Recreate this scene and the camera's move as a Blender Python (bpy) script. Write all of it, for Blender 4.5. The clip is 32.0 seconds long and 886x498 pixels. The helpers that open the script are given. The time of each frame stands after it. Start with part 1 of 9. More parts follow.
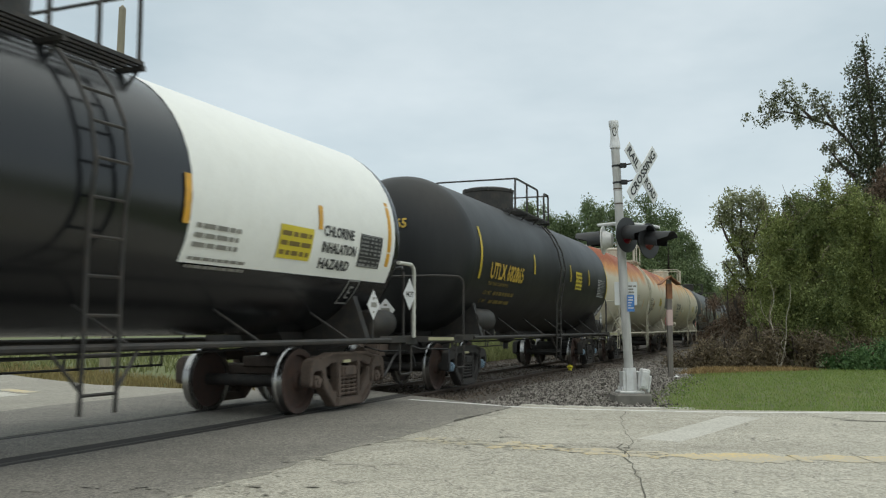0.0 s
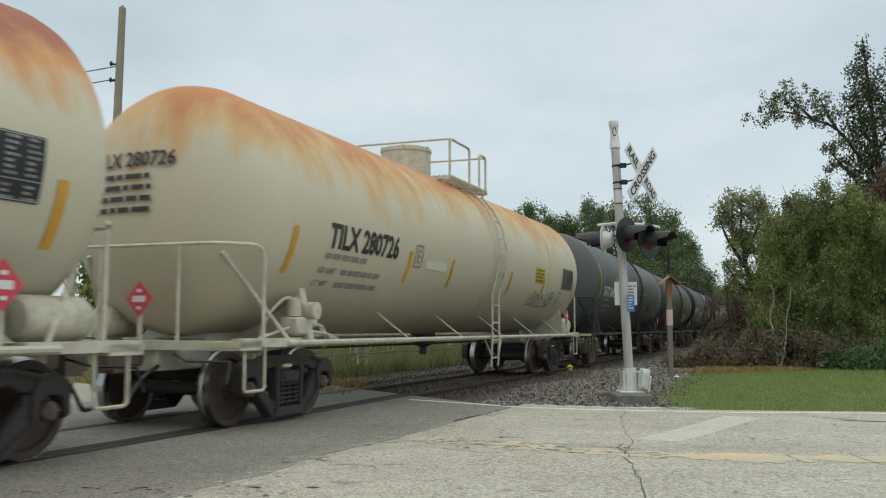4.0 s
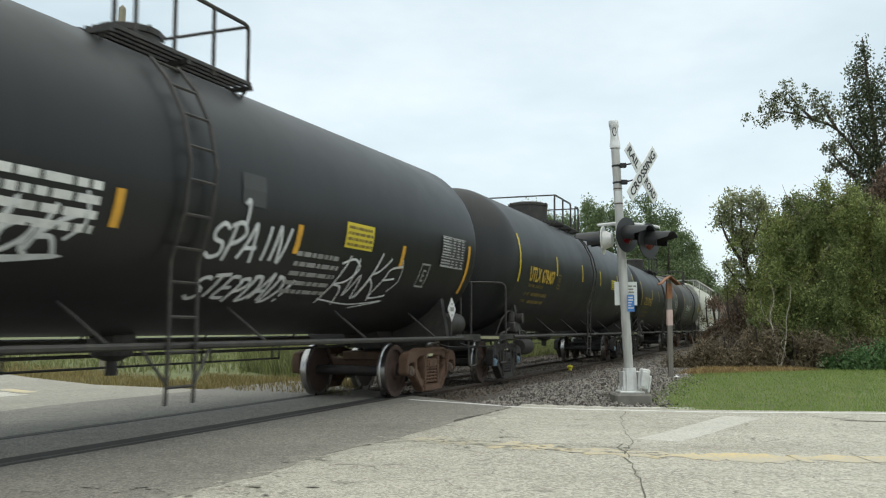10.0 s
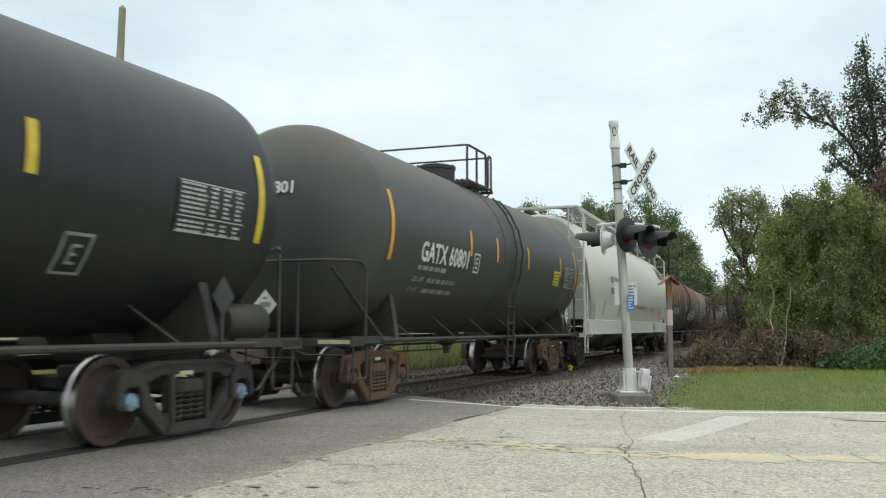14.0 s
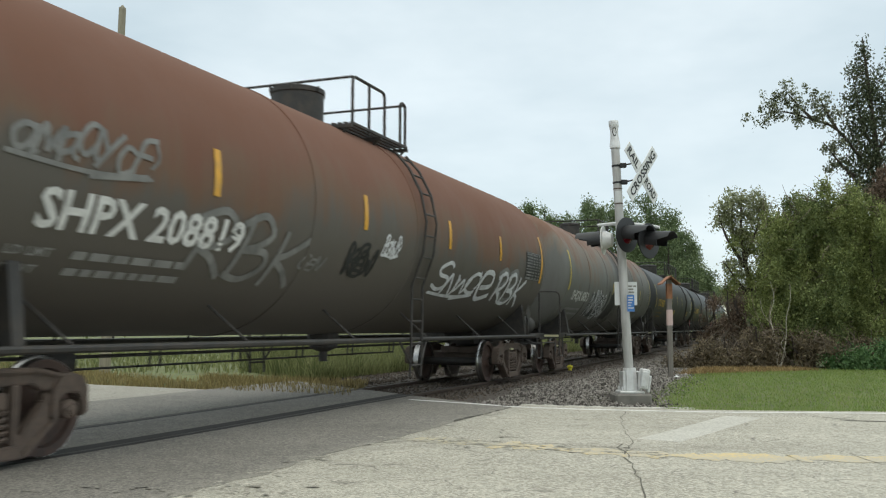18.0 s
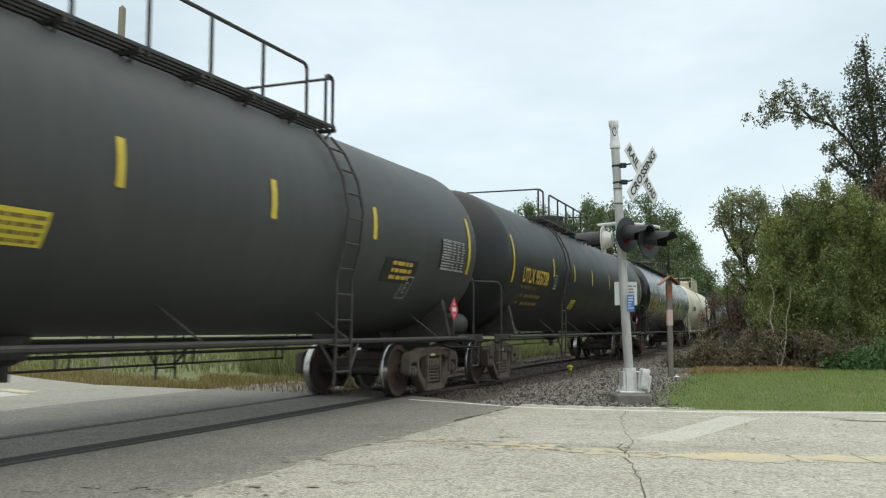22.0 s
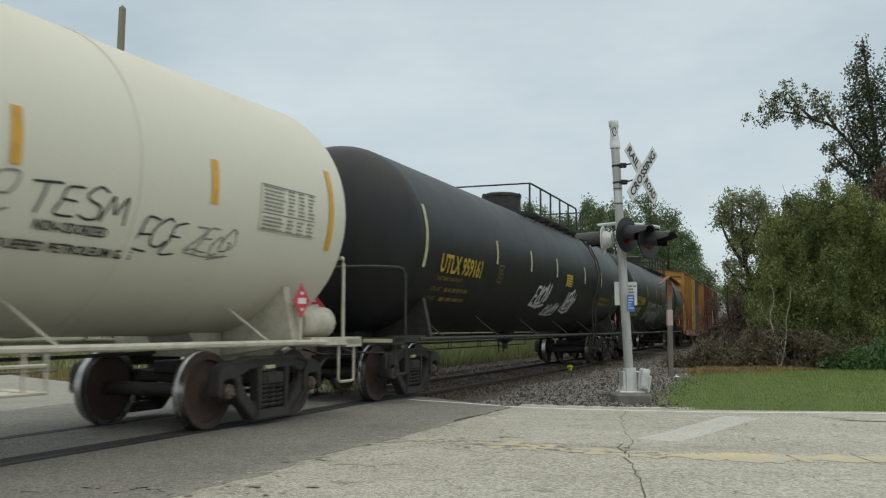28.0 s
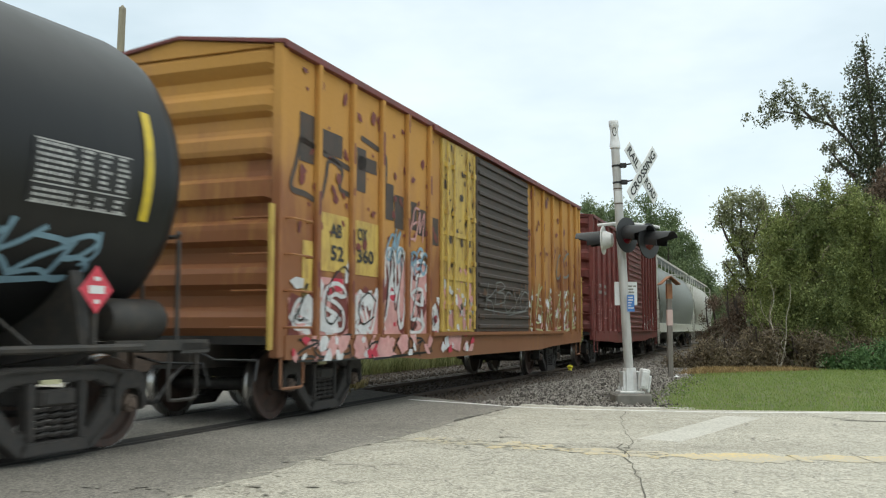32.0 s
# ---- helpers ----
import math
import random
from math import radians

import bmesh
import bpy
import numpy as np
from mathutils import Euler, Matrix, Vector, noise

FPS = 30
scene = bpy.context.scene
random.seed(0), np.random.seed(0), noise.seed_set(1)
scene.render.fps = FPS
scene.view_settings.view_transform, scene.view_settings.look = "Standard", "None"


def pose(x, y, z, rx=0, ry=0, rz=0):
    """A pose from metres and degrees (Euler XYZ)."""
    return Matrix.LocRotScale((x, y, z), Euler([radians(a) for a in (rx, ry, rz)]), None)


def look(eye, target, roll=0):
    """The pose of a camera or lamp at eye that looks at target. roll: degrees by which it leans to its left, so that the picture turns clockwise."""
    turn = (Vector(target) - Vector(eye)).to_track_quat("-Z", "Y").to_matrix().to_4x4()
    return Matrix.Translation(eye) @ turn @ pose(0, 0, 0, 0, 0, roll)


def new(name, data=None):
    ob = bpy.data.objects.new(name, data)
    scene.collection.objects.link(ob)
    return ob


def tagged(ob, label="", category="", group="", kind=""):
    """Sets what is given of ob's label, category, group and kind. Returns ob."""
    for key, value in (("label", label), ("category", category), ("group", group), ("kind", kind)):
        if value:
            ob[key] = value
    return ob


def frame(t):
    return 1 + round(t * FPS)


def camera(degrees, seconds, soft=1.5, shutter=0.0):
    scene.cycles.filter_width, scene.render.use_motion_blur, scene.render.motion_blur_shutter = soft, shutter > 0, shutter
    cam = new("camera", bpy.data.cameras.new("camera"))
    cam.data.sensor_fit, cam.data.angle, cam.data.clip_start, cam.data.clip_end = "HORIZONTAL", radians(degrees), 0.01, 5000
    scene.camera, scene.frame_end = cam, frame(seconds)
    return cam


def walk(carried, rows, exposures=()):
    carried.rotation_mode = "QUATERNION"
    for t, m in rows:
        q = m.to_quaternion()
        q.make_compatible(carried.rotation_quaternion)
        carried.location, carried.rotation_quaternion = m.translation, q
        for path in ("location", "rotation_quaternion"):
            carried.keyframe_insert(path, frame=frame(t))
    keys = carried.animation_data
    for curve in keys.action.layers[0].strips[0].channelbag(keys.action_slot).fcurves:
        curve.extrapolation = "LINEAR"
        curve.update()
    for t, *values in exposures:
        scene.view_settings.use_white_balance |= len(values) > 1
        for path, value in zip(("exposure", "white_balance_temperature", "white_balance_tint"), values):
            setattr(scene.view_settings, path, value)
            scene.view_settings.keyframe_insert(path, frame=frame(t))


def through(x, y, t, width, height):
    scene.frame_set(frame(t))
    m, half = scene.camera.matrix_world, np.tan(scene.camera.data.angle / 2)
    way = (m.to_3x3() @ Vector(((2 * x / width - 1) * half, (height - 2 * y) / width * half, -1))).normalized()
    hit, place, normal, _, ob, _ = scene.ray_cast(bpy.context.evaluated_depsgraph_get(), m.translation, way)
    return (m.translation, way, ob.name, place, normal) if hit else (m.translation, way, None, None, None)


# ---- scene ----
cam = camera(52.32, 32.0, soft=1.18, shutter=0.2)
EYE = pose(0.0, 0.0, 1.149, 95.0, -0.1, 0.0)
walk(cam, [(0.0, EYE), (32.0, EYE)],
     exposures=[(0, -0.29), (1.5, -0.02), (3.2, -0.32), (6, -0.06), (8, 0.04), (9, 0.03), (13, 0.12), (15.5, -0.1), (17, -0.42), (18.3, 0.02), (22, 0.03), (23, 0.07), (25, 0.15), (27.5, -0.45), (28.2, -0.36), (29, 0.05), (30, 0.12), (32, 0.14)])

# ---- sky and light: an overcast day ----
world = bpy.data.worlds.new("overcast_sky")
scene.world = world
world.use_nodes = True
wn, wl = world.node_tree.nodes, world.node_tree.links
wn.clear()
w_out = wn.new("ShaderNodeOutputWorld")
w_sum = wn.new("ShaderNodeAddShader")
w_bg = wn.new("ShaderNodeBackground")
w_cl = wn.new("ShaderNodeBackground")
w_sky = wn.new("ShaderNodeTexSky")
w_sky.sky_type, w_sky.sun_disc = "NISHITA", False
w_sky.sun_elevation, w_sky.sun_rotation = radians(68), radians(150)
w_bg.inputs["Strength"].default_value = 0.03
wl.new(w_sky.outputs[0], w_bg.inputs["Color"])
w_tc = wn.new("ShaderNodeTexCoord")
w_map = wn.new("ShaderNodeMapping")
w_map.inputs["Scale"].default_value = (1.0, 1.0, 2.6)
w_no = wn.new("ShaderNodeTexNoise")
w_no.inputs["Scale"].default_value, w_no.inputs["Detail"].default_value = 2.2, 5.0
w_no.inputs["Roughness"].default_value = 0.55
w_ramp = wn.new("ShaderNodeValToRGB")
w_ramp.color_ramp.elements[0].position, w_ramp.color_ramp.elements[0].color = 0.3, (0.53, 0.635, 0.665, 1)
w_ramp.color_ramp.elements[1].position, w_ramp.color_ramp.elements[1].color = 0.72, (0.83, 0.91, 0.92, 1)
wl.new(w_tc.outputs["Generated"], w_map.inputs[0])
wl.new(w_map.outputs[0], w_no.inputs["Vector"])
wl.new(w_no.outputs[0], w_ramp.inputs[0])
# an overcast sky is brightest overhead
w_sep = wn.new("ShaderNodeSeparateXYZ")
wl.new(w_tc.outputs["Generated"], w_sep.inputs[0])
w_up = wn.new("ShaderNodeMapRange")
w_up.inputs["From Min"].default_value, w_up.inputs["From Max"].default_value = 0.38, 1.0
w_gain = wn.new("ShaderNodeMix")
w_gain.data_type = "RGBA"
w_gain.inputs[6].default_value, w_gain.inputs[7].default_value = (1, 1, 1, 1), (2.15, 2.02, 1.84, 1)
wl.new(w_sep.outputs[2], w_up.inputs["Value"])
wl.new(w_up.outputs[0], w_gain.inputs[0])
w_mul = wn.new("ShaderNodeMix")
w_mul.data_type, w_mul.blend_type = "RGBA", "MULTIPLY"
w_mul.inputs[0].default_value = 1.0
wl.new(w_ramp.outputs[0], w_mul.inputs[6])
wl.new(w_gain.outputs[2], w_mul.inputs[7])
wl.new(w_mul.outputs[2], w_cl.inputs["Color"])
w_cl.inputs["Strength"].default_value = 1.0
wl.new(w_bg.outputs[0], w_sum.inputs[0])
wl.new(w_cl.outputs[0], w_sum.inputs[1])
wl.new(w_sum.outputs[0], w_out.inputs["Surface"])

sun = new("sun", bpy.data.lights.new("sun", "SUN"))
sun.data.energy, sun.data.angle, sun.data.color = 0.7, radians(75), (1.0, 0.92, 0.78)
sun.matrix_world = look((0, 0, 50), (-8, 14, 10))

# ---- the plan: track, train and their numbers ----
TH0, BEND, S_A, S_B = radians(22.477), -1 / 507.7, -12.0, 21.0
ORIGIN = (-3.126, 11.46)
GAUGE = 0.735          # rail centre from the track's centre
WHEEL_R = 0.437


def travel(t):
    """Metres that the train has gone at t seconds."""
    return 9.932 * t + 0.02626 * t * t


def on_track(s, n=0.0):
    """Place at s metres along the track, n metres to the camera's side; and the heading."""
    f = min(max((s + 3.0) / 10.0, 0.0), 1.0)
    n += 0.165 * (1 - f * f * (3 - 2 * f))      # the rails ease over a little at the crossing
    a = min(max(s, S_A), S_B)
    m, th = TH0 + BEND * a / 2, TH0 + BEND * a
    x, y = ORIGIN[0] + a * math.sin(m), ORIGIN[1] + a * math.cos(m)
    x, y = x + (s - a) * math.sin(th), y + (s - a) * math.cos(th)
    return x + n * math.cos(th), y - n * math.sin(th), th


# ---- materials ----
MATS = {}


def ramp_nodes(nt, fac, stops):
    r = nt.nodes.new("ShaderNodeValToRGB")
    els = r.color_ramp.elements
    while len(els) < len(stops):
        els.new(0.5)
    for e, (pos, col) in zip(els, stops):
        e.position, e.color = pos, (*col, 1)
    nt.links.new(fac, r.inputs[0])
    return r.outputs[0]


def noise_node(nt, vec, scale, detail=4.0, rough=0.55, stretch=(1, 1, 1)):
    mp = nt.nodes.new("ShaderNodeMapping")
    mp.inputs["Scale"].default_value = stretch
    nt.links.new(vec, mp.inputs[0])
    n = nt.nodes.new("ShaderNodeTexNoise")
    n.inputs["Scale"].default_value, n.inputs["Detail"].default_value = scale, detail
    n.inputs["Roughness"].default_value = rough
    nt.links.new(mp.outputs[0], n.inputs["Vector"])
    return n.outputs[0]


def mix_col(nt, fac, a, b):
    m = nt.nodes.new("ShaderNodeMix")
    m.data_type = "RGBA"
    for sock, v in ((m.inputs[0], fac), (m.inputs[6], a), (m.inputs[7], b)):
        if isinstance(v, (int, float)):
            sock.default_value = v
        elif isinstance(v, tuple):
            sock.default_value = (*v, 1)
        else:
            nt.links.new(v, sock)
    return m.outputs[2]


def math_node(nt, op, a, b=0.0, clamp=False):
    m = nt.nodes.new("ShaderNodeMath")
    m.operation, m.use_clamp = op, clamp
    for sock, v in ((m.inputs[0], a), (m.inputs[1], b)):
        if isinstance(v, (int, float)):
            sock.default_value = v
        else:
            nt.links.new(v, sock)
    return m.outputs[0]


def start_mat(name, rough=0.6, metal=0.0):
    m = bpy.data.materials.new(name)
    m.use_nodes = True
    nt = m.node_tree
    b = nt.nodes["Principled BSDF"]
    b.inputs["Roughness"].default_value, b.inputs["Metallic"].default_value = rough, metal
    tc = nt.nodes.new("ShaderNodeTexCoord").outputs["Object"]
    return m, nt, b, tc


def add_bump(nt, b, height, strength=0.2, dist=0.01):
    bm_ = nt.nodes.new("ShaderNodeBump")
    bm_.inputs["Strength"].default_value, bm_.inputs["Distance"].default_value = strength, dist
    nt.links.new(height, bm_.inputs["Height"])
    nt.links.new(bm_.outputs[0], b.inputs["Normal"])


def scale_col(c, k):
    return tuple(min(1.0, v * k) for v in c)


def plain(name, col, rough=0.6, metal=0.0, var=0.25, scale=3.0, fine=40.0, dirt=None, dirt_amt=0.35, bump=0.1, streak=(1, 1, 1)):
    """Painted or bare surface with large stains and fine grain."""
    if name in MATS:
        return MATS[name]
    m, nt, b, tc = start_mat(name, rough, metal)
    big = noise_node(nt, tc, scale, 5.0, 0.6, streak)
    small = noise_node(nt, tc, fine, 3.0, 0.6)
    c = ramp_nodes(nt, big, [(0.3, scale_col(col, 1 - var)), (0.7, scale_col(col, 1 + var))])
    if dirt:
        d = noise_node(nt, tc, scale * 2.3, 6.0, 0.7, streak)
        f = math_node(nt, "MULTIPLY", math_node(nt, "SUBTRACT", d, 0.45, True), dirt_amt * 6, True)
        c = mix_col(nt, f, c, dirt)
    c = mix_col(nt, math_node(nt, "MULTIPLY", small, 0.25), c, scale_col(col, 0.6))
    nt.links.new(c, b.inputs["Base Color"])
    r = math_node(nt, "ADD", math_node(nt, "MULTIPLY", big, 0.3), rough - 0.15, True)
    nt.links.new(r, b.inputs["Roughness"])
    add_bump(nt, b, small, bump, 0.004)
    MATS[name] = m
    return m


def stained(name, base, mid, top, z_lo, z_hi, amp=0.5, rough=0.5, drip=(2.2, 2.2, 0.35), grime=(0.12, 0.1, 0.08), grime_z=1.9, patchy=0.0, washed=None, spill=None, streaks=0.0):
    """Tank paint that has rusted from above, with runs down the side and road grime below."""
    if name in MATS:
        return MATS[name]
    m, nt, b, tc = start_mat(name, rough)
    sep = nt.nodes.new("ShaderNodeSeparateXYZ")
    nt.links.new(tc, sep.inputs[0])
    z = sep.outputs[2]
    runs = noise_node(nt, tc, 1.0, 6.0, 0.65, drip)
    blot = noise_node(nt, tc, 0.45, 3.0, 0.6)
    fine = noise_node(nt, tc, 22.0, 4.0, 0.65)
    k = math_node(nt, "DIVIDE", math_node(nt, "SUBTRACT", z, z_lo), z_hi - z_lo)
    k = math_node(nt, "ADD", k, math_node(nt, "MULTIPLY", math_node(nt, "SUBTRACT", runs, 0.5), amp * 2))
    k = math_node(nt, "ADD", k, math_node(nt, "MULTIPLY", math_node(nt, "SUBTRACT", blot, 0.5), amp * 2 + patchy))
    if washed:    # a stretch round the manway kept clean of rust: middle, half width
        off = math_node(nt, "ABSOLUTE", math_node(nt, "SUBTRACT", sep.outputs[0], washed[0]), 0.0)
        near = math_node(nt, "SUBTRACT", 1.5, math_node(nt, "DIVIDE", off, washed[1]))
        near = math_node(nt, "ADD", near, math_node(nt, "MULTIPLY", math_node(nt, "SUBTRACT", runs, 0.5), 1.6), True)
        k = math_node(nt, "SUBTRACT", k, math_node(nt, "MULTIPLY", near, washed[2]))
    c = ramp_nodes(nt, k, [(0.18, base), (0.5, mid), (0.85, top)])
    if streaks:   # narrow pale and dark runs down the side
        thin = noise_node(nt, tc, 1.0, 5.0, 0.75, (3.2, 1.0, 0.35))
        c = mix_col(nt, math_node(nt, "MULTIPLY", math_node(nt, "SUBTRACT", thin, 0.5, True), streaks * 3, True), c, scale_col(base, 1.55))
        c = mix_col(nt, math_node(nt, "MULTIPLY", math_node(nt, "SUBTRACT", 0.47, thin, True), streaks * 4, True), c, scale_col(mid, 0.38))
    if spill:     # cargo run down from the manway: middle, half width, colour, strength
        off = math_node(nt, "ABSOLUTE", math_node(nt, "SUBTRACT", sep.outputs[0], spill[0]), 0.0)
        near = math_node(nt, "SUBTRACT", 1.0, math_node(nt, "DIVIDE", off, spill[1]))
        near = math_node(nt, "ADD", near, math_node(nt, "MULTIPLY", math_node(nt, "SUBTRACT", runs, 0.5), 3.0), True)
        c = mix_col(nt, math_node(nt, "MULTIPLY", near, spill[3]), c, spill[2])
    g = math_node(nt, "MULTIPLY", math_node(nt, "SUBTRACT", grime_z, z), 0.9, True)
    g = math_node(nt, "MULTIPLY", g, math_node(nt, "ADD", runs, 0.1), True)
    c = mix_col(nt, math_node(nt, "MULTIPLY", g, 0.8), c, grime)
    c = mix_col(nt, math_node(nt, "MULTIPLY", fine, 0.3), c, scale_col(base, 0.7))
    nt.links.new(c, b.inputs["Base Color"])
    nt.links.new(math_node(nt, "ADD", math_node(nt, "MULTIPLY", k, 0.3, True), rough, True), b.inputs["Roughness"])
    add_bump(nt, b, fine, 0.08, 0.004)
    MATS[name] = m
    return m


def tank_paint(name, col, rough=0.42, dust=(0.13, 0.125, 0.115), amt=0.5):
    """Dark tank paint: dusty bloom, faint vertical runs, fine grain."""
    if name in MATS:
        return MATS[name]
    m, nt, b, tc = start_mat(name, rough)
    runs = noise_node(nt, tc, 1.3, 6.0, 0.65, (2.5, 2.5, 0.3))
    cloud = noise_node(nt, tc, 0.7, 5.0, 0.6)
    fine = noise_node(nt, tc, 30.0, 4.0, 0.65)
    f = math_node(nt, "MULTIPLY", math_node(nt, "SUBTRACT", runs, 0.38, True), amt)
    f = math_node(nt, "ADD", f, math_node(nt, "MULTIPLY", math_node(nt, "SUBTRACT", cloud, 0.42, True), amt))
    c = mix_col(nt, f, col, dust)
    c = mix_col(nt, math_node(nt, "MULTIPLY", fine, 0.3), c, scale_col(col, 0.6))
    nt.links.new(c, b.inputs["Base Color"])
    nt.links.new(math_node(nt, "ADD", math_node(nt, "MULTIPLY", cloud, 0.25), rough - 0.1), b.inputs["Roughness"])
    add_bump(nt, b, fine, 0.05, 0.003)
    b.inputs["Specular IOR Level"].default_value = 0.36 if rough > 0.3 else 0.55
    MATS[name] = m
    return m


def leafy(name, dark, light, rough=0.65, through=0.15, single=0.6):
    """Leaves, blades or stones: each piece its own shade (single: how much), on top of patches."""
    if name in MATS:
        return MATS[name]
    m, nt, b, tc = start_mat(name, rough)
    geo = nt.nodes.new("ShaderNodeNewGeometry")
    isl = geo.outputs["Random Per Island"]
    big = noise_node(nt, tc, 0.8, 3.0)
    tuft = noise_node(nt, tc, 3.1, 3.0)
    k = math_node(nt, "ADD", math_node(nt, "MULTIPLY", isl, single), math_node(nt, "MULTIPLY", big, 0.45))
    k = math_node(nt, "ADD", k, math_node(nt, "MULTIPLY", math_node(nt, "SUBTRACT", tuft, 0.5), 1.1 - single))
    k = math_node(nt, "ADD", k, 0.3 - single / 2)
    c = ramp_nodes(nt, k, [(0.25, dark), (0.85, light)])
    nt.links.new(c, b.inputs["Base Color"])
    b.inputs["Specular IOR Level"].default_value = 0.25
    if through:
        # thin leaves let some light through
        tr = nt.nodes.new("ShaderNodeBsdfTranslucent")
        nt.links.new(c, tr.inputs["Color"])
        mx = nt.nodes.new("ShaderNodeMixShader")
        mx.inputs[0].default_value = through
        nt.links.new(b.outputs[0], mx.inputs[1])
        nt.links.new(tr.outputs[0], mx.inputs[2])
        end = [n for n in nt.nodes if n.bl_idname == "ShaderNodeOutputMaterial"][0]
        nt.links.new(mx.outputs[0], end.inputs[0])
    MATS[name] = m
    return m


def road_mat(name, dark, light, stone, scale=55.0, stain=(0.1, 0.1, 0.1), cracks=0.0, seam=None):
    if name in MATS:
        return MATS[name]
    m, nt, b, tc = start_mat(name, 0.85)
    agg = nt.nodes.new("ShaderNodeTexVoronoi")
    agg.inputs["Scale"].default_value = scale
    nt.links.new(tc, agg.inputs["Vector"])
    big = noise_node(nt, tc, 0.55, 6.0, 0.65)
    mid = noise_node(nt, tc, 6.0, 5.0, 0.7)
    fine = noise_node(nt, tc, 48.0, 4.0, 0.75)
    c = ramp_nodes(nt, math_node(nt, "ADD", math_node(nt, "MULTIPLY", big, 0.55), math_node(nt, "MULTIPLY", mid, 0.45)), [(0.34, dark), (0.64, light)])
    st = math_node(nt, "MULTIPLY", math_node(nt, "SUBTRACT", fine, 0.5), 9.0, True)
    c = mix_col(nt, math_node(nt, "MULTIPLY", st, 0.6), c, stone)
    cell = nt.nodes.new("ShaderNodeSeparateColor")
    nt.links.new(agg.outputs["Color"], cell.inputs[0])
    c = mix_col(nt, math_node(nt, "MULTIPLY", math_node(nt, "GREATER_THAN", cell.outputs[0], 0.66), 0.5), c, stain)
    c = mix_col(nt, math_node(nt, "MULTIPLY", math_node(nt, "GREATER_THAN", cell.outputs[1], 0.8), 0.45), c, stone)
    if cracks:
        wob = nt.nodes.new("ShaderNodeTexNoise")
        wob.inputs["Scale"].default_value = 2.5
        wob.inputs["Detail"].default_value = 5.0
        nt.links.new(tc, wob.inputs["Vector"])
        add = nt.nodes.new("ShaderNodeVectorMath")
        add.operation = "MULTIPLY_ADD"
        add.inputs[1].default_value = (0.5, 0.5, 0.0)
        nt.links.new(wob.outputs["Color"], add.inputs[0])
        nt.links.new(tc, add.inputs[2])
        for sc, wd, lim in ((1.1, 0.012, 0.50), (3.2, 0.03, 0.57)):
            ed = nt.nodes.new("ShaderNodeTexVoronoi")
            ed.feature = "DISTANCE_TO_EDGE"
            ed.inputs["Scale"].default_value = sc
            nt.links.new(add.outputs[0], ed.inputs["Vector"])
            near = math_node(nt, "MULTIPLY", math_node(nt, "SUBTRACT", wd, ed.outputs["Distance"]), 1.0 / wd, True)
            where = math_node(nt, "MULTIPLY", math_node(nt, "SUBTRACT", noise_node(nt, tc, 0.8 + sc * 0.3, 3.0), lim), 14.0, True)
            c = mix_col(nt, math_node(nt, "MULTIPLY", math_node(nt, "MULTIPLY", near, where), cracks), c, scale_col(stain, 0.55))
    # tyre-worn bands along the lanes
    lane = noise_node(nt, tc, 0.8, 4.0, 0.6, (0.1, 1.1, 1.0))
    band = math_node(nt, "MULTIPLY", math_node(nt, "SUBTRACT", lane, 0.5), 2.2, True)
    c = mix_col(nt, math_node(nt, "MULTIPLY", band, 0.55), c, scale_col(dark, 0.8))
    if seam:
        # the edge of the asphalt has frayed: metres from the track's centre, then worn by noise
        sx, sy, sth = on_track(-2.0, -0.165)
        dot = nt.nodes.new("ShaderNodeVectorMath")
        dot.operation = "DOT_PRODUCT"
        nt.links.new(tc, dot.inputs[0])
        dot.inputs[1].default_value = (math.cos(sth), -math.sin(sth), 0)
        n_of = math_node(nt, "SUBTRACT", dot.outputs["Value"], sx * math.cos(sth) - sy * math.sin(sth))
        col, edge, width, amount = seam
        rag = noise_node(nt, tc, 3.5, 6.0, 0.7)
        k = math_node(nt, "DIVIDE", math_node(nt, "SUBTRACT", n_of, edge), width)
        k = math_node(nt, "ADD", k, math_node(nt, "MULTIPLY", math_node(nt, "SUBTRACT", rag, 0.5), 3.0), True)
        grit = math_node(nt, "MULTIPLY", math_node(nt, "SUBTRACT", fine, 0.38), 9.0, True)
        c = mix_col(nt, math_node(nt, "MULTIPLY", math_node(nt, "MULTIPLY", k, grit), amount), c, col)
    nt.links.new(c, b.inputs["Base Color"])
    add_bump(nt, b, fine, 0.5, 0.006)
    MATS[name] = m
    return m


def worn_paint(name, paint, under, wear=0.5, scale=9.0):
    """Road paint that has worn through to the surface below."""
    if name in MATS:
        return MATS[name]
    m, nt, b, tc = start_mat(name, 0.75)
    n1 = noise_node(nt, tc, scale, 6.0, 0.75)
    n2 = noise_node(nt, tc, 1.1, 3.0, 0.5)
    k = math_node(nt, "ADD", math_node(nt, "MULTIPLY", n1, 0.6), math_node(nt, "MULTIPLY", n2, 0.4))
    f = math_node(nt, "MULTIPLY", math_node(nt, "SUBTRACT", k, wear - 0.06), 8.0, True)
    nt.links.new(mix_col(nt, f, under, paint), b.inputs["Base Color"])
    MATS[name] = m
    return m


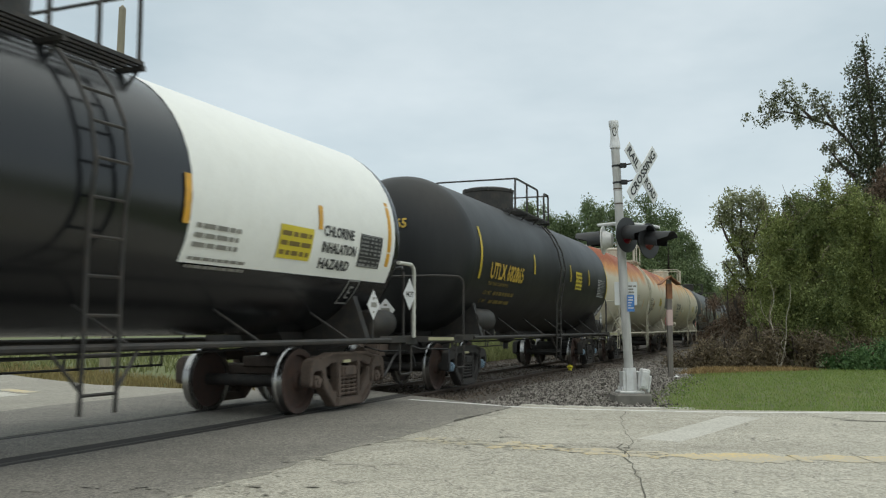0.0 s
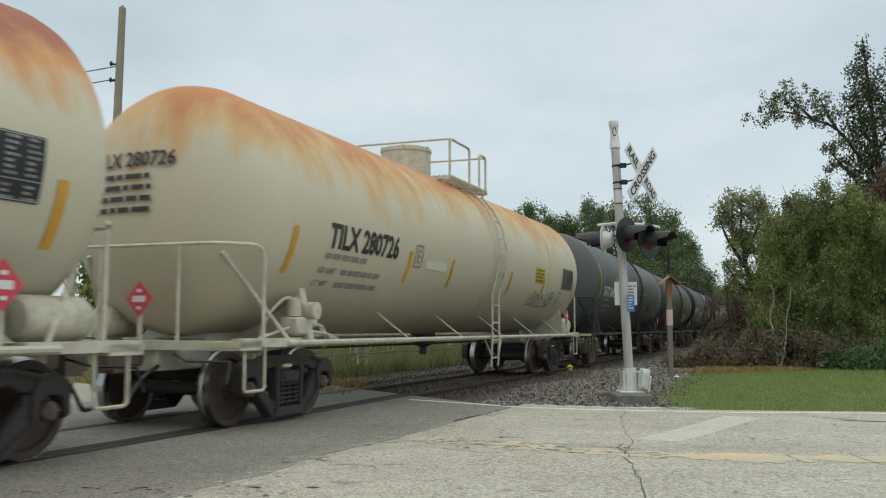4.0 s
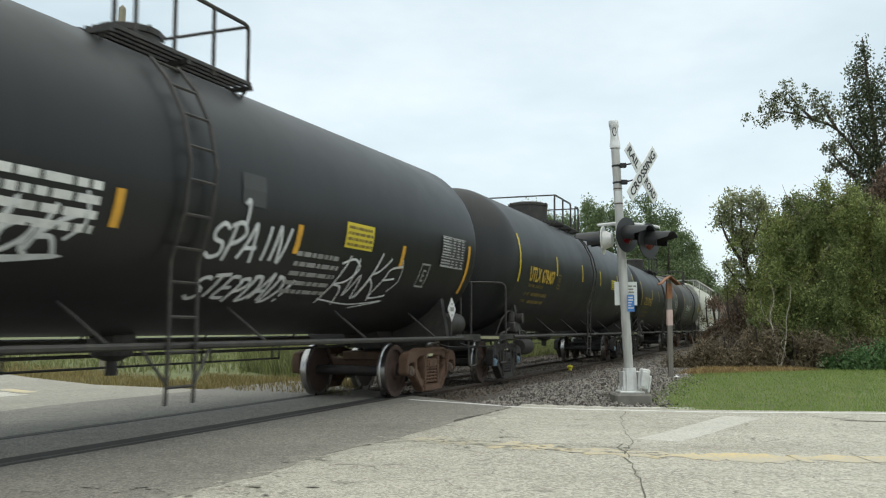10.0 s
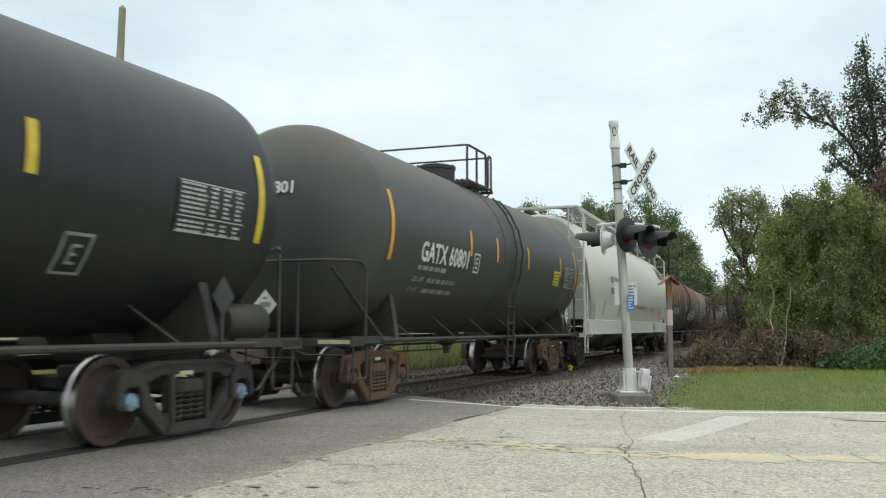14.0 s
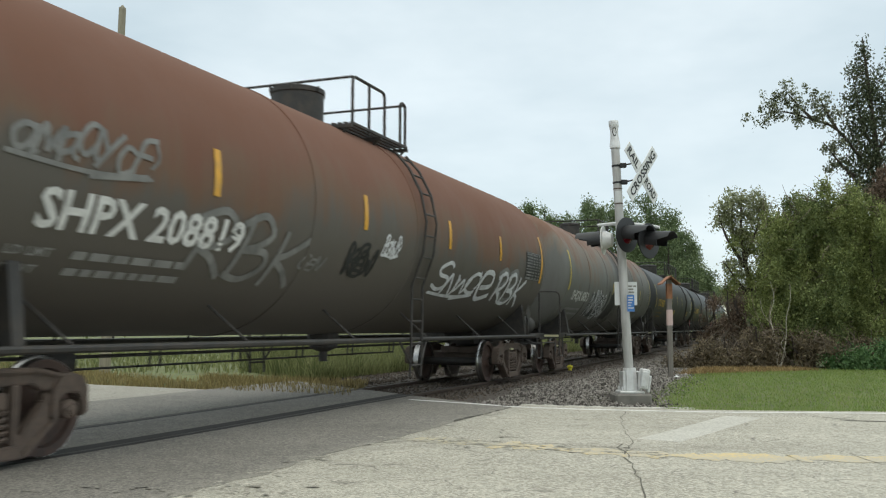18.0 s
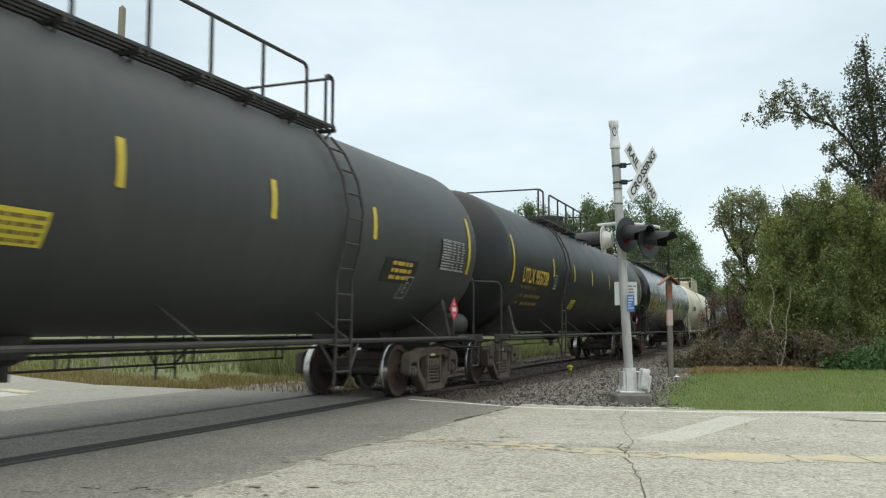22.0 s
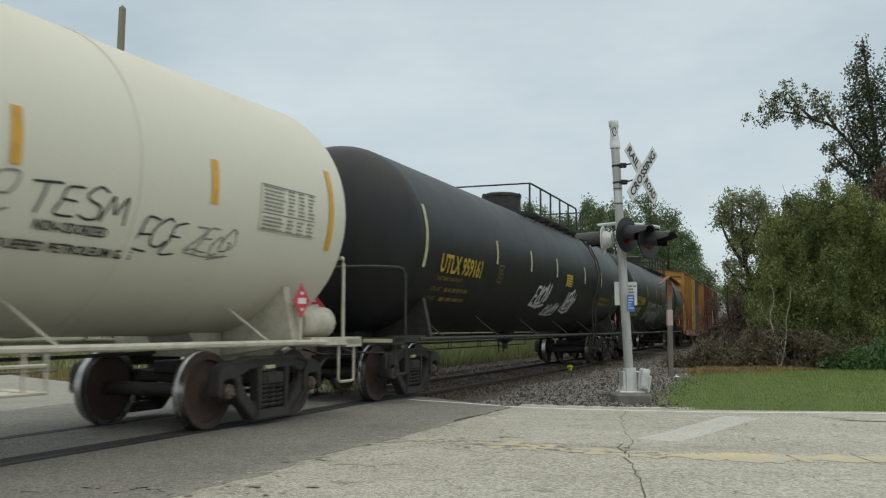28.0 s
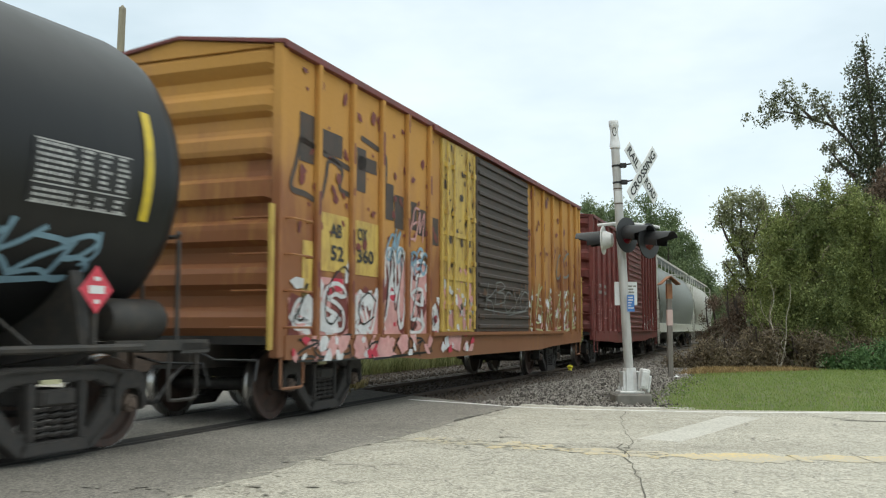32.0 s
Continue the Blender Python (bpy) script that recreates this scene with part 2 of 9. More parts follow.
BLACK = tank_paint("black_tank_paint", (0.0135, 0.0145, 0.0155), 0.44, amt=0.22)
BLACKER = tank_paint("deep_black_tank_paint", (0.0085, 0.0088, 0.0095), 0.42, amt=0.12)
DARKGREY = tank_paint("dark_grey_tank_paint", (0.042, 0.045, 0.046), 0.5, (0.11, 0.105, 0.095), 0.6)
PALEGREY = tank_paint("dusty_grey_tank_paint", (0.078, 0.085, 0.088), 0.5, (0.15, 0.15, 0.14), 0.6)
GLOSS = tank_paint("glossy_black_tank_paint", (0.009, 0.010, 0.012), 0.2, amt=0.08)
SHABBY = stained("weathered_black_tank_paint", (0.054, 0.055, 0.053), (0.095, 0.087, 0.076), (0.115, 0.104, 0.09), 3.0, 4.4, 0.3, 0.5)
CREAM_RUST = stained("cream_paint_with_rust", (0.62, 0.57, 0.44), (0.62, 0.27, 0.08), (0.30, 0.058, 0.02), 2.65, 3.75, 0.5, washed=(0.45, 0.75, 0.75))
CREAM_LESS = stained("cream_paint_lightly_rusted", (0.58, 0.525, 0.395), (0.58, 0.36, 0.15), (0.50, 0.19, 0.055), 2.6, 4.25, 0.6, grime=(0.22, 0.16, 0.10), grime_z=2.1)
CREAM = stained("cream_tank_paint", (0.70, 0.67, 0.56), (0.68, 0.645, 0.53), (0.62, 0.58, 0.46), 3.0, 4.6, 0.3, grime=(0.3, 0.27, 0.2))
RUSTBROWN = stained("rusty_brown_tank", (0.098, 0.086, 0.072), (0.15, 0.082, 0.048), (0.165, 0.072, 0.044), 2.1, 3.3, 0.5, 0.6, drip=(3.2, 3.2, 0.3), grime=(0.07, 0.055, 0.045), grime_z=1.6, patchy=1.0)
GREYRUST = stained("grey_tank_with_rust_wash", (0.135, 0.135, 0.123), (0.19, 0.15, 0.115), (0.20, 0.105, 0.068), 2.2, 4.2, 0.7, 0.55, drip=(4.5, 4.5, 0.25), patchy=0.9, streaks=0.4, spill=(-0.25, 0.75, (0.035, 0.033, 0.03), 0.85))
WHITE_BAND = plain("white_band_paint", (0.88, 0.88, 0.83), 0.4, var=0.03, dirt=(0.7, 0.67, 0.6), dirt_amt=0.1)
HOPPER_W = stained("off_white_hopper_paint", (0.60, 0.60, 0.53), (0.63, 0.63, 0.56), (0.64, 0.64, 0.57), 2.0, 4.4, 0.3, grime=(0.34, 0.32, 0.26), grime_z=1.6)
HOPPER_G = plain("grey_hopper_paint", (0.26, 0.28, 0.27), 0.55, var=0.15, dirt=(0.2, 0.17, 0.13))
HOPPER_L = plain("light_hopper_paint", (0.5, 0.5, 0.46), 0.55, var=0.2, dirt=(0.2, 0.12, 0.09))
# Discharge hoppers: grime, plus the shade under the car put into the colour.
HOPPER_D = plain("shaded_grimy_hopper_paint", (0.27, 0.26, 0.22), 0.6, var=0.25, dirt=(0.13, 0.11, 0.09), dirt_amt=0.5)
STEEL = plain("dark_car_steel", (0.033, 0.031, 0.029), 0.6, var=0.35, dirt=(0.09, 0.068, 0.05))
CAST = plain("dusty_cast_steel", (0.10, 0.075, 0.06), 0.75, var=0.35, scale=6.0, dirt=(0.17, 0.11, 0.08))
CAST_RUST = plain("rusty_cast_steel", (0.12, 0.07, 0.045), 0.8, var=0.35, scale=6.0, dirt=(0.17, 0.09, 0.05))
CAST_DARK = plain("dark_cast_steel", (0.035, 0.033, 0.031), 0.7, var=0.35, scale=6.0, dirt=(0.08, 0.06, 0.05))
WHEEL_FACE = plain("wheel_plate_steel", (0.062, 0.040, 0.032), 0.7, var=0.35, scale=5.0, dirt=(0.11, 0.052, 0.034))
WHEEL_RIM = plain("polished_wheel_rim", (0.42, 0.41, 0.40), 0.28, 1.0, var=0.1)
CREAM_STEEL = plain("cream_car_steel", (0.58, 0.55, 0.45), 0.55, var=0.15, dirt=(0.25, 0.17, 0.1))
WHITE_STEEL = plain("white_car_steel", (0.6, 0.6, 0.54), 0.5, var=0.1, dirt=(0.35, 0.3, 0.24))
BLUECAP = plain("blue_bearing_cap", (0.20, 0.29, 0.37), 0.5, var=0.3, scale=12)
YELLOW = plain("yellow_reflector", (0.62, 0.46, 0.03), 0.4, var=0.15, dirt=(0.35, 0.25, 0.05))
ORANGE = plain("orange_reflector", (0.70, 0.36, 0.03), 0.4, var=0.12, dirt=(0.4, 0.24, 0.08))
FADED = plain("faded_yellow_reflector", (0.55, 0.53, 0.33), 0.5, var=0.2)
LET_Y = plain("yellow_lettering", (0.58, 0.38, 0.05), 0.5, var=0.2, dirt=(0.2, 0.14, 0.04))
LET_Y2 = plain("dim_yellow_lettering", (0.20, 0.14, 0.035), 0.6, var=0.3)
LET_W = plain("white_lettering", (0.68, 0.68, 0.66), 0.5, var=0.15, dirt=(0.3, 0.3, 0.29))
LET_W2 = plain("dim_white_lettering", (0.26, 0.26, 0.25), 0.6, var=0.3)
LET_WM = plain("grey_white_lettering", (0.44, 0.44, 0.43), 0.6, var=0.25)
LET_K = plain("black_lettering", (0.03, 0.03, 0.03), 0.5, var=0.3)
LET_K2 = plain("dim_grey_lettering", (0.25, 0.24, 0.21), 0.6, var=0.2)
LET_R = plain("red_lettering", (0.38, 0.06, 0.06), 0.5, var=0.2)
PANEL_B = plain("data_panel_ground", (0.02, 0.02, 0.022), 0.5, var=0.3)
PLAC_Y = plain("yellow_placard", (0.66, 0.53, 0.04), 0.45, var=0.1)
PLAC_W = plain("white_placard", (0.7, 0.7, 0.7), 0.45, var=0.08)
PLAC_R = plain("red_placard", (0.60, 0.055, 0.085), 0.45, var=0.15)
SPRAY_W = plain("white_spray_paint", (0.62, 0.63, 0.64), 0.6, var=0.2, dirt=(0.3, 0.3, 0.3))
SPRAY_F = plain("faint_white_spray_paint", (0.2, 0.2, 0.19), 0.6, var=0.35, dirt=(0.08, 0.08, 0.08))
SPRAY_K = plain("black_spray_paint", (0.015, 0.016, 0.015), 0.6, var=0.3)
SPRAY_B = plain("pale_blue_spray_paint", (0.2, 0.33, 0.42), 0.6, var=0.25)
SPRAY_R = plain("red_spray_paint", (0.52, 0.035, 0.07), 0.55, var=0.2)
SPRAY_Y = plain("pale_yellow_spray_paint", (0.42, 0.42, 0.22), 0.6, var=0.3)
BOX_Y = stained("yellow_boxcar_paint", (0.25, 0.095, 0.035), (0.45, 0.225, 0.065), (0.53, 0.275, 0.065), 1.3, 4.4, 0.6, 0.55, drip=(3, 3, 0.5), grime_z=1.2, patchy=0.5)
BOX_Y2 = plain("fresh_yellow_patch_paint", (0.58, 0.41, 0.10), 0.5, var=0.15, scale=2.2, dirt=(0.22, 0.09, 0.04), dirt_amt=0.55, streak=(3, 3, 0.6))
BOX_R = plain("oxide_red_boxcar_paint", (0.17, 0.038, 0.032), 0.55, var=0.25, dirt=(0.1, 0.04, 0.03))
BOX_D = plain("brown_black_door_paint", (0.055, 0.042, 0.035), 0.6, var=0.3, dirt=(0.12, 0.06, 0.04))
SPRAY_P = plain("pink_spray_paint", (0.58, 0.32, 0.30), 0.6, var=0.25, dirt=(0.45, 0.12, 0.14))
ASPHALT = road_mat("crossing_asphalt", (0.126, 0.115, 0.099), (0.218, 0.20, 0.173), (0.34, 0.312, 0.268), 52.0, (0.08, 0.076, 0.068), 0.35, ((0.38, 0.355, 0.295), 2.85, 0.5, 0.5))
OLDROAD = road_mat("worn_pavement", (0.26, 0.237, 0.19), (0.47, 0.44, 0.365), (0.66, 0.625, 0.535), 46.0, (0.17, 0.155, 0.125), 0.85, ((0.185, 0.172, 0.15), 3.45, -0.8, 0.55))
PATCH = road_mat("pale_pavement_patch", (0.43, 0.41, 0.36), (0.54, 0.52, 0.46), (0.66, 0.63, 0.56), 46.0, (0.33, 0.31, 0.27))
LINE_W = worn_paint("white_road_paint", (0.72, 0.71, 0.68), (0.38, 0.365, 0.325), 0.4)
LINE_Y = worn_paint("yellow_road_paint", (0.64, 0.49, 0.22), (0.44, 0.40, 0.32), 0.525, 24.0)
LINE_YW = worn_paint("badly_worn_yellow_road_paint", (0.60, 0.48, 0.23), (0.40, 0.37, 0.30), 0.56, 20.0)
CRACK = plain("crack_tar", (0.13, 0.118, 0.095), 0.9, var=0.3)
RAIL = plain("rail_steel", (0.10, 0.075, 0.06), 0.55, 0.4, var=0.3)
RAILTOP = plain("polished_rail_head", (0.05, 0.043, 0.037), 0.7, 0.0, var=0.2)
FLANGE = plain("flangeway_rubber", (0.026, 0.023, 0.02), 0.85, var=0.3, scale=8)
TIE = plain("creosoted_tie_wood", (0.06, 0.047, 0.038), 0.85, var=0.4, scale=4)
BALLAST = plain("ballast_bed", (0.075, 0.061, 0.049), 0.95, var=0.35, scale=9, fine=60, bump=0.8)
STONE = leafy("crushed_stone", (0.055, 0.048, 0.042), (0.30, 0.275, 0.245), 0.9, 0.0, 0.8)
DARKSTONE = leafy("brown_crushed_stone", (0.034, 0.027, 0.021), (0.11, 0.088, 0.069), 0.9, 0.0, 0.8)
GRASSGROUND = plain("grass_ground", (0.115, 0.14, 0.05), 0.95, var=0.4, scale=1.2, fine=50, dirt=(0.2, 0.15, 0.08), dirt_amt=0.4, bump=0.6)
GRASS = leafy("green_grass", (0.155, 0.25, 0.06), (0.30, 0.36, 0.11), through=0.4, single=0.3)
DIRTGRASS = leafy("parched_brown_grass", (0.20, 0.13, 0.06), (0.42, 0.30, 0.14))
DRYGRASS = leafy("dry_verge_grass", (0.16, 0.125, 0.05), (0.36, 0.29, 0.13), through=0.3)
WEED = leafy("tall_weeds", (0.095, 0.115, 0.042), (0.29, 0.30, 0.13), through=0.3, single=0.5)
LEAF_A = leafy("dark_leaves", (0.065, 0.092, 0.035), (0.30, 0.345, 0.125), through=0.25, single=0.4)
LEAF_B = leafy("green_leaves", (0.08, 0.11, 0.036), (0.385, 0.425, 0.15), through=0.25, single=0.4)
LEAF_C = leafy("tall_tree_leaves", (0.04, 0.05, 0.028), (0.125, 0.15, 0.08))
LEAF_S = leafy("grey_bough_leaves", (0.10, 0.11, 0.072), (0.29, 0.31, 0.20), through=0.3, single=0.7)
LEAF_O = leafy("olive_small_tree_leaves", (0.17, 0.185, 0.10), (0.42, 0.44, 0.26), through=0.45, single=0.6)
# Dark tones lifted so the leaf colour itself carries the distance haze.
LEAF_D = leafy("hazed_far_tree_leaves", (0.085, 0.125, 0.06), (0.24, 0.30, 0.14), single=0.35)
LEAF_G = leafy("fresh_undergrowth_leaves", (0.05, 0.11, 0.04), (0.16, 0.265, 0.10), single=0.45)
LEAF_V = leafy("withered_vine_leaves", (0.085, 0.066, 0.043), (0.25, 0.20, 0.125))
LEAF_R = leafy("red_brown_dead_leaves", (0.08, 0.056, 0.04), (0.235, 0.165, 0.115))
BARK = plain("bark", (0.07, 0.055, 0.045), 0.9, var=0.4, scale=5, streak=(3, 3, 0.6), bump=0.6)
PALETWIG = plain("pale_bare_vine_wood", (0.42, 0.38, 0.31), 0.9, var=0.3)
TWIG = plain("dead_twig_wood", (0.17, 0.135, 0.10), 0.9, var=0.3)
MAST = plain("grey_mast_paint", (0.50, 0.49, 0.47), 0.5, 0.1, var=0.15, scale=2.0, dirt=(0.26, 0.24, 0.21), streak=(4, 4, 0.5))
GALV = plain("aluminium_mast_paint", (0.72, 0.72, 0.71), 0.45, 0.15, var=0.1, dirt=(0.45, 0.42, 0.38))
SIGN_W = plain("white_sign_sheet", (0.72, 0.73, 0.72), 0.4, var=0.06)
SIGN_K = plain("black_sign_paint", (0.02, 0.02, 0.02), 0.5, var=0.2)
SIGN_B = plain("blue_sign_sheet", (0.06, 0.2, 0.52), 0.4, var=0.1)
HOOD = plain("black_signal_hood", (0.018, 0.018, 0.019), 0.45, var=0.2)
LENS = plain("red_signal_lens", (0.13, 0.008, 0.018), 0.25, var=0.15)
CONC = plain("mast_foundation_concrete", (0.20, 0.186, 0.165), 0.9, var=0.25, scale=4, bump=0.4)
POLE_WOOD = plain("weathered_pole_wood", (0.30, 0.27, 0.2), 0.9, var=0.25, scale=3, streak=(4, 4, 0.3), bump=0.4)
POST_WOOD = plain("weathered_post_wood", (0.20, 0.18, 0.16), 0.9, var=0.25, scale=4, streak=(4, 4, 0.3), bump=0.4)
ROOF_ORANGE = plain("rust_orange_board", (0.30, 0.13, 0.06), 0.7, var=0.3)
BAND_PINK = plain("faded_pink_white_band", (0.62, 0.45, 0.42), 0.6, var=0.15)
YEL_MARK = plain("yellow_marker_paint", (0.7, 0.62, 0.03), 0.5, var=0.15)
WIRE = plain("dark_cable", (0.03, 0.03, 0.032), 0.6, var=0.2)

# ---- mesh helpers ----


def mesh_of(bm, name="mesh", smooth=False):
    me = bpy.data.meshes.new(name)
    bm.normal_update()
    bm.to_mesh(me)
    bm.free()
    if smooth:
        me.shade_smooth()
        me.set_sharp_from_angle(angle=radians(38))
    return me


def part(name, shape, material, parent=None, label="", smooth=False):
    """One mesh object under a thing or a part; shape is a bmesh or a mesh to share."""
    me = shape if isinstance(shape, bpy.types.Mesh) else mesh_of(shape, name, smooth)
    if not me.materials:
        me.materials.append(material)
    ob = new(name, me)
    if parent is not None:
        ob.parent = parent
    if me.materials[0] != material:
        ob.material_slots[0].link = "OBJECT"
        ob.material_slots[0].material = material
    if label:
        tagged(ob, label)
    return ob


def thing(name, label, category, group="", kind="", at=None):
    ob = new(name)
    ob.empty_display_size = 0.2
    if at is not None:
        ob.matrix_basis = at
    return tagged(ob, label, category, group, kind)


def box(bm, x0, x1, y0, y1, z0, z1, bevel=0.0):
    vs = [bm.verts.new((x, y, z)) for x in (x0, x1) for y in (y0, y1) for z in (z0, z1)]
    fs = [bm.faces.new([vs[i] for i in q]) for q in ((0, 1, 3, 2), (4, 6, 7, 5), (0, 4, 5, 1), (2, 3, 7, 6), (0, 2, 6, 4), (1, 5, 7, 3))]
    if bevel:
        es = list({e for f in fs for e in f.edges})
        bmesh.ops.bevel(bm, geom=es, offset=bevel, segments=1, affect="EDGES")
    return bm


def prism(bm, pts, y0, y1):
    """A plate with the outline pts in x and z, from y0 to y1."""
    a = [bm.verts.new((x, y0, z)) for x, z in pts]
    b = [bm.verts.new((x, y1, z)) for x, z in pts]
    n = len(pts)
    bm.faces.new(a)
    bm.faces.new(b[::-1])
    for i in range(n):
        bm.faces.new((a[i], b[i], b[(i + 1) % n], a[(i + 1) % n]))
    return bm


def tube(bm, pts, r, n=6, r_end=None, caps=True):
    """A round bar along pts, tapering to r_end."""
    pts = [Vector(p) for p in pts]
    rings, last = [], len(pts) - 1
    up = Vector((0.13, 0.21, 0.97))
    for i, p in enumerate(pts):
        d = (pts[min(i + 1, last)] - pts[max(i - 1, 0)]).normalized()
        u = d.cross(up)
        if u.length < 0.2:
            u = d.cross(Vector((0.9, 0.3, 0.1)))
        u.normalize()
        v = d.cross(u)
        rr = r if r_end is None else r + (r_end - r) * i / max(last, 1)
        rings.append([bm.verts.new(p + (u * math.cos(k * 2 * math.pi / n) + v * math.sin(k * 2 * math.pi / n)) * rr) for k in range(n)])
    for a, b in zip(rings, rings[1:]):
        for k in range(n):
            bm.faces.new((a[k], a[(k + 1) % n], b[(k + 1) % n], b[k]))
    if caps:
        bm.faces.new(rings[0][::-1])
        bm.faces.new(rings[-1])
    return bm


def rounded(pts, r=0.12, k=4):
    """The polyline pts with its corners rounded."""
    pts = [Vector(p) for p in pts]
    out = [pts[0]]
    for a, b, c in zip(pts, pts[1:], pts[2:]):
        u, w = (a - b), (c - b)
        d = min(r, u.length * 0.45, w.length * 0.45)
        p, q = b + u.normalized() * d, b + w.normalized() * d
        for i in range(k + 1):
            t = i / k
            out.append(p * (1 - t) ** 2 + b * 2 * t * (1 - t) + q * t * t)
    return out + [pts[-1]]


def lathe(bm, profile, axis="x", n=48, centre=(0, 0, 0), closed_ends=True):
    """Turn a profile of (along, radius) round an axis."""
    cx, cy, cz = centre
    rings = []
    for a, r in profile:
        ring = []
        for k in range(n):
            c, s = math.cos(2 * math.pi * k / n) * r, math.sin(2 * math.pi * k / n) * r
            p = {"x": (a, c, s), "y": (c, a, -s), "z": (c, s, a)}[axis]
            ring.append(bm.verts.new((p[0] + cx, p[1] + cy, p[2] + cz)))
        rings.append(ring)
    for a, b in zip(rings, rings[1:]):
        for k in range(n):
            bm.faces.new((a[k], a[(k + 1) % n], b[(k + 1) % n], b[k]))
    if closed_ends:
        bm.faces.new(rings[0][::-1])
        bm.faces.new(rings[-1])
    bmesh.ops.recalc_face_normals(bm, faces=bm.faces)
    return bm


def raw_mesh(name, verts, faces):
    me = bpy.data.meshes.new(name)
    me.from_pydata(verts, [], faces)
    me.update()
    return me


# ---- ground, road and track ----
rng = np.random.default_rng(7)


def ground_height(x, y):
    """The lie of the land; it sinks below the bed of the track."""
    s = (x - ORIGIN[0]) * math.sin(TH0) + (y - ORIGIN[1]) * math.cos(TH0)
    tx, ty, th = on_track(s)
    n = abs((x - tx) * math.cos(th) - (y - ty) * math.sin(th))
    return -0.08 + 0.03 * math.sin(x * 0.23 + 1.0) * math.cos(y * 0.19) - 0.25 * max(0.0, min(1.0, (4.4 - n) / 1.5))


def build_ground():
    xs = sorted(set(list(np.linspace(-60, 60, 61)) + [-2500, -1200, -500, -220, -110, 110, 220, 500, 1200, 2500]))
    ys = sorted(set(list(np.linspace(-20, 100, 61)) + [-1500, -400, -120, -50, 160, 260, 500, 1100, 2600]))
    verts = [(x, y, ground_height(x, y) if abs(x) < 60 and -20 < y < 100 else -0.09) for y in ys for x in xs]
    w = len(xs)
    faces = [(j * w + i, j * w + i + 1, (j + 1) * w + i + 1, (j + 1) * w + i) for j in range(len(ys) - 1) for i in range(w - 1)]
    ob = part("ground", raw_mesh("ground", verts, faces), GRASSGROUND)
    tagged(ob, "grassy ground with dry patches reaching the horizon", "ground", kind="structure")


build_ground()

FAR_EDGE = [(-31, 50), (-18, 31.5), (-11.5, 23.3), (-9.6, 21.0), (-7.0, 18.3), (-4.05, 16.75), (-0.35, 14.85), (0.95, 13.9), (2.5, 13.2), (4.2, 12.85), (5.95, 12.72), (12, 12.1), (40, 9.2)]
NEAR_EDGE = [(-37, 42), (-24, 25), (-17, 17), (-14.5, 14), (-11, 10.6), (-8.5, 8), (-5, 5.2), (-3, 4), (-1, 3.3), (0.6, 3), (2.4, 2.7), (11, 1.9), (40, -1.0)]


def across(n, eps=0.0):
    """A point and the normal of the line that runs n metres beside the track at the crossing."""
    x, y, th = on_track(-2.0, n)
    return Vector((x, y, 0)), Vector((math.cos(th), -math.sin(th), 0))


def road_slab(side):
    bm = bmesh.new()
    top = [[], []]
    for a, b in zip(FAR_EDGE, NEAR_EDGE):
        top[0].append(bm.verts.new((*a, 0)))
        top[1].append(bm.verts.new((*b, 0)))
    for i in range(len(FAR_EDGE) - 1):
        bm.faces.new((top[0][i], top[0][i + 1], top[1][i + 1], top[1][i]))
    bmesh.ops.recalc_face_normals(bm, faces=bm.faces)
    p, nrm = across(2.95 if side > 0 else -3.25)
    bmesh.ops.bisect_plane(bm, geom=list(bm.verts) + list(bm.edges) + list(bm.faces), plane_co=p, plane_no=nrm, clear_inner=side > 0, clear_outer=side < 0)
    r = bmesh.ops.extrude_face_region(bm, geom=list(bm.faces))
    for v in r["geom"]:
        if isinstance(v, bmesh.types.BMVert):
            v.co.z -= 0.3
    bmesh.ops.recalc_face_normals(bm, faces=bm.faces)
    return bm


road = thing("road", "two-lane rural road of worn cracked pavement", "road", kind="structure")
part("pavement_slab", road_slab(1), OLDROAD, road)
part("pavement_slab", road_slab(-1), OLDROAD, road)


def strip_on_track(n0, n1, z, s0, s1_of, depth=0.28, ragged=0.0):
    """A slab beside the rails that follows the track."""
    bm = bmesh.new()
    e0, e1 = s1_of(n0), s1_of(n1)
    k = 18 if not ragged else 110
    r = random.Random(8)
    prev = None
    for i in range(k + 1):
        f = i / k
        row = []
        for n, e in ((n0, e0), (n1, e1)):
            x, y, _ = on_track(s0 + (e - s0) * f, n + (r.uniform(-ragged, ragged) + ragged * math.sin(f * 40) if abs(n) > 2 else 0))
            row += [bm.verts.new((x, y, z)), bm.verts.new((x, y, z - depth))]
        if prev:
            bm.faces.new((prev[0], prev[2], row[2], row[0]))
            bm.faces.new((prev[0], row[0], row[1], prev[1]))
            bm.faces.new((prev[2], prev[3], row[3], row[2]))
        else:
            bm.faces.new((row[0], row[2], row[3], row[1]))
        prev = row
    bm.faces.new((prev[0], prev[1], prev[3], prev[2]))
    bmesh.ops.recalc_face_normals(bm, faces=bm.faces)
    return bm


def cross_end(n):
    return 5.35 - 0.71 * n


for n0, n1, nm in ((-3.248, -0.805, "outer_crossing_surface"), (-0.61, 0.485, "inner_crossing_surface"), (0.875, 3.01, "outer_crossing_surface")):
    part(nm, strip_on_track(n0, n1, 0.004, -17.0, cross_end, ragged=0.045), ASPHALT, road, "dark patched asphalt between the rails" if n1 < 1 and n0 > -1 else "dark patched asphalt beside the rails")


for n0, n1 in ((0.49, 0.695), (-0.69, -0.615), (0.775, 0.87)):
    part("flangeway_filler", strip_on_track(n0, n1, 0.004, -17.0, cross_end), FLANGE, road, "dark rubber filler beside the rail")


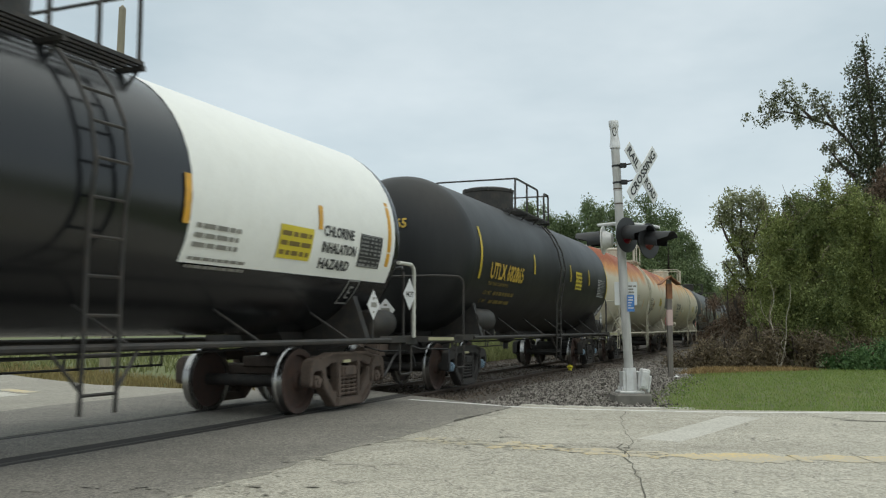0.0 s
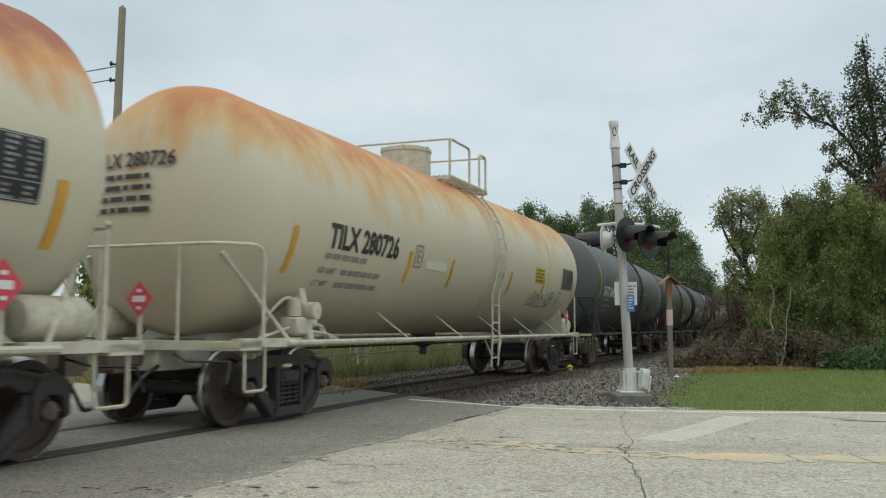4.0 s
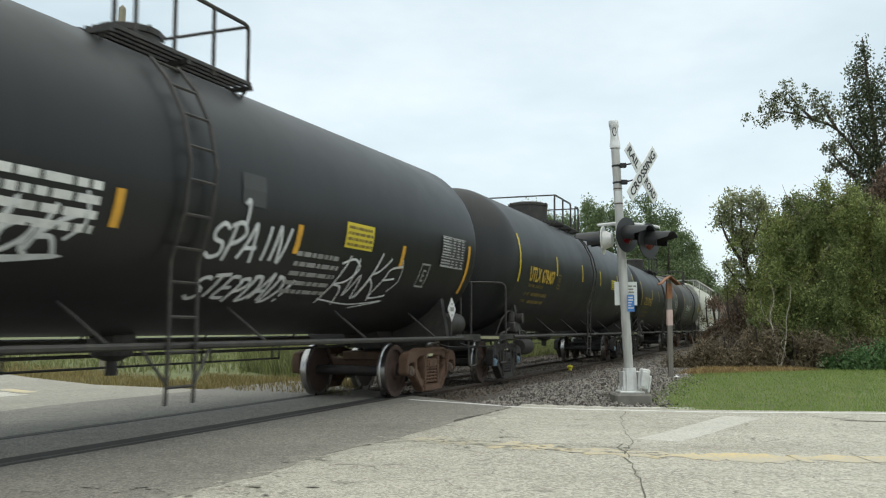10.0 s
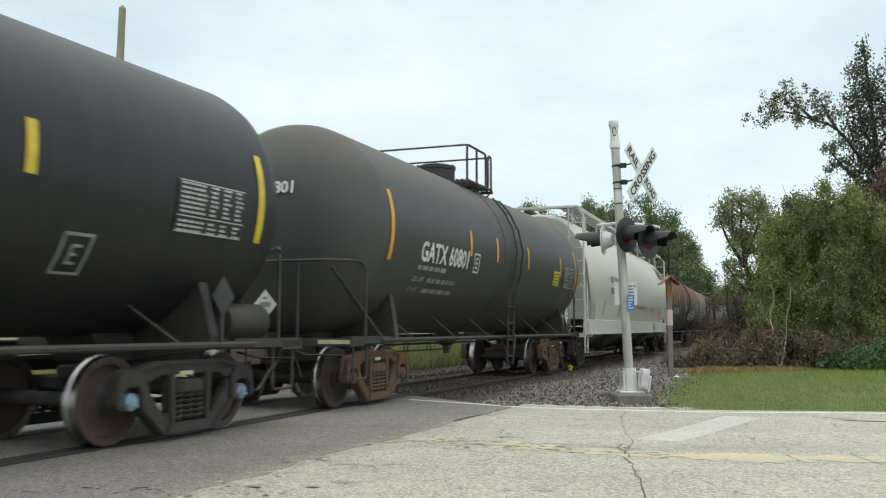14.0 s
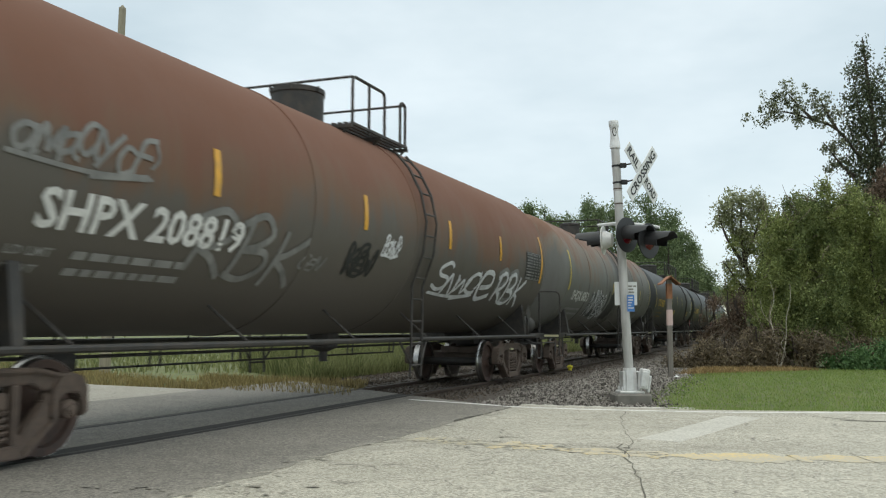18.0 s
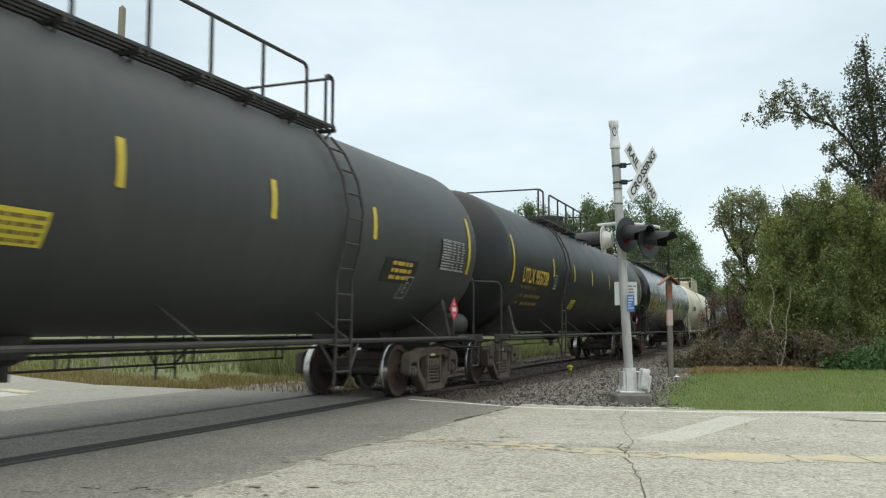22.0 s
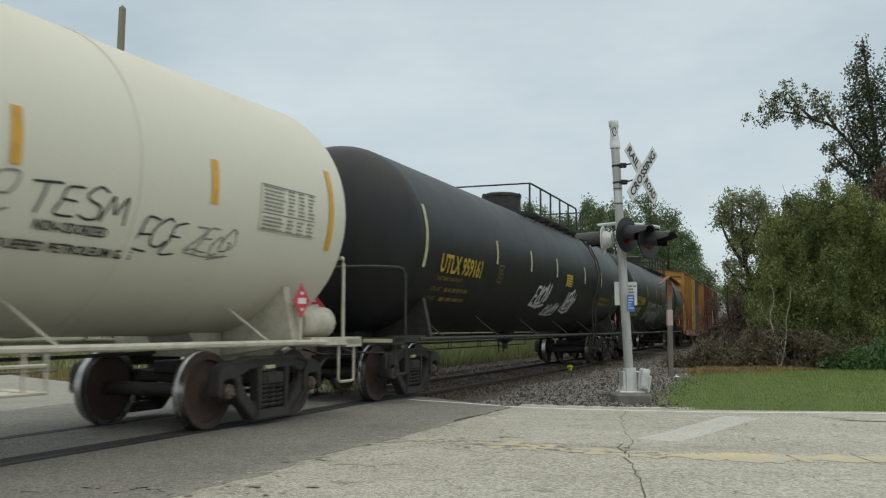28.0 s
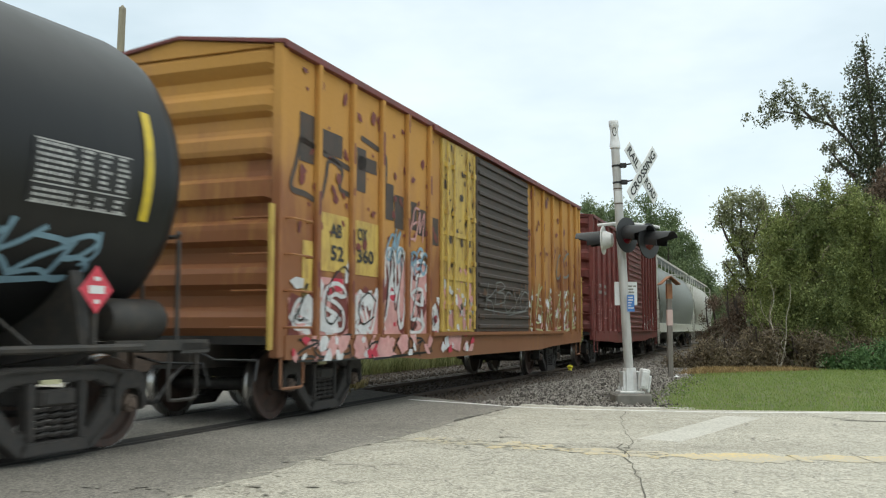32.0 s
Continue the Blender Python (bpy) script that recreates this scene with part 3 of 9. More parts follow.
def ribbon(pts, width, z, jitter=0.0, seed=1):
    """A flat strip on the road along pts."""
    r = random.Random(seed)
    bm = bmesh.new()
    prev = None
    fine = []
    for a, b in zip(pts, pts[1:]):
        n = max(1, int((Vector(b) - Vector(a)).length / 0.18)) if jitter else 1
        fine += [Vector(a).lerp(Vector(b), i / n) for i in range(n)]
    fine.append(Vector(pts[-1]))
    for i, p in enumerate(fine):
        d = (fine[min(i + 1, len(fine) - 1)] - fine[max(i - 1, 0)]).normalized()
        o = Vector((-d.y, d.x))
        j = Vector((r.uniform(-jitter, jitter), r.uniform(-jitter, jitter)))
        w = width / 2 * (1 + (r.uniform(-0.6, 0.6) if jitter else 0))
        row = [bm.verts.new((*(p + j + o * w), z)), bm.verts.new((*(p + j - o * w), z))]
        if prev:
            bm.faces.new((prev[0], prev[1], row[1], row[0]))
        prev = row
    bmesh.ops.recalc_face_normals(bm, faces=bm.faces)
    for f in bm.faces:
        if f.normal.z < 0:
            f.normal_flip()
    return bm


def curve_pts(pts, n=10):
    """A smooth line through pts."""
    out = []
    q = [pts[0]] + list(pts) + [pts[-1]]
    for a, b, c, d in zip(q, q[1:], q[2:], q[3:]):
        a, b, c, d = map(Vector, (a, b, c, d))
        for i in range(n):
            t = i / n
            out.append(0.5 * (2 * b + (c - a) * t + (2 * a - 5 * b + 4 * c - d) * t * t + (3 * b - a - 3 * c + d) * t ** 3))
    return out + [Vector(pts[-1])]


part("edge_line", ribbon(curve_pts([(-0.53, 14.55), (0.2, 13.98), (0.84, 13.45)]), 0.11, 0.010), LINE_W, road, "white painted edge line, worn")
part("edge_line", ribbon(curve_pts([(0.84, 13.45), (1.6, 13.1), (2.43, 12.85), (4.0, 12.53), (5.9, 12.42), (12, 11.8), (38, 9.1)]), 0.10, 0.003), LINE_W, road, "white painted edge line, worn")
part("centre_line", ribbon(curve_pts([(-8.2, 16.9), (-7.2, 16.0)]), 0.3, 0.006), LINE_Y, road, "worn double yellow centre line")
part("centre_line", ribbon(curve_pts([(-0.3, 9.55), (0.10, 9.28), (0.72, 8.95)]), 0.36, 0.0025, 0.05, 4), LINE_YW, road, "badly worn yellow centre line")
part("centre_line", ribbon(curve_pts([(0.55, 9.06), (1.3, 8.62), (2.16, 8.28), (3.0, 8.14), (3.93, 8.07), (9, 7.6), (38, 5.0)]), 0.42, 0.003, 0.03, 5), LINE_Y, road, "worn yellow centre line")
for k, (pts, wd) in enumerate([
        ([(2.5, 12.6), (2.43, 12.3), (2.23, 11.4), (2.1, 10.5), (1.96, 9.6), (1.84, 8.95), (1.73, 8.5), (1.63, 8.15)], 0.008),
        ([(1.63, 8.15), (1.58, 7.6), (1.49, 7.04), (1.43, 6.6), (1.37, 6.1), (1.30, 5.5)], 0.009),
        ([(0.75, 9.25), (1.1, 9.12), (1.4, 8.95), (1.7, 8.78), (1.84, 8.72)], 0.014), ([(1.5, 8.45), (1.6, 8.5), (1.75, 8.45), (2.0, 8.5)], 0.022),
        ([(1.65, 8.35), (1.7, 8.8), (1.78, 9.1)], 0.016), ([(0.6, 9.7), (0.8, 9.6), (0.95, 9.62)], 0.018), ([(0.2, 9.1), (0.5, 9.0), (0.75, 8.92)], 0.014),
        ([(5.0, 11.5), (6.0, 11.1), (7.2, 10.9), (8.5, 10.8)], 0.05), ([(4.85, 11.95), (5.1, 11.7), (5.2, 11.55)], 0.025),
        ([(0.0, 8.75), (0.25, 8.6), (0.4, 8.3), (0.65, 8.2)], 0.012), ([(3.75, 8.6), (3.72, 8.0), (3.76, 7.6)], 0.008)]):
    part("pavement_crack", ribbon(pts, wd, 0.0048, 0.03, 20 + k), CRACK, road, "dark crack in the pavement")
part("pavement_patch", ribbon([(2.21, 9.4), (2.6, 9.95), (2.97, 10.5), (3.4, 11.15), (3.91, 11.9)], 0.46, 0.002, 0.0, 9), PATCH, road, "pale repaired patch")
part("broken_lip", ribbon(curve_pts([(1.2, 14.05), (2.0, 13.75), (2.9, 13.55), (3.75, 13.45)]), 0.2, -0.025, 0.05, 15), PATCH, road, "pale crumbled strip along the pavement")
part("pavement_patch", ribbon([(-10.3, 17.0), (-7.2, 15.1)], 0.9, 0.004, 0.05, 12), PATCH, road, "pale repaired patch")


def crumbs(count, place, r0, r1, z, seed):
    """Flat uneven scraps lying on the road."""
    r = random.Random(seed)
    bm = bmesh.new()
    for i in range(count):
        x, y = place(r)
        rad = r.uniform(r0, r1) * r.uniform(0.4, 1.0)
        k = r.randrange(6, 10)
        el, rot = r.uniform(0.8, 2.4), r.uniform(-0.6, 0.6)
        top = []
        for q in range(k):
            a = q * 2 * math.pi / k
            d = rad * r.uniform(0.5, 1.3)
            u, v = d * el * math.cos(a), d * math.sin(a)
            top.append(bm.verts.new((x + u * math.cos(rot) - v * math.sin(rot), y + u * math.sin(rot) + v * math.cos(rot), z + i * 0.00001)))
        bm.faces.new(top)
    return bm


def seam_place(r):
    n = 3.0 + r.gauss(0, 0.16)
    return on_track(r.uniform(-14, 3.2), n)[:2]


def corner_place(r):
    return -2.35 + r.gauss(0, 0.9) + 0.5, 6.55 + r.gauss(0, 0.12)


def line_place(r):
    t = r.uniform(0, 1)
    return -0.2 + 2.3 * t + r.gauss(0, 0.1), 9.45 - 1.1 * t + r.gauss(0, 0.18)


for cnt, pl, r0, r1, z, mt, lab, sd in ((140, seam_place, 0.01, 0.045, 0.0062, OLDROAD, "pale crumbs of pavement along the asphalt seam", 61), (120, seam_place, 0.01, 0.035, 0.0085, ASPHALT, "dark crumbs of asphalt along the seam", 62),
                            (30, corner_place, 0.01, 0.05, 0.0105, ASPHALT, "dark tar scraps on the pavement", 63), (60, line_place, 0.008, 0.026, 0.0068, CRACK, "dark chipped spots beside the yellow line", 64), (90, line_place, 0.01, 0.05, 0.0055, OLDROAD, "chipped bare spots in the yellow line", 65)):
    tagged(part("pavement_crumbs", crumbs(cnt, pl, r0, r1, z, sd), mt, road, lab), kind="stuff")

track = thing("railway_track", "single railway track on ties and dark ballast", "railway track", kind="structure")


def rail_mesh(n):
    bm = bmesh.new()
    prof = [(-0.036, 0.0), (0.036, 0.0), (0.036, -0.035), (0.010, -0.05), (0.010, -0.13), (0.065, -0.145), (0.065, -0.16), (-0.065, -0.16), (-0.065, -0.145), (-0.010, -0.13), (-0.010, -0.05), (-0.036, -0.035)]
    prev = None
    for s in list(np.arange(-70, 40, 1.5)) + [45, 60, 90, 140, 220, 330, 470]:
        row = []
        for u, z in prof:
            x, y, _ = on_track(s, n + u)
            row.append(bm.verts.new((x, y, z)))
        if prev:
            for i in range(len(prof)):
                bm.faces.new((prev[i], prev[(i + 1) % len(prof)], row[(i + 1) % len(prof)], row[i]))
        prev = row
    bmesh.ops.recalc_face_normals(bm, faces=bm.faces)
    return bm


for n in (GAUGE, -GAUGE):
    r_ob = part("rail", rail_mesh(n), RAIL, track)
    bm = bmesh.new()
    prev = None
    for s in list(np.arange(-70, 40, 1.5)) + [45, 60, 90, 140, 220, 330, 470]:
        row = [bm.verts.new((*on_track(s, n + u)[:2], 0.004)) for u in (-0.03, 0.03)]
        if prev:
            bm.faces.new((prev[0], prev[1], row[1], row[0]))
        prev = row
    bmesh.ops.recalc_face_normals(bm, faces=bm.faces)
    part("running_band", bm, RAILTOP, r_ob, "polished running band of the rail")

bm = bmesh.new()
box(bm, -0.11, 0.11, -1.27, 1.27, -0.20, -0.075, 0.012)
tie_me = mesh_of(bm, "tie")
for k in range(150):
    s = 4.2 + k * 0.52
    if s < 5.2 + 0.6:
        continue
    x, y, th = on_track(s)
    t_ob = part("tie", tie_me, TIE, track)
    t_ob.matrix_basis = pose(x, y, rng.uniform(-0.008, 0.008), 0, 0, 90 - math.degrees(th) + rng.uniform(-1, 1))

# the ballast bed, one sheet beyond each side of the road
for s0, s1 in ((4.3, 470.0), (-150.0, -15.0)):
    bm = bmesh.new()
    prev = None
    for s in sorted({*np.arange(max(s0, -30), min(s1, 60), 2.0), s0, s1, *[v for v in (80, 120, 200, 320) if s0 < v < s1]}):
        row = []
        for n, z in ((-3.3, -0.045), (-2.0, -0.03), (-1.4, -0.075), (1.4, -0.075), (2.4, -0.045), (3.5, -0.10)):
            ss = s if s > s0 + 0.5 or s0 < 0 else cross_end(n) - 0.05
            row.append(bm.verts.new((*on_track(ss, n)[:2], z)))
        if prev:
            for i in range(5):
                bm.faces.new((prev[i], prev[i + 1], row[i + 1], row[i]))
        prev = row
    bmesh.ops.recalc_face_normals(bm, faces=bm.faces)
    for f in bm.faces:
        if f.normal.z < 0:
            f.normal_flip()
    part("ballast_bed", bm, BALLAST, track)


def scatter_stones(count, place, size, seed):
    r = np.random.default_rng(seed)
    octa = np.array([(1, 0, 0), (0, 1, 0), (-1, 0, 0), (0, -1, 0), (0, 0, 1), (0, 0, -1)], float)
    of = [(0, 1, 4), (1, 2, 4), (2, 3, 4), (3, 0, 4), (1, 0, 5), (2, 1, 5), (3, 2, 5), (0, 3, 5)]
    verts, faces = [], []
    for i in range(count):
        x, y, z = place(r)
        sc = size * r.uniform(0.5, 1.3, 3) * r.uniform(0.7, 1.2, (6, 1))
        a = r.uniform(0, 6.28)
        c, s = math.cos(a), math.sin(a)
        p = octa * sc
        p = np.stack([p[:, 0] * c - p[:, 1] * s + x, p[:, 0] * s + p[:, 1] * c + y, p[:, 2] * 0.8 + z], 1)
        b = len(verts)
        verts += p.tolist()
        faces += [(q[0] + b, q[1] + b, q[2] + b) for q in of]
    return raw_mesh("stones", verts, faces)


def shoulder_place(r):
    f = r.uniform(0, 1) ** 1.6
    n = r.uniform(1.9 + 0.3 * math.sin(f * 30), 4.3 + 0.9 * (1 - f) ** 4 + r.normal(0, 0.25))
    s = cross_end(n) - 0.4 + f * 34
    x, y, _ = on_track(s, n)
    return x, y, max(-0.045 - 0.025 * abs(n - 2.4), ground_height(x, y) if n > 3.3 else -1)


def inner_place(r):
    n = r.uniform(-3.3, 2.1)
    s = cross_end(n) - 0.1 + r.uniform(0, 1) ** 1.5 * 30
    x, y, _ = on_track(s, n)
    return x, y, -0.075 if n > -1.4 else -0.035


st = part("ballast_stones", scatter_stones(17000, shoulder_place, 0.036, 3), STONE)
tagged(st, "grey crushed stone ballast beside the track", "gravel", kind="stuff")
st = part("ballast_stones", scatter_stones(13000, inner_place, 0.034, 4), DARKSTONE)
tagged(st, "dark crushed stone ballast between the ties", "gravel", kind="stuff")


# ---- grass and weeds ----
def blades(count, place, h, w, lean, seed, name):
    r = np.random.default_rng(seed)
    verts, faces = [], []
    for i in range(count):
        x, y, z, k = place(r)
        hh = h * k * r.uniform(0.55, 1.25)
        a, la = r.uniform(0, 6.28), r.uniform(0, 6.28)
        lx, ly = lean * hh * r.uniform(0.1, 1) * math.cos(la), lean * hh * r.uniform(0.1, 1) * math.sin(la)
        cx, cy = math.cos(a) * w / 2, math.sin(a) * w / 2
        b = len(verts)
        verts += [(x - cx, y - cy, z), (x + cx, y + cy, z), (x + lx * 0.35 + cx * 0.8, y + ly * 0.35 + cy * 0.8, z + hh * 0.55), (x + lx * 0.35 - cx * 0.8, y + ly * 0.35 - cy * 0.8, z + hh * 0.55), (x + lx, y + ly, z + hh)]
        faces += [(b, b + 1, b + 2, b + 3), (b + 3, b + 2, b + 4)]
    return raw_mesh(name, verts, faces)


def lawn(r):
    f = r.uniform(0, 1)
    y = 12.6 + f ** 1.3 * 15.4
    x = 3.35 + (y - 13.2) * 0.2 + max(0.0, y - 20.5) * 0.3 + 0.14 * math.sin(y * 3.1) + r.normal(0, 0.16) + r.uniform(0, 1) * (14 - max(0, y - 15.2) * 0.2)
    y -= 0.09 * (x - 4) * (1 - f)
    return x, y, ground_height(x, y), 1.0


def lawn_edge(r):
    x = r.uniform(3.3, 17)
    y = 12.85 - 0.1 * (x - 4) + r.uniform(-0.05, 0.35)
    return x, y, -0.09, 1.0


def dry_edge(r):
    f = r.uniform(0, 1)
    x = 6.3 + 4.4 * f + r.normal(0, 0.25)
    y = 24.3 + 2.2 * f + r.uniform(0, 1) ** 1.5 * 2.6
    return x, y, ground_height(x, y), 1.0


def far_weeds(r):
    n = -3.0 - r.uniform(0, 1) ** 1.3 * 5
    s = 8.2 + r.uniform(0, 1) ** 1.2 * 42 + (-n - 3) * 0.9
    x, y, _ = on_track(s, n)
    return x, y, -0.1, 0.45 + 0.18 * min(4, -n - 3) + 0.25 * math.sin(s * 1.3) ** 2


def far_verge(r):
    i = r.integers(0, 7)
    a, b = FAR_EDGE[i], FAR_EDGE[i + 1]
    f = r.uniform(0, 1)
    o = r.uniform(0.0, 2.3)
    x, y = a[0] + (b[0] - a[0]) * f + o * 0.55, a[1] + (b[1] - a[1]) * f + o * 0.8
    if x > -1.6:
        x = -1.6 - r.uniform(0, 4)
        y = 18.2 + (-1.6 - x) * 0.6 + o * 0.5
    return x, y, -0.1, 1.0


def far_field(r):
    return r.uniform(-45, -4), r.uniform(24, 60), -0.1, 1.0


for nm, me, mt, lab, cat in [
        ("lawn_grass", blades(90000, lawn, 0.052, 0.009, 0.9, 11, "grass"), GRASS, "mown green grass beside the road", "grass"),
        ("lawn_grass", blades(6500, lawn_edge, 0.11, 0.013, 0.7, 12, "grass"), GRASS, "uncut green grass along the pavement", "grass"),
        ("dry_grass", blades(6000, dry_edge, 0.11, 0.018, 0.7, 13, "grass"), DIRTGRASS, "dry brown grass below the bushes", "grass"),
        ("weeds", blades(26000, far_weeds, 0.85, 0.024, 0.8, 14, "grass"), WEED, "tall green and yellow weeds beyond the track", "weeds"),
        ("verge_grass", blades(9000, far_verge, 0.2, 0.02, 0.6, 15, "grass"), DRYGRASS, "dry straw-coloured grass along the road", "grass"),
        ("field_grass", blades(20000, far_field, 0.3, 0.04, 0.9, 16, "grass"), WEED, "green field grass behind the track", "grass")]:
    tagged(part(nm, me, mt), lab, cat, kind="stuff")


# ---- trees and bushes ----
def leaf_cloud(blobs, count, size, seed, shell=0.55, spread=2.4):
    """Leaves in hanging sprays over uneven lumps: (x, y, z, rx, ry, rz) each."""
    r = np.random.default_rng(seed)
    per = 13
    many = max(1, count // per)
    count = many * per
    wts = np.array([b[3] * b[4] + b[4] * b[5] + b[3] * b[5] for b in blobs], float)
    B = np.array(blobs, float)[r.choice(len(blobs), many, p=wts / wts.sum())]
    d = r.normal(size=(many, 3))
    d /= np.linalg.norm(d, axis=1)[:, None]
    rad = (shell + (1 - shell) * r.uniform(0, 1, many) ** 0.7) * (1 + 0.16 * np.sin(d[:, 0] * 7 + B[:, 0] * 3) * np.cos(d[:, 2] * 8 + B[:, 1]))
    c = B[:, :3] + d * B[:, 3:6] * rad[:, None]
    c = np.repeat(c, per, 0) + r.normal(size=(count, 3)) * size * spread * np.array((0.8, 0.8, 1.15))
    u = r.normal(size=(count, 3)) + np.array((0, 0, -0.9))
    u /= np.linalg.norm(u, axis=1)[:, None]
    v = np.cross(u, r.normal(size=(count, 3)))
    v /= np.linalg.norm(v, axis=1)[:, None]
    sz = size * r.uniform(0.5, 1.35, count)[:, None]
    a, b, e, f = c - u * sz, c + v * sz * 0.55, c + u * sz, c - v * sz * 0.55
    verts = np.stack([a, b, e, f], 1).reshape(-1, 3)
    idx = np.arange(count * 4).reshape(-1, 4)
    return raw_mesh("leaves", verts.tolist(), idx.tolist())


def tree(name, label, base, trunk, limbs, blobs, count, size, leaf, seed, category="tree", shell=0.5, twigs=0, spread=2.4, top=0.06, extra_crown=None):
    x, y = base
    t = thing(name, label, category, at=pose(x, y, ground_height(x, y) - 0.05))
    bm = bmesh.new()
    tube(bm, trunk, limbs[0] if isinstance(limbs[0], float) else 0.2, 9, top)
    part("trunk", bm, BARK, t, smooth=True)
    r = random.Random(seed)
    for pts in limbs[1:]:
        bm = bmesh.new()
        tube(bm, curve_pts(pts, 4), 0.07, 6, 0.015)
        part("limb", bm, BARK, t, smooth=True)
    if twigs:
        bm = bmesh.new()
        for i in range(twigs):
            bx = r.choice(blobs)
            p = Vector((bx[0] + r.uniform(-1, 1) * bx[3], bx[1] + r.uniform(-1, 1) * bx[4], bx[2] + r.uniform(-0.9, 0.8) * bx[5]))
            q = p + Vector((r.uniform(-0.6, 0.6), r.uniform(-0.4, 0.4), r.uniform(-0.5, 0.7)))
            tube(bm, [p, (p + q) / 2 + Vector((r.uniform(-0.1, 0.1), 0, r.uniform(-0.1, 0.1))), q], 0.014, 4, 0.005, caps=False)
        tagged(part("twig_tangle", bm, TWIG, t, "bare brown twigs"), kind="stuff")
    part("crown", leaf_cloud(blobs, count, size, seed, shell, spread), leaf, t)
    if extra_crown:
        nm, bl2, cnt2, size2, mt2, lab2, spread2 = extra_crown
        part(nm, leaf_cloud(bl2, cnt2, size2, seed + 1, 0.1, spread2), mt2, t, lab2)
    return t


def lumps(r, n, cx, cz, wx, wz, wy, r0, r1):
    out = []
    for i in range(n):
        a = r.uniform(0, 6.28)
        k = math.sqrt(r.uniform(0, 1))
        s = r.uniform(r0, r1)
        out.append((cx + math.cos(a) * wx * k, r.uniform(-wy, wy), cz + math.sin(a) * wz * k, s, s * 0.9, s * r.uniform(0.7, 1.0)))
    return out


def hedge_row():
    # big bushes along the right-of-way, each its own thing
    spec = [  # x, y, height, half width, leaf material, count
        (10.95, 29.6, 5.1, 0.72, LEAF_B, 13000, "green vine-covered bush beside the track"),
        (11.9, 29.3, 5.6, 0.95, LEAF_A, 15000, "broad green leafy bush behind the grass"),
        (13.1, 29.5, 6.0, 1.1, LEAF_B, 17000, "tall green bush behind the grass"),
        (14.5, 29.0, 5.4, 1.2, LEAF_B, 15000, "green bush with dark hollows"),
        (16.0, 29.5, 5.7, 1.4, LEAF_A, 10000, "dark green bush behind the grass"),
        (18.5, 30.0, 5.9, 1.8, LEAF_B, 6000, "green bush behind the grass"),
        (22.0, 30.0, 6.0, 2.2, LEAF_A, 5000, "green bush behind the grass"),
    ]
    for k, (x, y, h, w, mt, cnt, lab) in enumerate(spec):
        r = random.Random(100 + k)
        bl = []
        for i in range(30):
            f = (i + 0.5) / 30
            z = h * (0.12 + 0.80 * f)
            wide = w * (1.0 - 0.55 * max(0.0, f - 0.55) / 0.45)
            s = r.uniform(0.26, 0.52) * (1.15 - 0.45 * f)
            bl.append((r.uniform(-wide, wide), r.uniform(-1.05, 0.5), z, s * 1.15, s, s * r.uniform(1.0, 1.5)))
        for i in range(16):
            s = r.uniform(0.10, 0.22)
            bl.append((r.uniform(-w * 0.8, w * 0.8), r.uniform(-0.7, 0.5), h * r.uniform(0.86, 0.98), s, s, s * 1.5))
        bl += [(0, 0.35, h * 0.45, w * 0.95, 0.6, h * 0.42)]
        tree("bush", lab, (x, y), [(0, 0, 0), (0.1, 0, h * 0.3), (0.0, 0.1, h * 0.6)], [0.12, [(0, 0, h * 0.2), (-w * 0.5, 0, h * 0.5), (-w * 0.7, -0.2, h * 0.8)], [(0, 0, h * 0.25), (w * 0.4, -0.3, h * 0.5), (w * 0.6, -0.3, h * 0.75)]],
             bl, int(cnt * 3.6), 0.040, mt, 200 + k, "bush", 0.45, twigs=90)
    # a small tree leaning out over the track
    r = random.Random(5)
    tree("small_tree", "small open tree with sparse dark leaves", (10.9, 31.0), [(0, 0, 0), (-0.2, 0, 2.0), (-0.5, 0, 3.6), (-0.6, 0, 4.8)],
         [0.10, [(-0.2, 0, 2.2), (-0.8, -0.1, 2.9), (-1.25, 0, 3.6)], [(-0.5, 0, 3.4), (-1.1, 0, 4.4), (-1.35, 0, 5.2)], [(-0.5, 0, 3.6), (-0.1, 0, 4.6), (0.2, 0, 5.6)], [(-0.5, 0, 3.9), (-0.6, 0, 4.9), (-0.55, 0, 5.9)]],
         [(-1.15, 0, 5.35, 0.42, 0.5, 0.38), (-1.35, 0.1, 4.95, 0.35, 0.4, 0.3), (-0.75, 0, 5.75, 0.42, 0.5, 0.36), (-0.2, 0, 5.7, 0.42, 0.5, 0.36), (0.25, 0, 5.45, 0.45, 0.5, 0.4), (-0.85, 0, 5.0, 0.35, 0.4, 0.35), (-0.3, 0, 5.1, 0.4, 0.4, 0.35), (-0.75, 0, 4.5, 0.25, 0.4, 0.3), (-0.35, 0, 4.2, 0.3, 0.4, 0.5), (-1.0, 0, 3.5, 0.2, 0.3, 0.25), (-0.5, 0, 3.2, 0.35, 0.4, 0.5)],
         6000, 0.05, LEAF_O, 31, "tree", 0.15, spread=2.0,
         extra_crown=("lower_leaves", [(r.uniform(-1.0, 0.6), r.uniform(-0.5, 0.5), r.uniform(2.6, 5.1), 0.28, 0.28, 0.36) for k in range(26)], 9000, 0.042, LEAF_B, "green leaves on the lower boughs", 2.4))
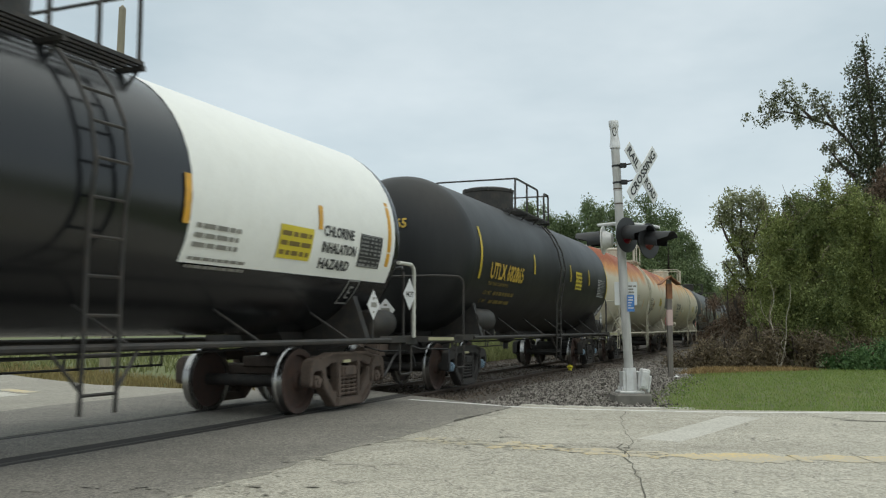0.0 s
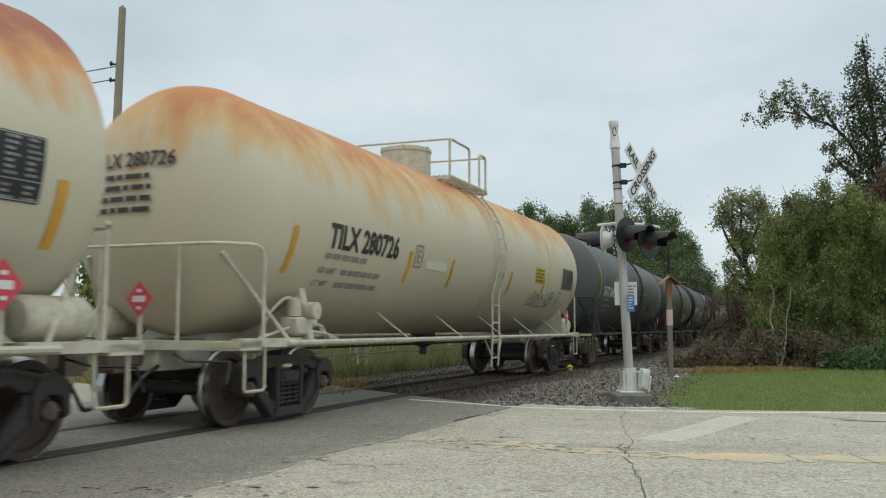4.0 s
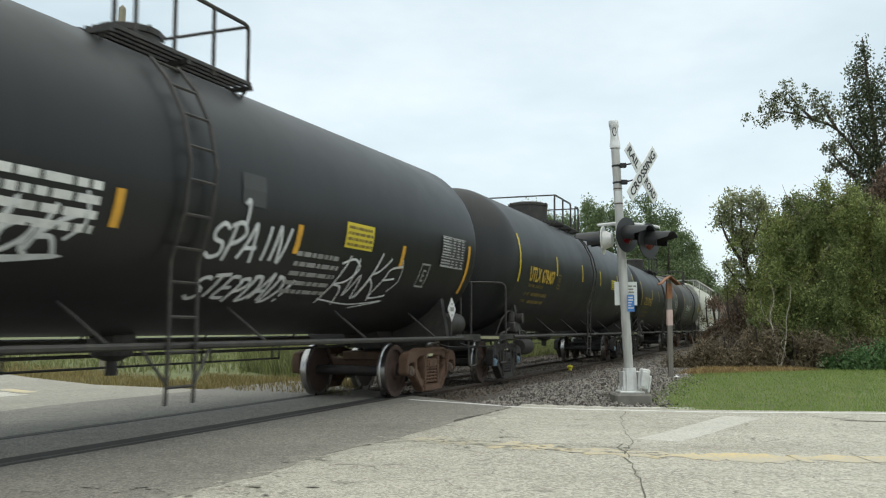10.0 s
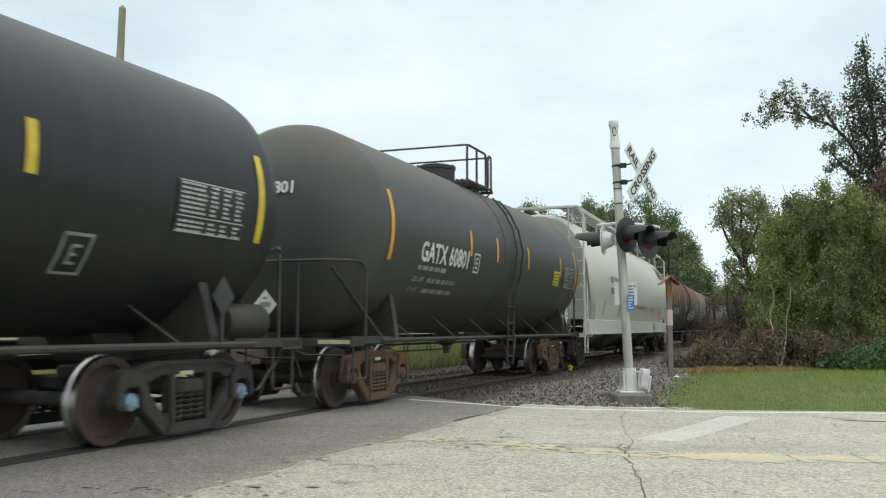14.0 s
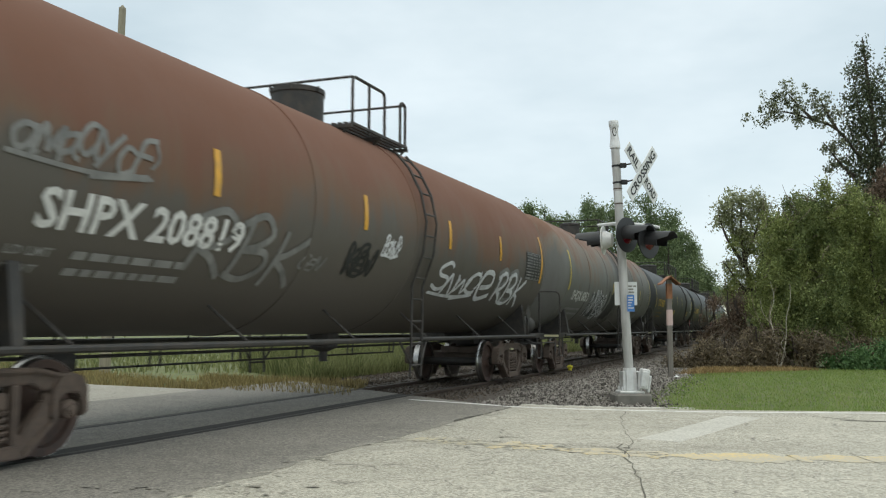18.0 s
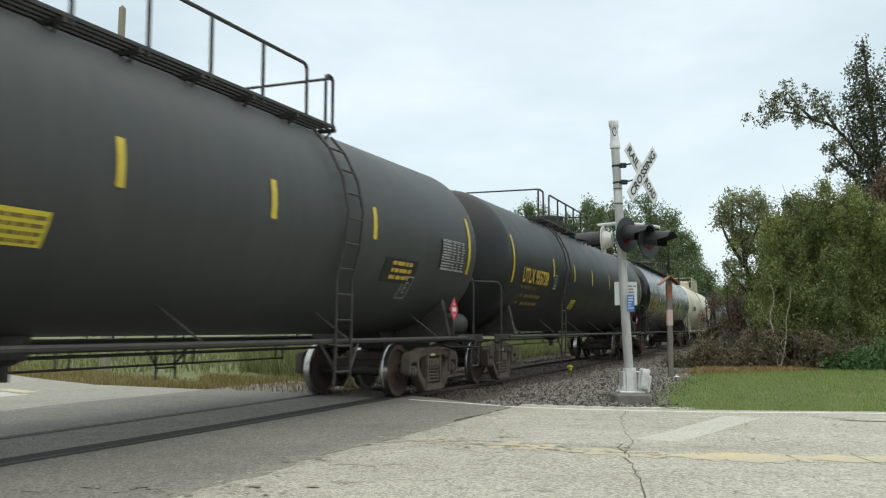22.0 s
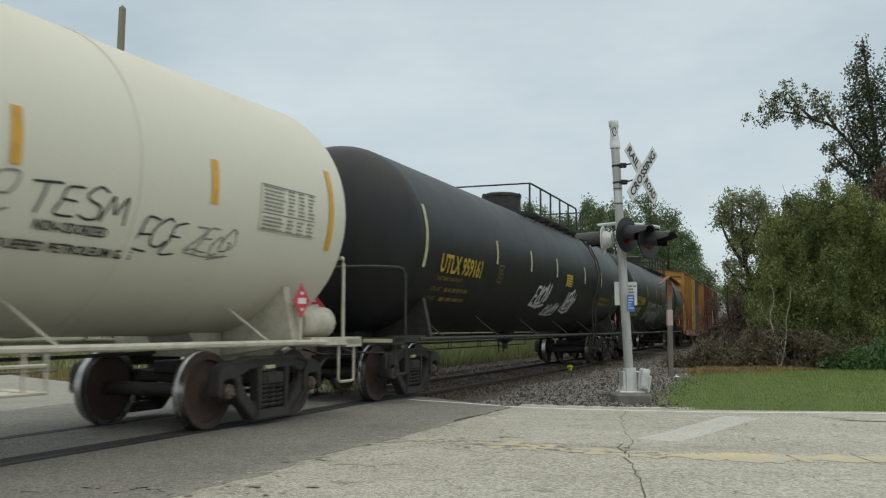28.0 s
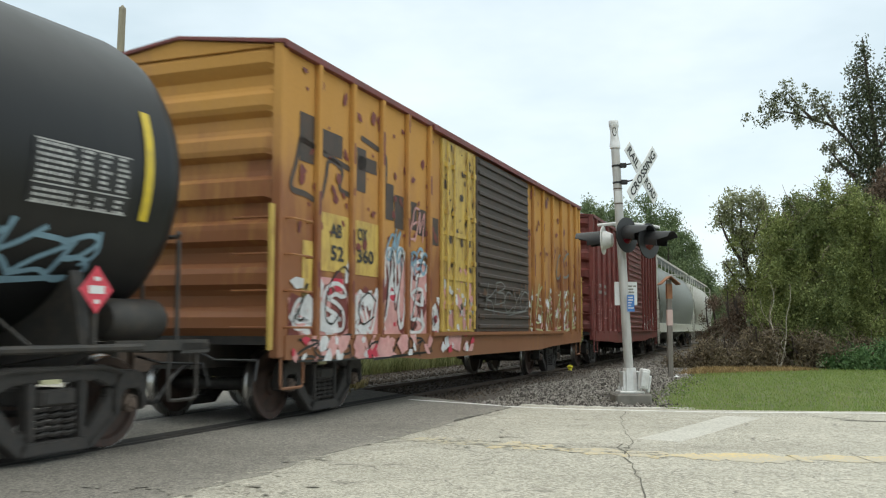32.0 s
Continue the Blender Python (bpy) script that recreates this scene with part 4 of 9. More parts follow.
    # withered vines at the foot of the bushes
    for k, (x, y, h, w) in enumerate([(7.6, 28.4, 0.45, 0.5), (8.4, 28.4, 0.75, 0.6), (9.2, 28.5, 1.15, 0.6), (10.2, 28.3, 1.5, 0.7), (11.3, 28.1, 1.2, 0.8), (12.6, 28.1, 1.1, 0.9), (13.6, 45.5, 3.3, 0.6), (14.5, 45.0, 4.2, 0.7), (15.6, 46.0, 4.2, 0.8), (9.9, 30.5, 2.8, 0.5)]):
        r = random.Random(300 + k)
        tree("withered_bush", "brown withered vine thicket beside the track", (x, y), [(0, 0, 0), (0.1, 0, h * 0.5), (0.0, 0.1, h * 0.8)], [0.04, [(0, 0, h * 0.2), (-w * 0.5, 0, h * 0.5), (-w * 0.7, -0.2, h * 0.9)]],
             lumps(r, 12, 0, h * 0.45, w, h * 0.42, 0.6, 0.22, 0.45), 5200, 0.042, LEAF_V if k < 6 else LEAF_R, 320 + k, "bush", 0.15, twigs=90)
    for k, (x, y, h, w) in enumerate([(12.2, 27.5, 0.6, 0.8), (13.5, 27.4, 0.8, 0.9), (14.9, 27.3, 0.8, 0.9), (16.4, 27.2, 0.8, 1.0)]):
        r = random.Random(340 + k)
        tree("low_bush", "low green undergrowth at the grass edge", (x, y), [(0, 0, 0), (0.05, 0, 0.5)], [0.03], lumps(r, 8, 0, h * 0.45, w, h * 0.35, 0.4, 0.2, 0.4), 4200, 0.05, LEAF_G, 360 + k, "bush", 0.3)
    # pale bare vines hanging before the thicket
    t = thing("bare_vine", "pale leafless vine stems hanging in the thicket", "vine", at=pose(9.75, 28.0, -0.1))
    r = random.Random(61)
    for k in range(9):
        x0, h = r.uniform(-0.5, 0.75), r.uniform(1.0, 2.7)
        pts = [(x0, 0, 0.02)]
        for i in range(1, 6):
            pts.append((x0 + r.uniform(-0.16, 0.16) + (k - 4) * 0.03 * i, r.uniform(-0.1, 0.1), h * i / 5))
        bm = bmesh.new()
        tube(bm, curve_pts(pts, 4), 0.019, 5, 0.006)
        part("stem", bm, PALETWIG if k % 2 else TWIG, t, smooth=True)


hedge_row()


def tall_tree():
    bl = [(-4.55, 0, 9.1, 0.32, 0.4, 0.25), (-4.1, 0, 9.6, 0.36, 0.4, 0.32), (-3.7, 0, 9.85, 0.36, 0.4, 0.35), (-3.3, 0, 10.05, 0.42, 0.4, 0.36), (-2.9, 0, 9.75, 0.4, 0.4, 0.36), (-2.5, 0, 9.8, 0.36, 0.4, 0.4), (-2.1, 0, 9.5, 0.36, 0.4, 0.4), (-3.0, 0, 9.2, 0.36, 0.4, 0.25), (-2.4, 0, 9.1, 0.32, 0.4, 0.25), (-3.7, 0, 9.2, 0.32, 0.4, 0.2), (-1.75, 0, 9.0, 0.4, 0.4, 0.4), (-1.9, 0, 8.0, 0.32, 0.4, 0.25), (-1.6, 0, 7.4, 0.36, 0.4, 0.25), (-1.5, 0, 8.3, 0.35, 0.4, 0.4),
          (-0.9, 0, 9.8, 0.55, 0.6, 0.6), (-0.75, 0, 10.9, 0.4, 0.5, 0.5), (-0.45, 0, 11.6, 0.22, 0.3, 0.5), (-0.2, 0, 10.2, 0.7, 0.7, 0.8), (-0.9, 0, 8.6, 0.6, 0.6, 0.7), (-0.2, 0, 9.0, 0.8, 0.8, 0.9), (-0.9, 0, 7.4, 0.65, 0.6, 0.6), (-0.2, 0, 7.6, 0.8, 0.8, 0.8), (-0.7, 0, 6.4, 0.7, 0.7, 0.7), (0.2, 0, 6.2, 0.9, 0.8, 0.9), (0.9, 0, 9.0, 0.9, 0.8, 1.6), (0.9, 0, 11.0, 0.7, 0.6, 1.0), (1.1, 0, 7.0, 1.0, 0.8, 1.2), (2.0, 0, 8.5, 1.2, 0.8, 2.2)]
    r = random.Random(15)
    bough = []
    for x, y, z, a, b, c in bl[:14]:
        for k in range(5):
            s = r.uniform(0.10, 0.17)
            bough.append((x + r.uniform(-1, 1) * a, r.uniform(-0.25, 0.25), z + r.uniform(-1, 1) * c * 1.1, s, s, s))
    tree("tall_tree", "tall dark tree with one long bough reaching out", (16.2, 33.0), [(0.6, 0, 0), (0.4, 0, 4), (-0.1, 0, 7.5), (-0.35, 0, 10.5), (-0.5, 0, 12.2)],
         [0.2, [(0.1, 0, 6.6), (-0.8, 0, 7.7), (-1.6, 0, 8.7), (-2.6, 0, 9.1), (-3.6, 0, 9.35), (-4.4, 0, 9.2)], [(-2.4, 0, 9.0), (-2.9, 0, 9.5), (-3.4, 0, 10.1)], [(-1.6, 0, 8.7), (-1.9, 0, 9.3), (-2.2, 0, 9.9)], [(0.0, 0, 7.5), (-0.6, 0, 8.8), (-0.9, 0, 10.6)], [(0.2, 0, 5.6), (-0.8, 0, 6.6), (-1.6, 0, 7.5)], [(-0.9, 0, 6.9), (-1.4, 0, 7.3), (-2.1, 0, 8.2)], [(0.0, 0, 8), (0.8, 0, 9.4), (1.2, 0, 11)]],
         bl[14:], 24000, 0.055, LEAF_C, 77, "tree", 0.15, twigs=70, top=0.02,
         extra_crown=("bough_leaves", bough, 3400, 0.058, LEAF_S, "sparse grey-green leaves along the bough", 1.5))
    dead = [(r.uniform(-0.7, 0.9), r.uniform(-0.4, 0.3), r.uniform(5.4, 6.9), 0.3, 0.3, 0.3) for k in range(14)]
    tree("dead_vine_tangle", "tangle of red-brown dead vines against the tall tree", (15.75, 32.0), [(0.3, 0, 0), (0.1, 0, 3), (0, 0, 6.4)], [0.06], dead, 6000, 0.05, LEAF_R, 79, "vine", 0.1, twigs=60)


tall_tree()


def far_woods():
    # trees beyond the track, each its own thing
    spec = [(7.6, 100, 14.6, 1.6, 1), (9.3, 101, 15.4, 1.5, 1), (11.2, 99, 14.9, 1.6, 1), (13.2, 101, 13.6, 1.7, 1), (15.8, 98, 15.2, 1.9, 0), (17.6, 101, 14.6, 1.8, 1), (19.4, 97, 15.6, 2.2, 0), (22.2, 98, 15.6, 2.4, 0), (25.2, 100, 14.0, 2.4, 0),
            (27.8, 103, 11.6, 2.2, 0), (30.2, 106, 8.6, 2.2, 0), (20.8, 95, 12.4, 2.4, 0), (10.2, 103, 14.2, 1.6, 0), (12.3, 103, 13.8, 1.8, 0), (14.6, 102, 14.3, 1.8, 0), (17.0, 100, 14.6, 2.0, 0), (23.4, 99, 14.4, 2.4, 0), (26.6, 101, 12.6, 2.4, 0), (24.0, 96, 11.6, 2.4, 0), (33.0, 112, 7.0, 2.6, 0), (37, 122, 6.4, 3.0, 0), (42, 132, 6.4, 3.2, 0), (48, 142, 7, 3.6, 0), (56, 146, 9, 4, 0)]
    for k, (x, y, h, w, sparse) in enumerate(spec):
        r = random.Random(400 + k)
        bl = []
        for i in range(34):
            f = r.uniform(0.12, 0.97)
            ww = w * (1.2 - f) * 1.1 + 0.3
            s = r.uniform(0.6, 1.0) * (1.2 - 0.55 * f) * w / 2.3 + 0.25
            bl.append((r.uniform(-ww, ww), r.uniform(-ww, ww), h * f, s, s, s * 1.25))
        tree("far_tree", "distant green tree beyond the track" if not sparse else "distant tree with ragged sparse top", (x, y), [(0, 0, 0), (0.1, 0, h * 0.5), (0, 0, h * 0.95)],
             [0.22, [(0, 0, h * 0.4), (w * 0.4, 0, h * 0.6), (w * 0.6, 0, h * 0.75)], [(0, 0, h * 0.5), (-w * 0.4, 0, h * 0.65), (-w * 0.5, 0, h * 0.82)]],
             bl, 15000 if not sparse else 10000, 0.12, LEAF_D, 430 + k, "tree", 0.3)
    # Unseen trees added to darken the far cars' reflections and block sky.
    for k, (x, y, h, w) in enumerate([(19.5, 41, 6.6, 2.0), (21.5, 46, 7.4, 2.2), (22.0, 52, 8.0, 2.2), (25.0, 58, 8.6, 2.4), (27.5, 65, 9.4, 2.4), (30.5, 72, 10.0, 2.6), (33.5, 80, 11.0, 2.8), (37.0, 88, 12.0, 3.0), (27.5, 48, 8.0, 2.6), (33, 60, 9.0, 3.0), (24, 36, 7.0, 2.4), (29, 39, 8.0, 2.8)]):
        r = random.Random(460 + k)
        bl = [(r.uniform(-w, w), r.uniform(-w, w), h * r.uniform(0.08, 0.88), w * 0.42, w * 0.42, w * 0.5) for i in range(26)]
        tree("unseen_wood_tree", "unseen green tree added behind the hedge to darken the train", (x, y), [(0, 0, 0), (0.1, 0, h * 0.4), (0, 0, h * 0.85)], [0.18, [(0, 0, h * 0.3), (w * 0.4, 0, h * 0.5), (w * 0.6, 0, h * 0.65)]], bl, 5000, 0.16, LEAF_A, 470 + k, "tree", 0.3)
    for k, (x, y, h, w) in enumerate([(-26, 48, 8.5, 3.2), (-33, 52, 9, 3.5), (-20.5, 56, 7, 3.0)]):
        r = random.Random(480 + k)
        bl = lumps(r, 16, 0, h * 0.6, w * 0.8, h * 0.34, w * 0.6, 0.9, 1.5)
        tree("field_tree", "round green tree behind the field", (x, y), [(0, 0, 0), (0, 0, h * 0.5), (0.1, 0, h * 0.8)], [0.2, [(0, 0, h * 0.4), (1, 0, h * 0.6), (1.4, 0, h * 0.75)]], bl, 2600, 0.24, LEAF_B, 490 + k, "tree", 0.3)


far_woods()


# ---- lettering ----
GLYPHS = {}


def glyph_mesh(text):
    """The outline of a text in the built-in font as points and faces, one unit high, starting at x = 0."""
    if text not in GLYPHS:
        cu = bpy.data.curves.new("lettering", "FONT")
        cu.body, cu.resolution_u, cu.fill_mode, cu.offset = text, 2, "FRONT", 0.028
        ob = bpy.data.objects.new("lettering", cu)
        scene.collection.objects.link(ob)
        me = ob.evaluated_get(bpy.context.evaluated_depsgraph_get()).to_mesh()
        vs = [(v.co.x, v.co.y) for v in me.vertices]
        fs = [tuple(p.vertices) for p in me.polygons]
        ob.to_mesh_clear()
        bpy.data.objects.remove(ob)
        bpy.data.curves.remove(cu)
        x0, x1 = min(v[0] for v in vs), max(v[0] for v in vs)
        y0, y1 = min(v[1] for v in vs), max(v[1] for v in vs)
        GLYPHS[text] = ([((x - x0) / (y1 - y0), (y - y0) / (y1 - y0)) for x, y in vs], fs, (x1 - x0) / (y1 - y0))
    return GLYPHS[text]


def flat_text(bm, text, x0, width, z0, height, at, bold=0.0):
    """Write text in the box; at(x, z) gives the place in space."""
    vs, fs, w = glyph_mesh(text)
    m = bmesh.new()
    v = [m.verts.new((a / w * width, 0, b * height)) for a, b in vs]
    for f in fs:
        try:
            m.faces.new([v[i] for i in f])
        except ValueError:
            pass
    for k in (1, 2, 3):
        bmesh.ops.bisect_plane(m, geom=list(m.verts) + list(m.edges) + list(m.faces), plane_co=(0, 0, height * k / 4), plane_no=(0, 0, 1))
    made = {}
    for q in m.verts:
        made[q] = bm.verts.new(at(x0 + q.co.x, z0 + q.co.z))
    for f in m.faces:
        bm.faces.new([made[q] for q in f.verts])
    m.free()
    return bm


def bars(bm, rows, at, seed=0):
    """Unreadable writing: bars of word length. rows: (x0, x1, z, height)."""
    r = random.Random(seed)
    for x0, x1, z, h in rows:
        x = x0
        while x < x1 - 0.04:
            w = min(r.uniform(1.2, 4.5) * h, x1 - x)
            sheet(bm, x, x + w, z, z + h, at)
            x += w + h * 0.6
    return bm


def sheet(bm, x0, x1, z0, z1, at, k=1, kz=3, skew=0.0):
    """A thin panel on a surface, in kz pieces up so that it follows the curve."""
    prev = None
    for j in range(kz + 1):
        f = j / kz
        z = z0 + (z1 - z0) * f
        row = [bm.verts.new(at(x0 + (x1 - x0) * i / k + skew * f, z)) for i in range(k + 1)]
        if prev:
            for i in range(k):
                bm.faces.new((prev[i], prev[i + 1], row[i + 1], row[i]))
        prev = row
    return bm


def stroke(bm, pts, width, at):
    """A painted line along pts (x, z) on a surface."""
    pts = curve_pts(pts, 5)
    prev = None
    for i, p in enumerate(pts):
        d = (pts[min(i + 1, len(pts) - 1)] - pts[max(i - 1, 0)])
        if d.length < 1e-6:
            continue
        d.normalize()
        o = Vector((-d.y, d.x)) * width / 2
        row = [bm.verts.new(at(*(p + o))), bm.verts.new(at(*(p - o)))]
        if prev:
            bm.faces.new((prev[0], prev[1], row[1], row[0]))
        prev = row
    return bm


HAND = {  # letters as sprayed strokes
    "S": [[(.9, .88), (.55, 1), (.15, .8), (.3, .56), (.75, .42), (.8, .12), (.4, 0), (.02, .12)]],
    "P": [[(.2, -.1), (.28, 1)], [(.05, .9), (.6, 1), (.92, .75), (.6, .5), (.25, .42)]],
    "A": [[(.0, 0), (.3, .6), (.5, 1), (.65, .6), (.85, -.05)], [(.15, .35), (.85, .38)]],
    "I": [[(.5, 0), (.55, 1)]], "!": [[(.45, .3), (.6, 1.1)], [(.4, .0), (.45, .1)]],
    "N": [[(.1, 0), (.18, 1), (.4, .6), (.72, 0), (.9, 1)]],
    "T": [[(.0, .95), (1, 1.02)], [(.52, 1), (.42, 0)]],
    "E": [[(.9, 1), (.3, .95), (.2, .55), (.1, .05), (.85, .03)], [(.2, .5), (.75, .55)]],
    "D": [[(.15, 0), (.25, 1)], [(.0, 1), (.6, .95), (.92, .55), (.6, .1), (.1, 0)]],
    "R": [[(.1, 0), (.22, 1)], [(.0, .85), (.5, 1.02), (.85, .8), (.6, .5), (.25, .42), (.55, .3), (.95, -.05)]],
    "B": [[(.1, 0), (.22, 1)], [(.0, .85), (.5, 1.02), (.82, .8), (.55, .55), (.25, .5), (.75, .45), (.9, .2), (.55, 0), (.05, .03)]],
    "K": [[(.15, -.05), (.25, 1)], [(.95, .9), (.5, .6), (.22, .42), (.55, .25), (.9, -.1)]],
    "M": [[(.0, 0), (.12, .6), (.2, 1), (.4, .5), (.5, .35), (.65, .7), (.85, 1), (.9, .5), (1, 0)]],
    "H": [[(.12, 0), (.2, 1)], [(.8, 0), (.9, 1)], [(.15, .45), (.85, .52)]],
    "C": [[(.92, .82), (.55, 1), (.12, .6), (.2, .15), (.6, 0), (.95, .2)]],
    "G": [[(.92, .85), (.5, 1), (.1, .55), (.3, .05), (.8, .1), (.85, .45), (.5, .45)]],
    "O": [[(.5, 1), (.1, .6), (.25, .05), (.7, .05), (.92, .5), (.55, 1)]],
    "e": [[(.2, .5), (.8, .55), (.75, .95), (.3, .95), (.08, .5), (.3, .05), (.95, .2)]],
    "a": [[(.75, .7), (.35, .75), (.1, .4), (.35, .05), (.7, .3), (.78, .75), (.8, .2), (1, 0)]],
    "c": [[(.85, .65), (.45, .78), (.1, .4), (.4, .02), (.9, .15)]],
    "t": [[(.5, 1), (.45, .2), (.75, 0)], [(.15, .7), (.9, .75)]],
    "r": [[(.2, 0), (.25, .7), (.5, .8), (1, .75)]],
    "Y": [[(.05, 1), (.3, .55), (.5, .5)], [(.95, 1), (.6, .5), (.2, -.2)]],
    "1": [[(.25, .8), (.55, 1), (.5, 0)]], "2": [[(.1, .8), (.5, 1), (.85, .75), (.4, .3), (.1, 0), (.9, .02)]], "7": [[(.1, .95), (.9, 1), (.4, 0)]],
    "w": [[(.0, .9), (.25, .05), (.5, .6), (.75, .05), (1.05, 1)]],
    "l": [[(.1, .1), (.6, .8), (.5, 1.1), (.3, .8), (.45, .1), (.95, .15)]],
    "z": [[(.05, .95), (.9, .9), (.45, .5), (.1, .05), (.7, .1), (1.0, -.1)]]}


def hand_text(bm, text, x0, x1, z0, z1, width, at, slant=0.25, wild=0.06, seed=1, fat=0.0, overlap=1.05):
    """Text in sprayed strokes; with fat, each stroke becomes a hollow swollen letter."""
    r = random.Random(seed)
    h = z1 - z0
    w = (x1 - x0 - slant * h) / len(text)
    for i, ch in enumerate(text):
        a = x0 + i * w
        up, tall = r.uniform(-wild, wild) * h, 1 + r.uniform(-wild, wild) * 1.5
        for seq in HAND[ch]:
            pts = []
            for u, v in seq:
                v = v * tall + r.uniform(-wild, wild) * 0.5
                pts.append((a + w * overlap * (u + r.uniform(-wild, wild) * 0.5) + slant * h * v, z0 + up + h * v))
            if not fat:
                stroke(bm, pts, width, at)
                continue
            mid = [Vector(p) for p in curve_pts(pts, 3)]
            sides = [[], []]
            for k, p in enumerate(mid):
                d = mid[min(k + 1, len(mid) - 1)] - mid[max(k - 1, 0)]
                if d.length < 1e-6:
                    continue
                d.normalize()
                o = Vector((-d.y, d.x)) * fat
                sides[0].append(p + o)
                sides[1].append(p - o)
            e0, e1 = (mid[0] - mid[1]).normalized() * fat, (mid[-1] - mid[-2]).normalized() * fat
            loop = [mid[0] + e0] + sides[0] + [mid[-1] + e1] + sides[1][::-1] + [mid[0] + e0]
            stroke(bm, loop[::2] + [loop[-1]], width, at)
    return bm


def scrawl(bm, x0, x1, z0, z1, letters, width, at, seed, outline=False):
    """Sprayed lettering that nobody can read: overlapping loops and hooks, and a flourish."""
    r = random.Random(seed)
    pool = "SRBeKMGaYwlzcCEN"
    word = "".join(r.choice(pool) for i in range(letters))
    h = z1 - z0
    if outline:
        hand_text(bm, word, x0, x1, z0 + 0.08 * h, z1 - 0.08 * h, width, at, 0.12, 0.12, seed, 0.10 * h, 1.15)
        return bm
    hand_text(bm, word, x0, x1, z0 + 0.06 * h, z1, width, at, r.uniform(0.2, 0.45), 0.14, seed, 0.0, 1.3)
    if letters > 3:
        m = (x0 + x1) / 2
        stroke(bm, [(x0 + 0.05 * h, z0 + 0.0 * h), (m, z0 - 0.1 * h), (x1 - 0.1 * h, z0 + 0.05 * h), (m + 0.1 * h, z0 - 0.2 * h)], width * 0.8, at)
        stroke(bm, [(x1 - 0.2 * h, z0 + 0.3 * h), (x1 + 0.1 * h, z0 + 0.6 * h), (x1, z0 + 1.05 * h)], width * 0.7, at)
    return bm


# ---- trackside things ----
def crossing_signal():
    x, y = 3.17, 15.4
    base = thing("crossing_signal", "aluminium railroad crossing signal mast with crossbuck and flashing light heads", "crossing signal", at=pose(x, y, 0.0))
    bm = bmesh.new()
    box(bm, -0.30, 0.30, -0.3, 0.3, -0.35, 0.06, 0.03)
    part("foundation", bm, CONC, base, "rough grey concrete foundation block")
    bm = bmesh.new()
    box(bm, -0.22, 0.2, -0.2, 0.2, 0.06, 0.10, 0.01)
    tube(bm, [(0, 0, 0.10), (-0.01, 0, 0.48)], 0.15, 8, 0.11)
    for a in (-0.13, 0.13):
        box(bm, a - 0.02, a + 0.02, -0.16, 0.16, 0.10, 0.42)
    part("mast_base", bm, GALV, base, "cast aluminium mast base", smooth=False)
    bm = bmesh.new()
    box(bm, 0.07, 0.22, -0.24, -0.06, 0.16, 0.50, 0.02)
    box(bm, 0.085, 0.205, -0.26, -0.235, 0.20, 0.46, 0.008)
    box(bm, 0.22, 0.26, -0.22, -0.08, 0.12, 0.40, 0.01)
    bmesh.ops.transform(bm, matrix=Matrix.Rotation(radians(9), 4, "Y"), verts=bm.verts)
    part("junction_box", bm, GALV, base, "grey junction box beside the mast")
    for bx, by in ((-0.17, -0.15), (0.15, -0.15), (-0.17, 0.15), (0.15, 0.15)):
        bm = bmesh.new()
        tube(bm, [(bx, by, 0.08), (bx, by, 0.17)], 0.018, 6)
        part("bolt", bm, GALV, base)
    # the mast leans a little to the road's left
    lean = lambda z: (-0.046 * z, 0, z)
    bm = bmesh.new()
    tube(bm, [lean(0.3), lean(2.4), lean(4.35)], 0.078, 16, 0.072)
    part("mast", bm, MAST, base, smooth=True)
    # cast pinnacle with a narrow waist, two rings and an oval mark
    bm = bmesh.new()
    rings = [(4.24, 0.076), (4.25, 0.090), (4.31, 0.092), (4.33, 0.084), (4.40, 0.080), (4.47, 0.070), (4.55, 0.069), (4.62, 0.078), (4.64, 0.086), (4.71, 0.087), (4.73, 0.080)]
    lathe(bm, rings, "z", 20)
    for v in bm.verts:
        v.co.x -= 0.046 * v.co.z
    cap = part("mast_pinnacle", bm, GALV, base, "cast pinnacle on the mast head", smooth=True)
    bm = bmesh.new()
    ring = []
    for q in range(17):
        a = 2 * math.pi * q / 16
        px_, pz_ = 0.030 * math.cos(a), 4.53 + 0.075 * math.sin(a)
        ring.append((px_ - 0.046 * pz_ - 0.01, -math.sqrt(max(0.0, 0.074 ** 2 - px_ ** 2)), pz_))
    tube(bm, ring, 0.007, 5)
    part("oval_rim", bm, HOOD, cap, "dark rim of the oval hand hole")
    for z in (3.92, 3.63):
        bm = bmesh.new()
        tube(bm, [lean(z), lean(z + 0.035)], 0.079, 16)
        box(bm, -0.046 * z + 0.05, -0.046 * z + 0.16, -0.10, -0.02, z - 0.02, z + 0.06, 0.012)
        tube(bm, rounded([(-0.046 * z + 0.15, -0.06, z + 0.03), (-0.046 * z + 0.24, -0.08, z + 0.05), (-0.046 * z + 0.36, -0.02, z + 0.09)], 0.05), 0.014, 6)
        part("sign_clamp", bm, HOOD, base, "dark clamp and bracket of the crossbuck")
    bm = bmesh.new()
    sheet(bm, -50, 40, 3.30, 3.50, lambda a, z: (-0.046 * z + 0.0775 * math.sin(radians(a)), -0.0775 * math.cos(radians(a)), z), 6, 1)
    part("mast_sticker", bm, SIGN_W, base, "pale reflective sticker round the mast")
    for z in (3.27, 3.53):
        bm = bmesh.new()
        tube(bm, [lean(z), lean(z + 0.02)], 0.0765, 16)
        part("clamp_band", bm, CAST, base, "thin band on the mast")
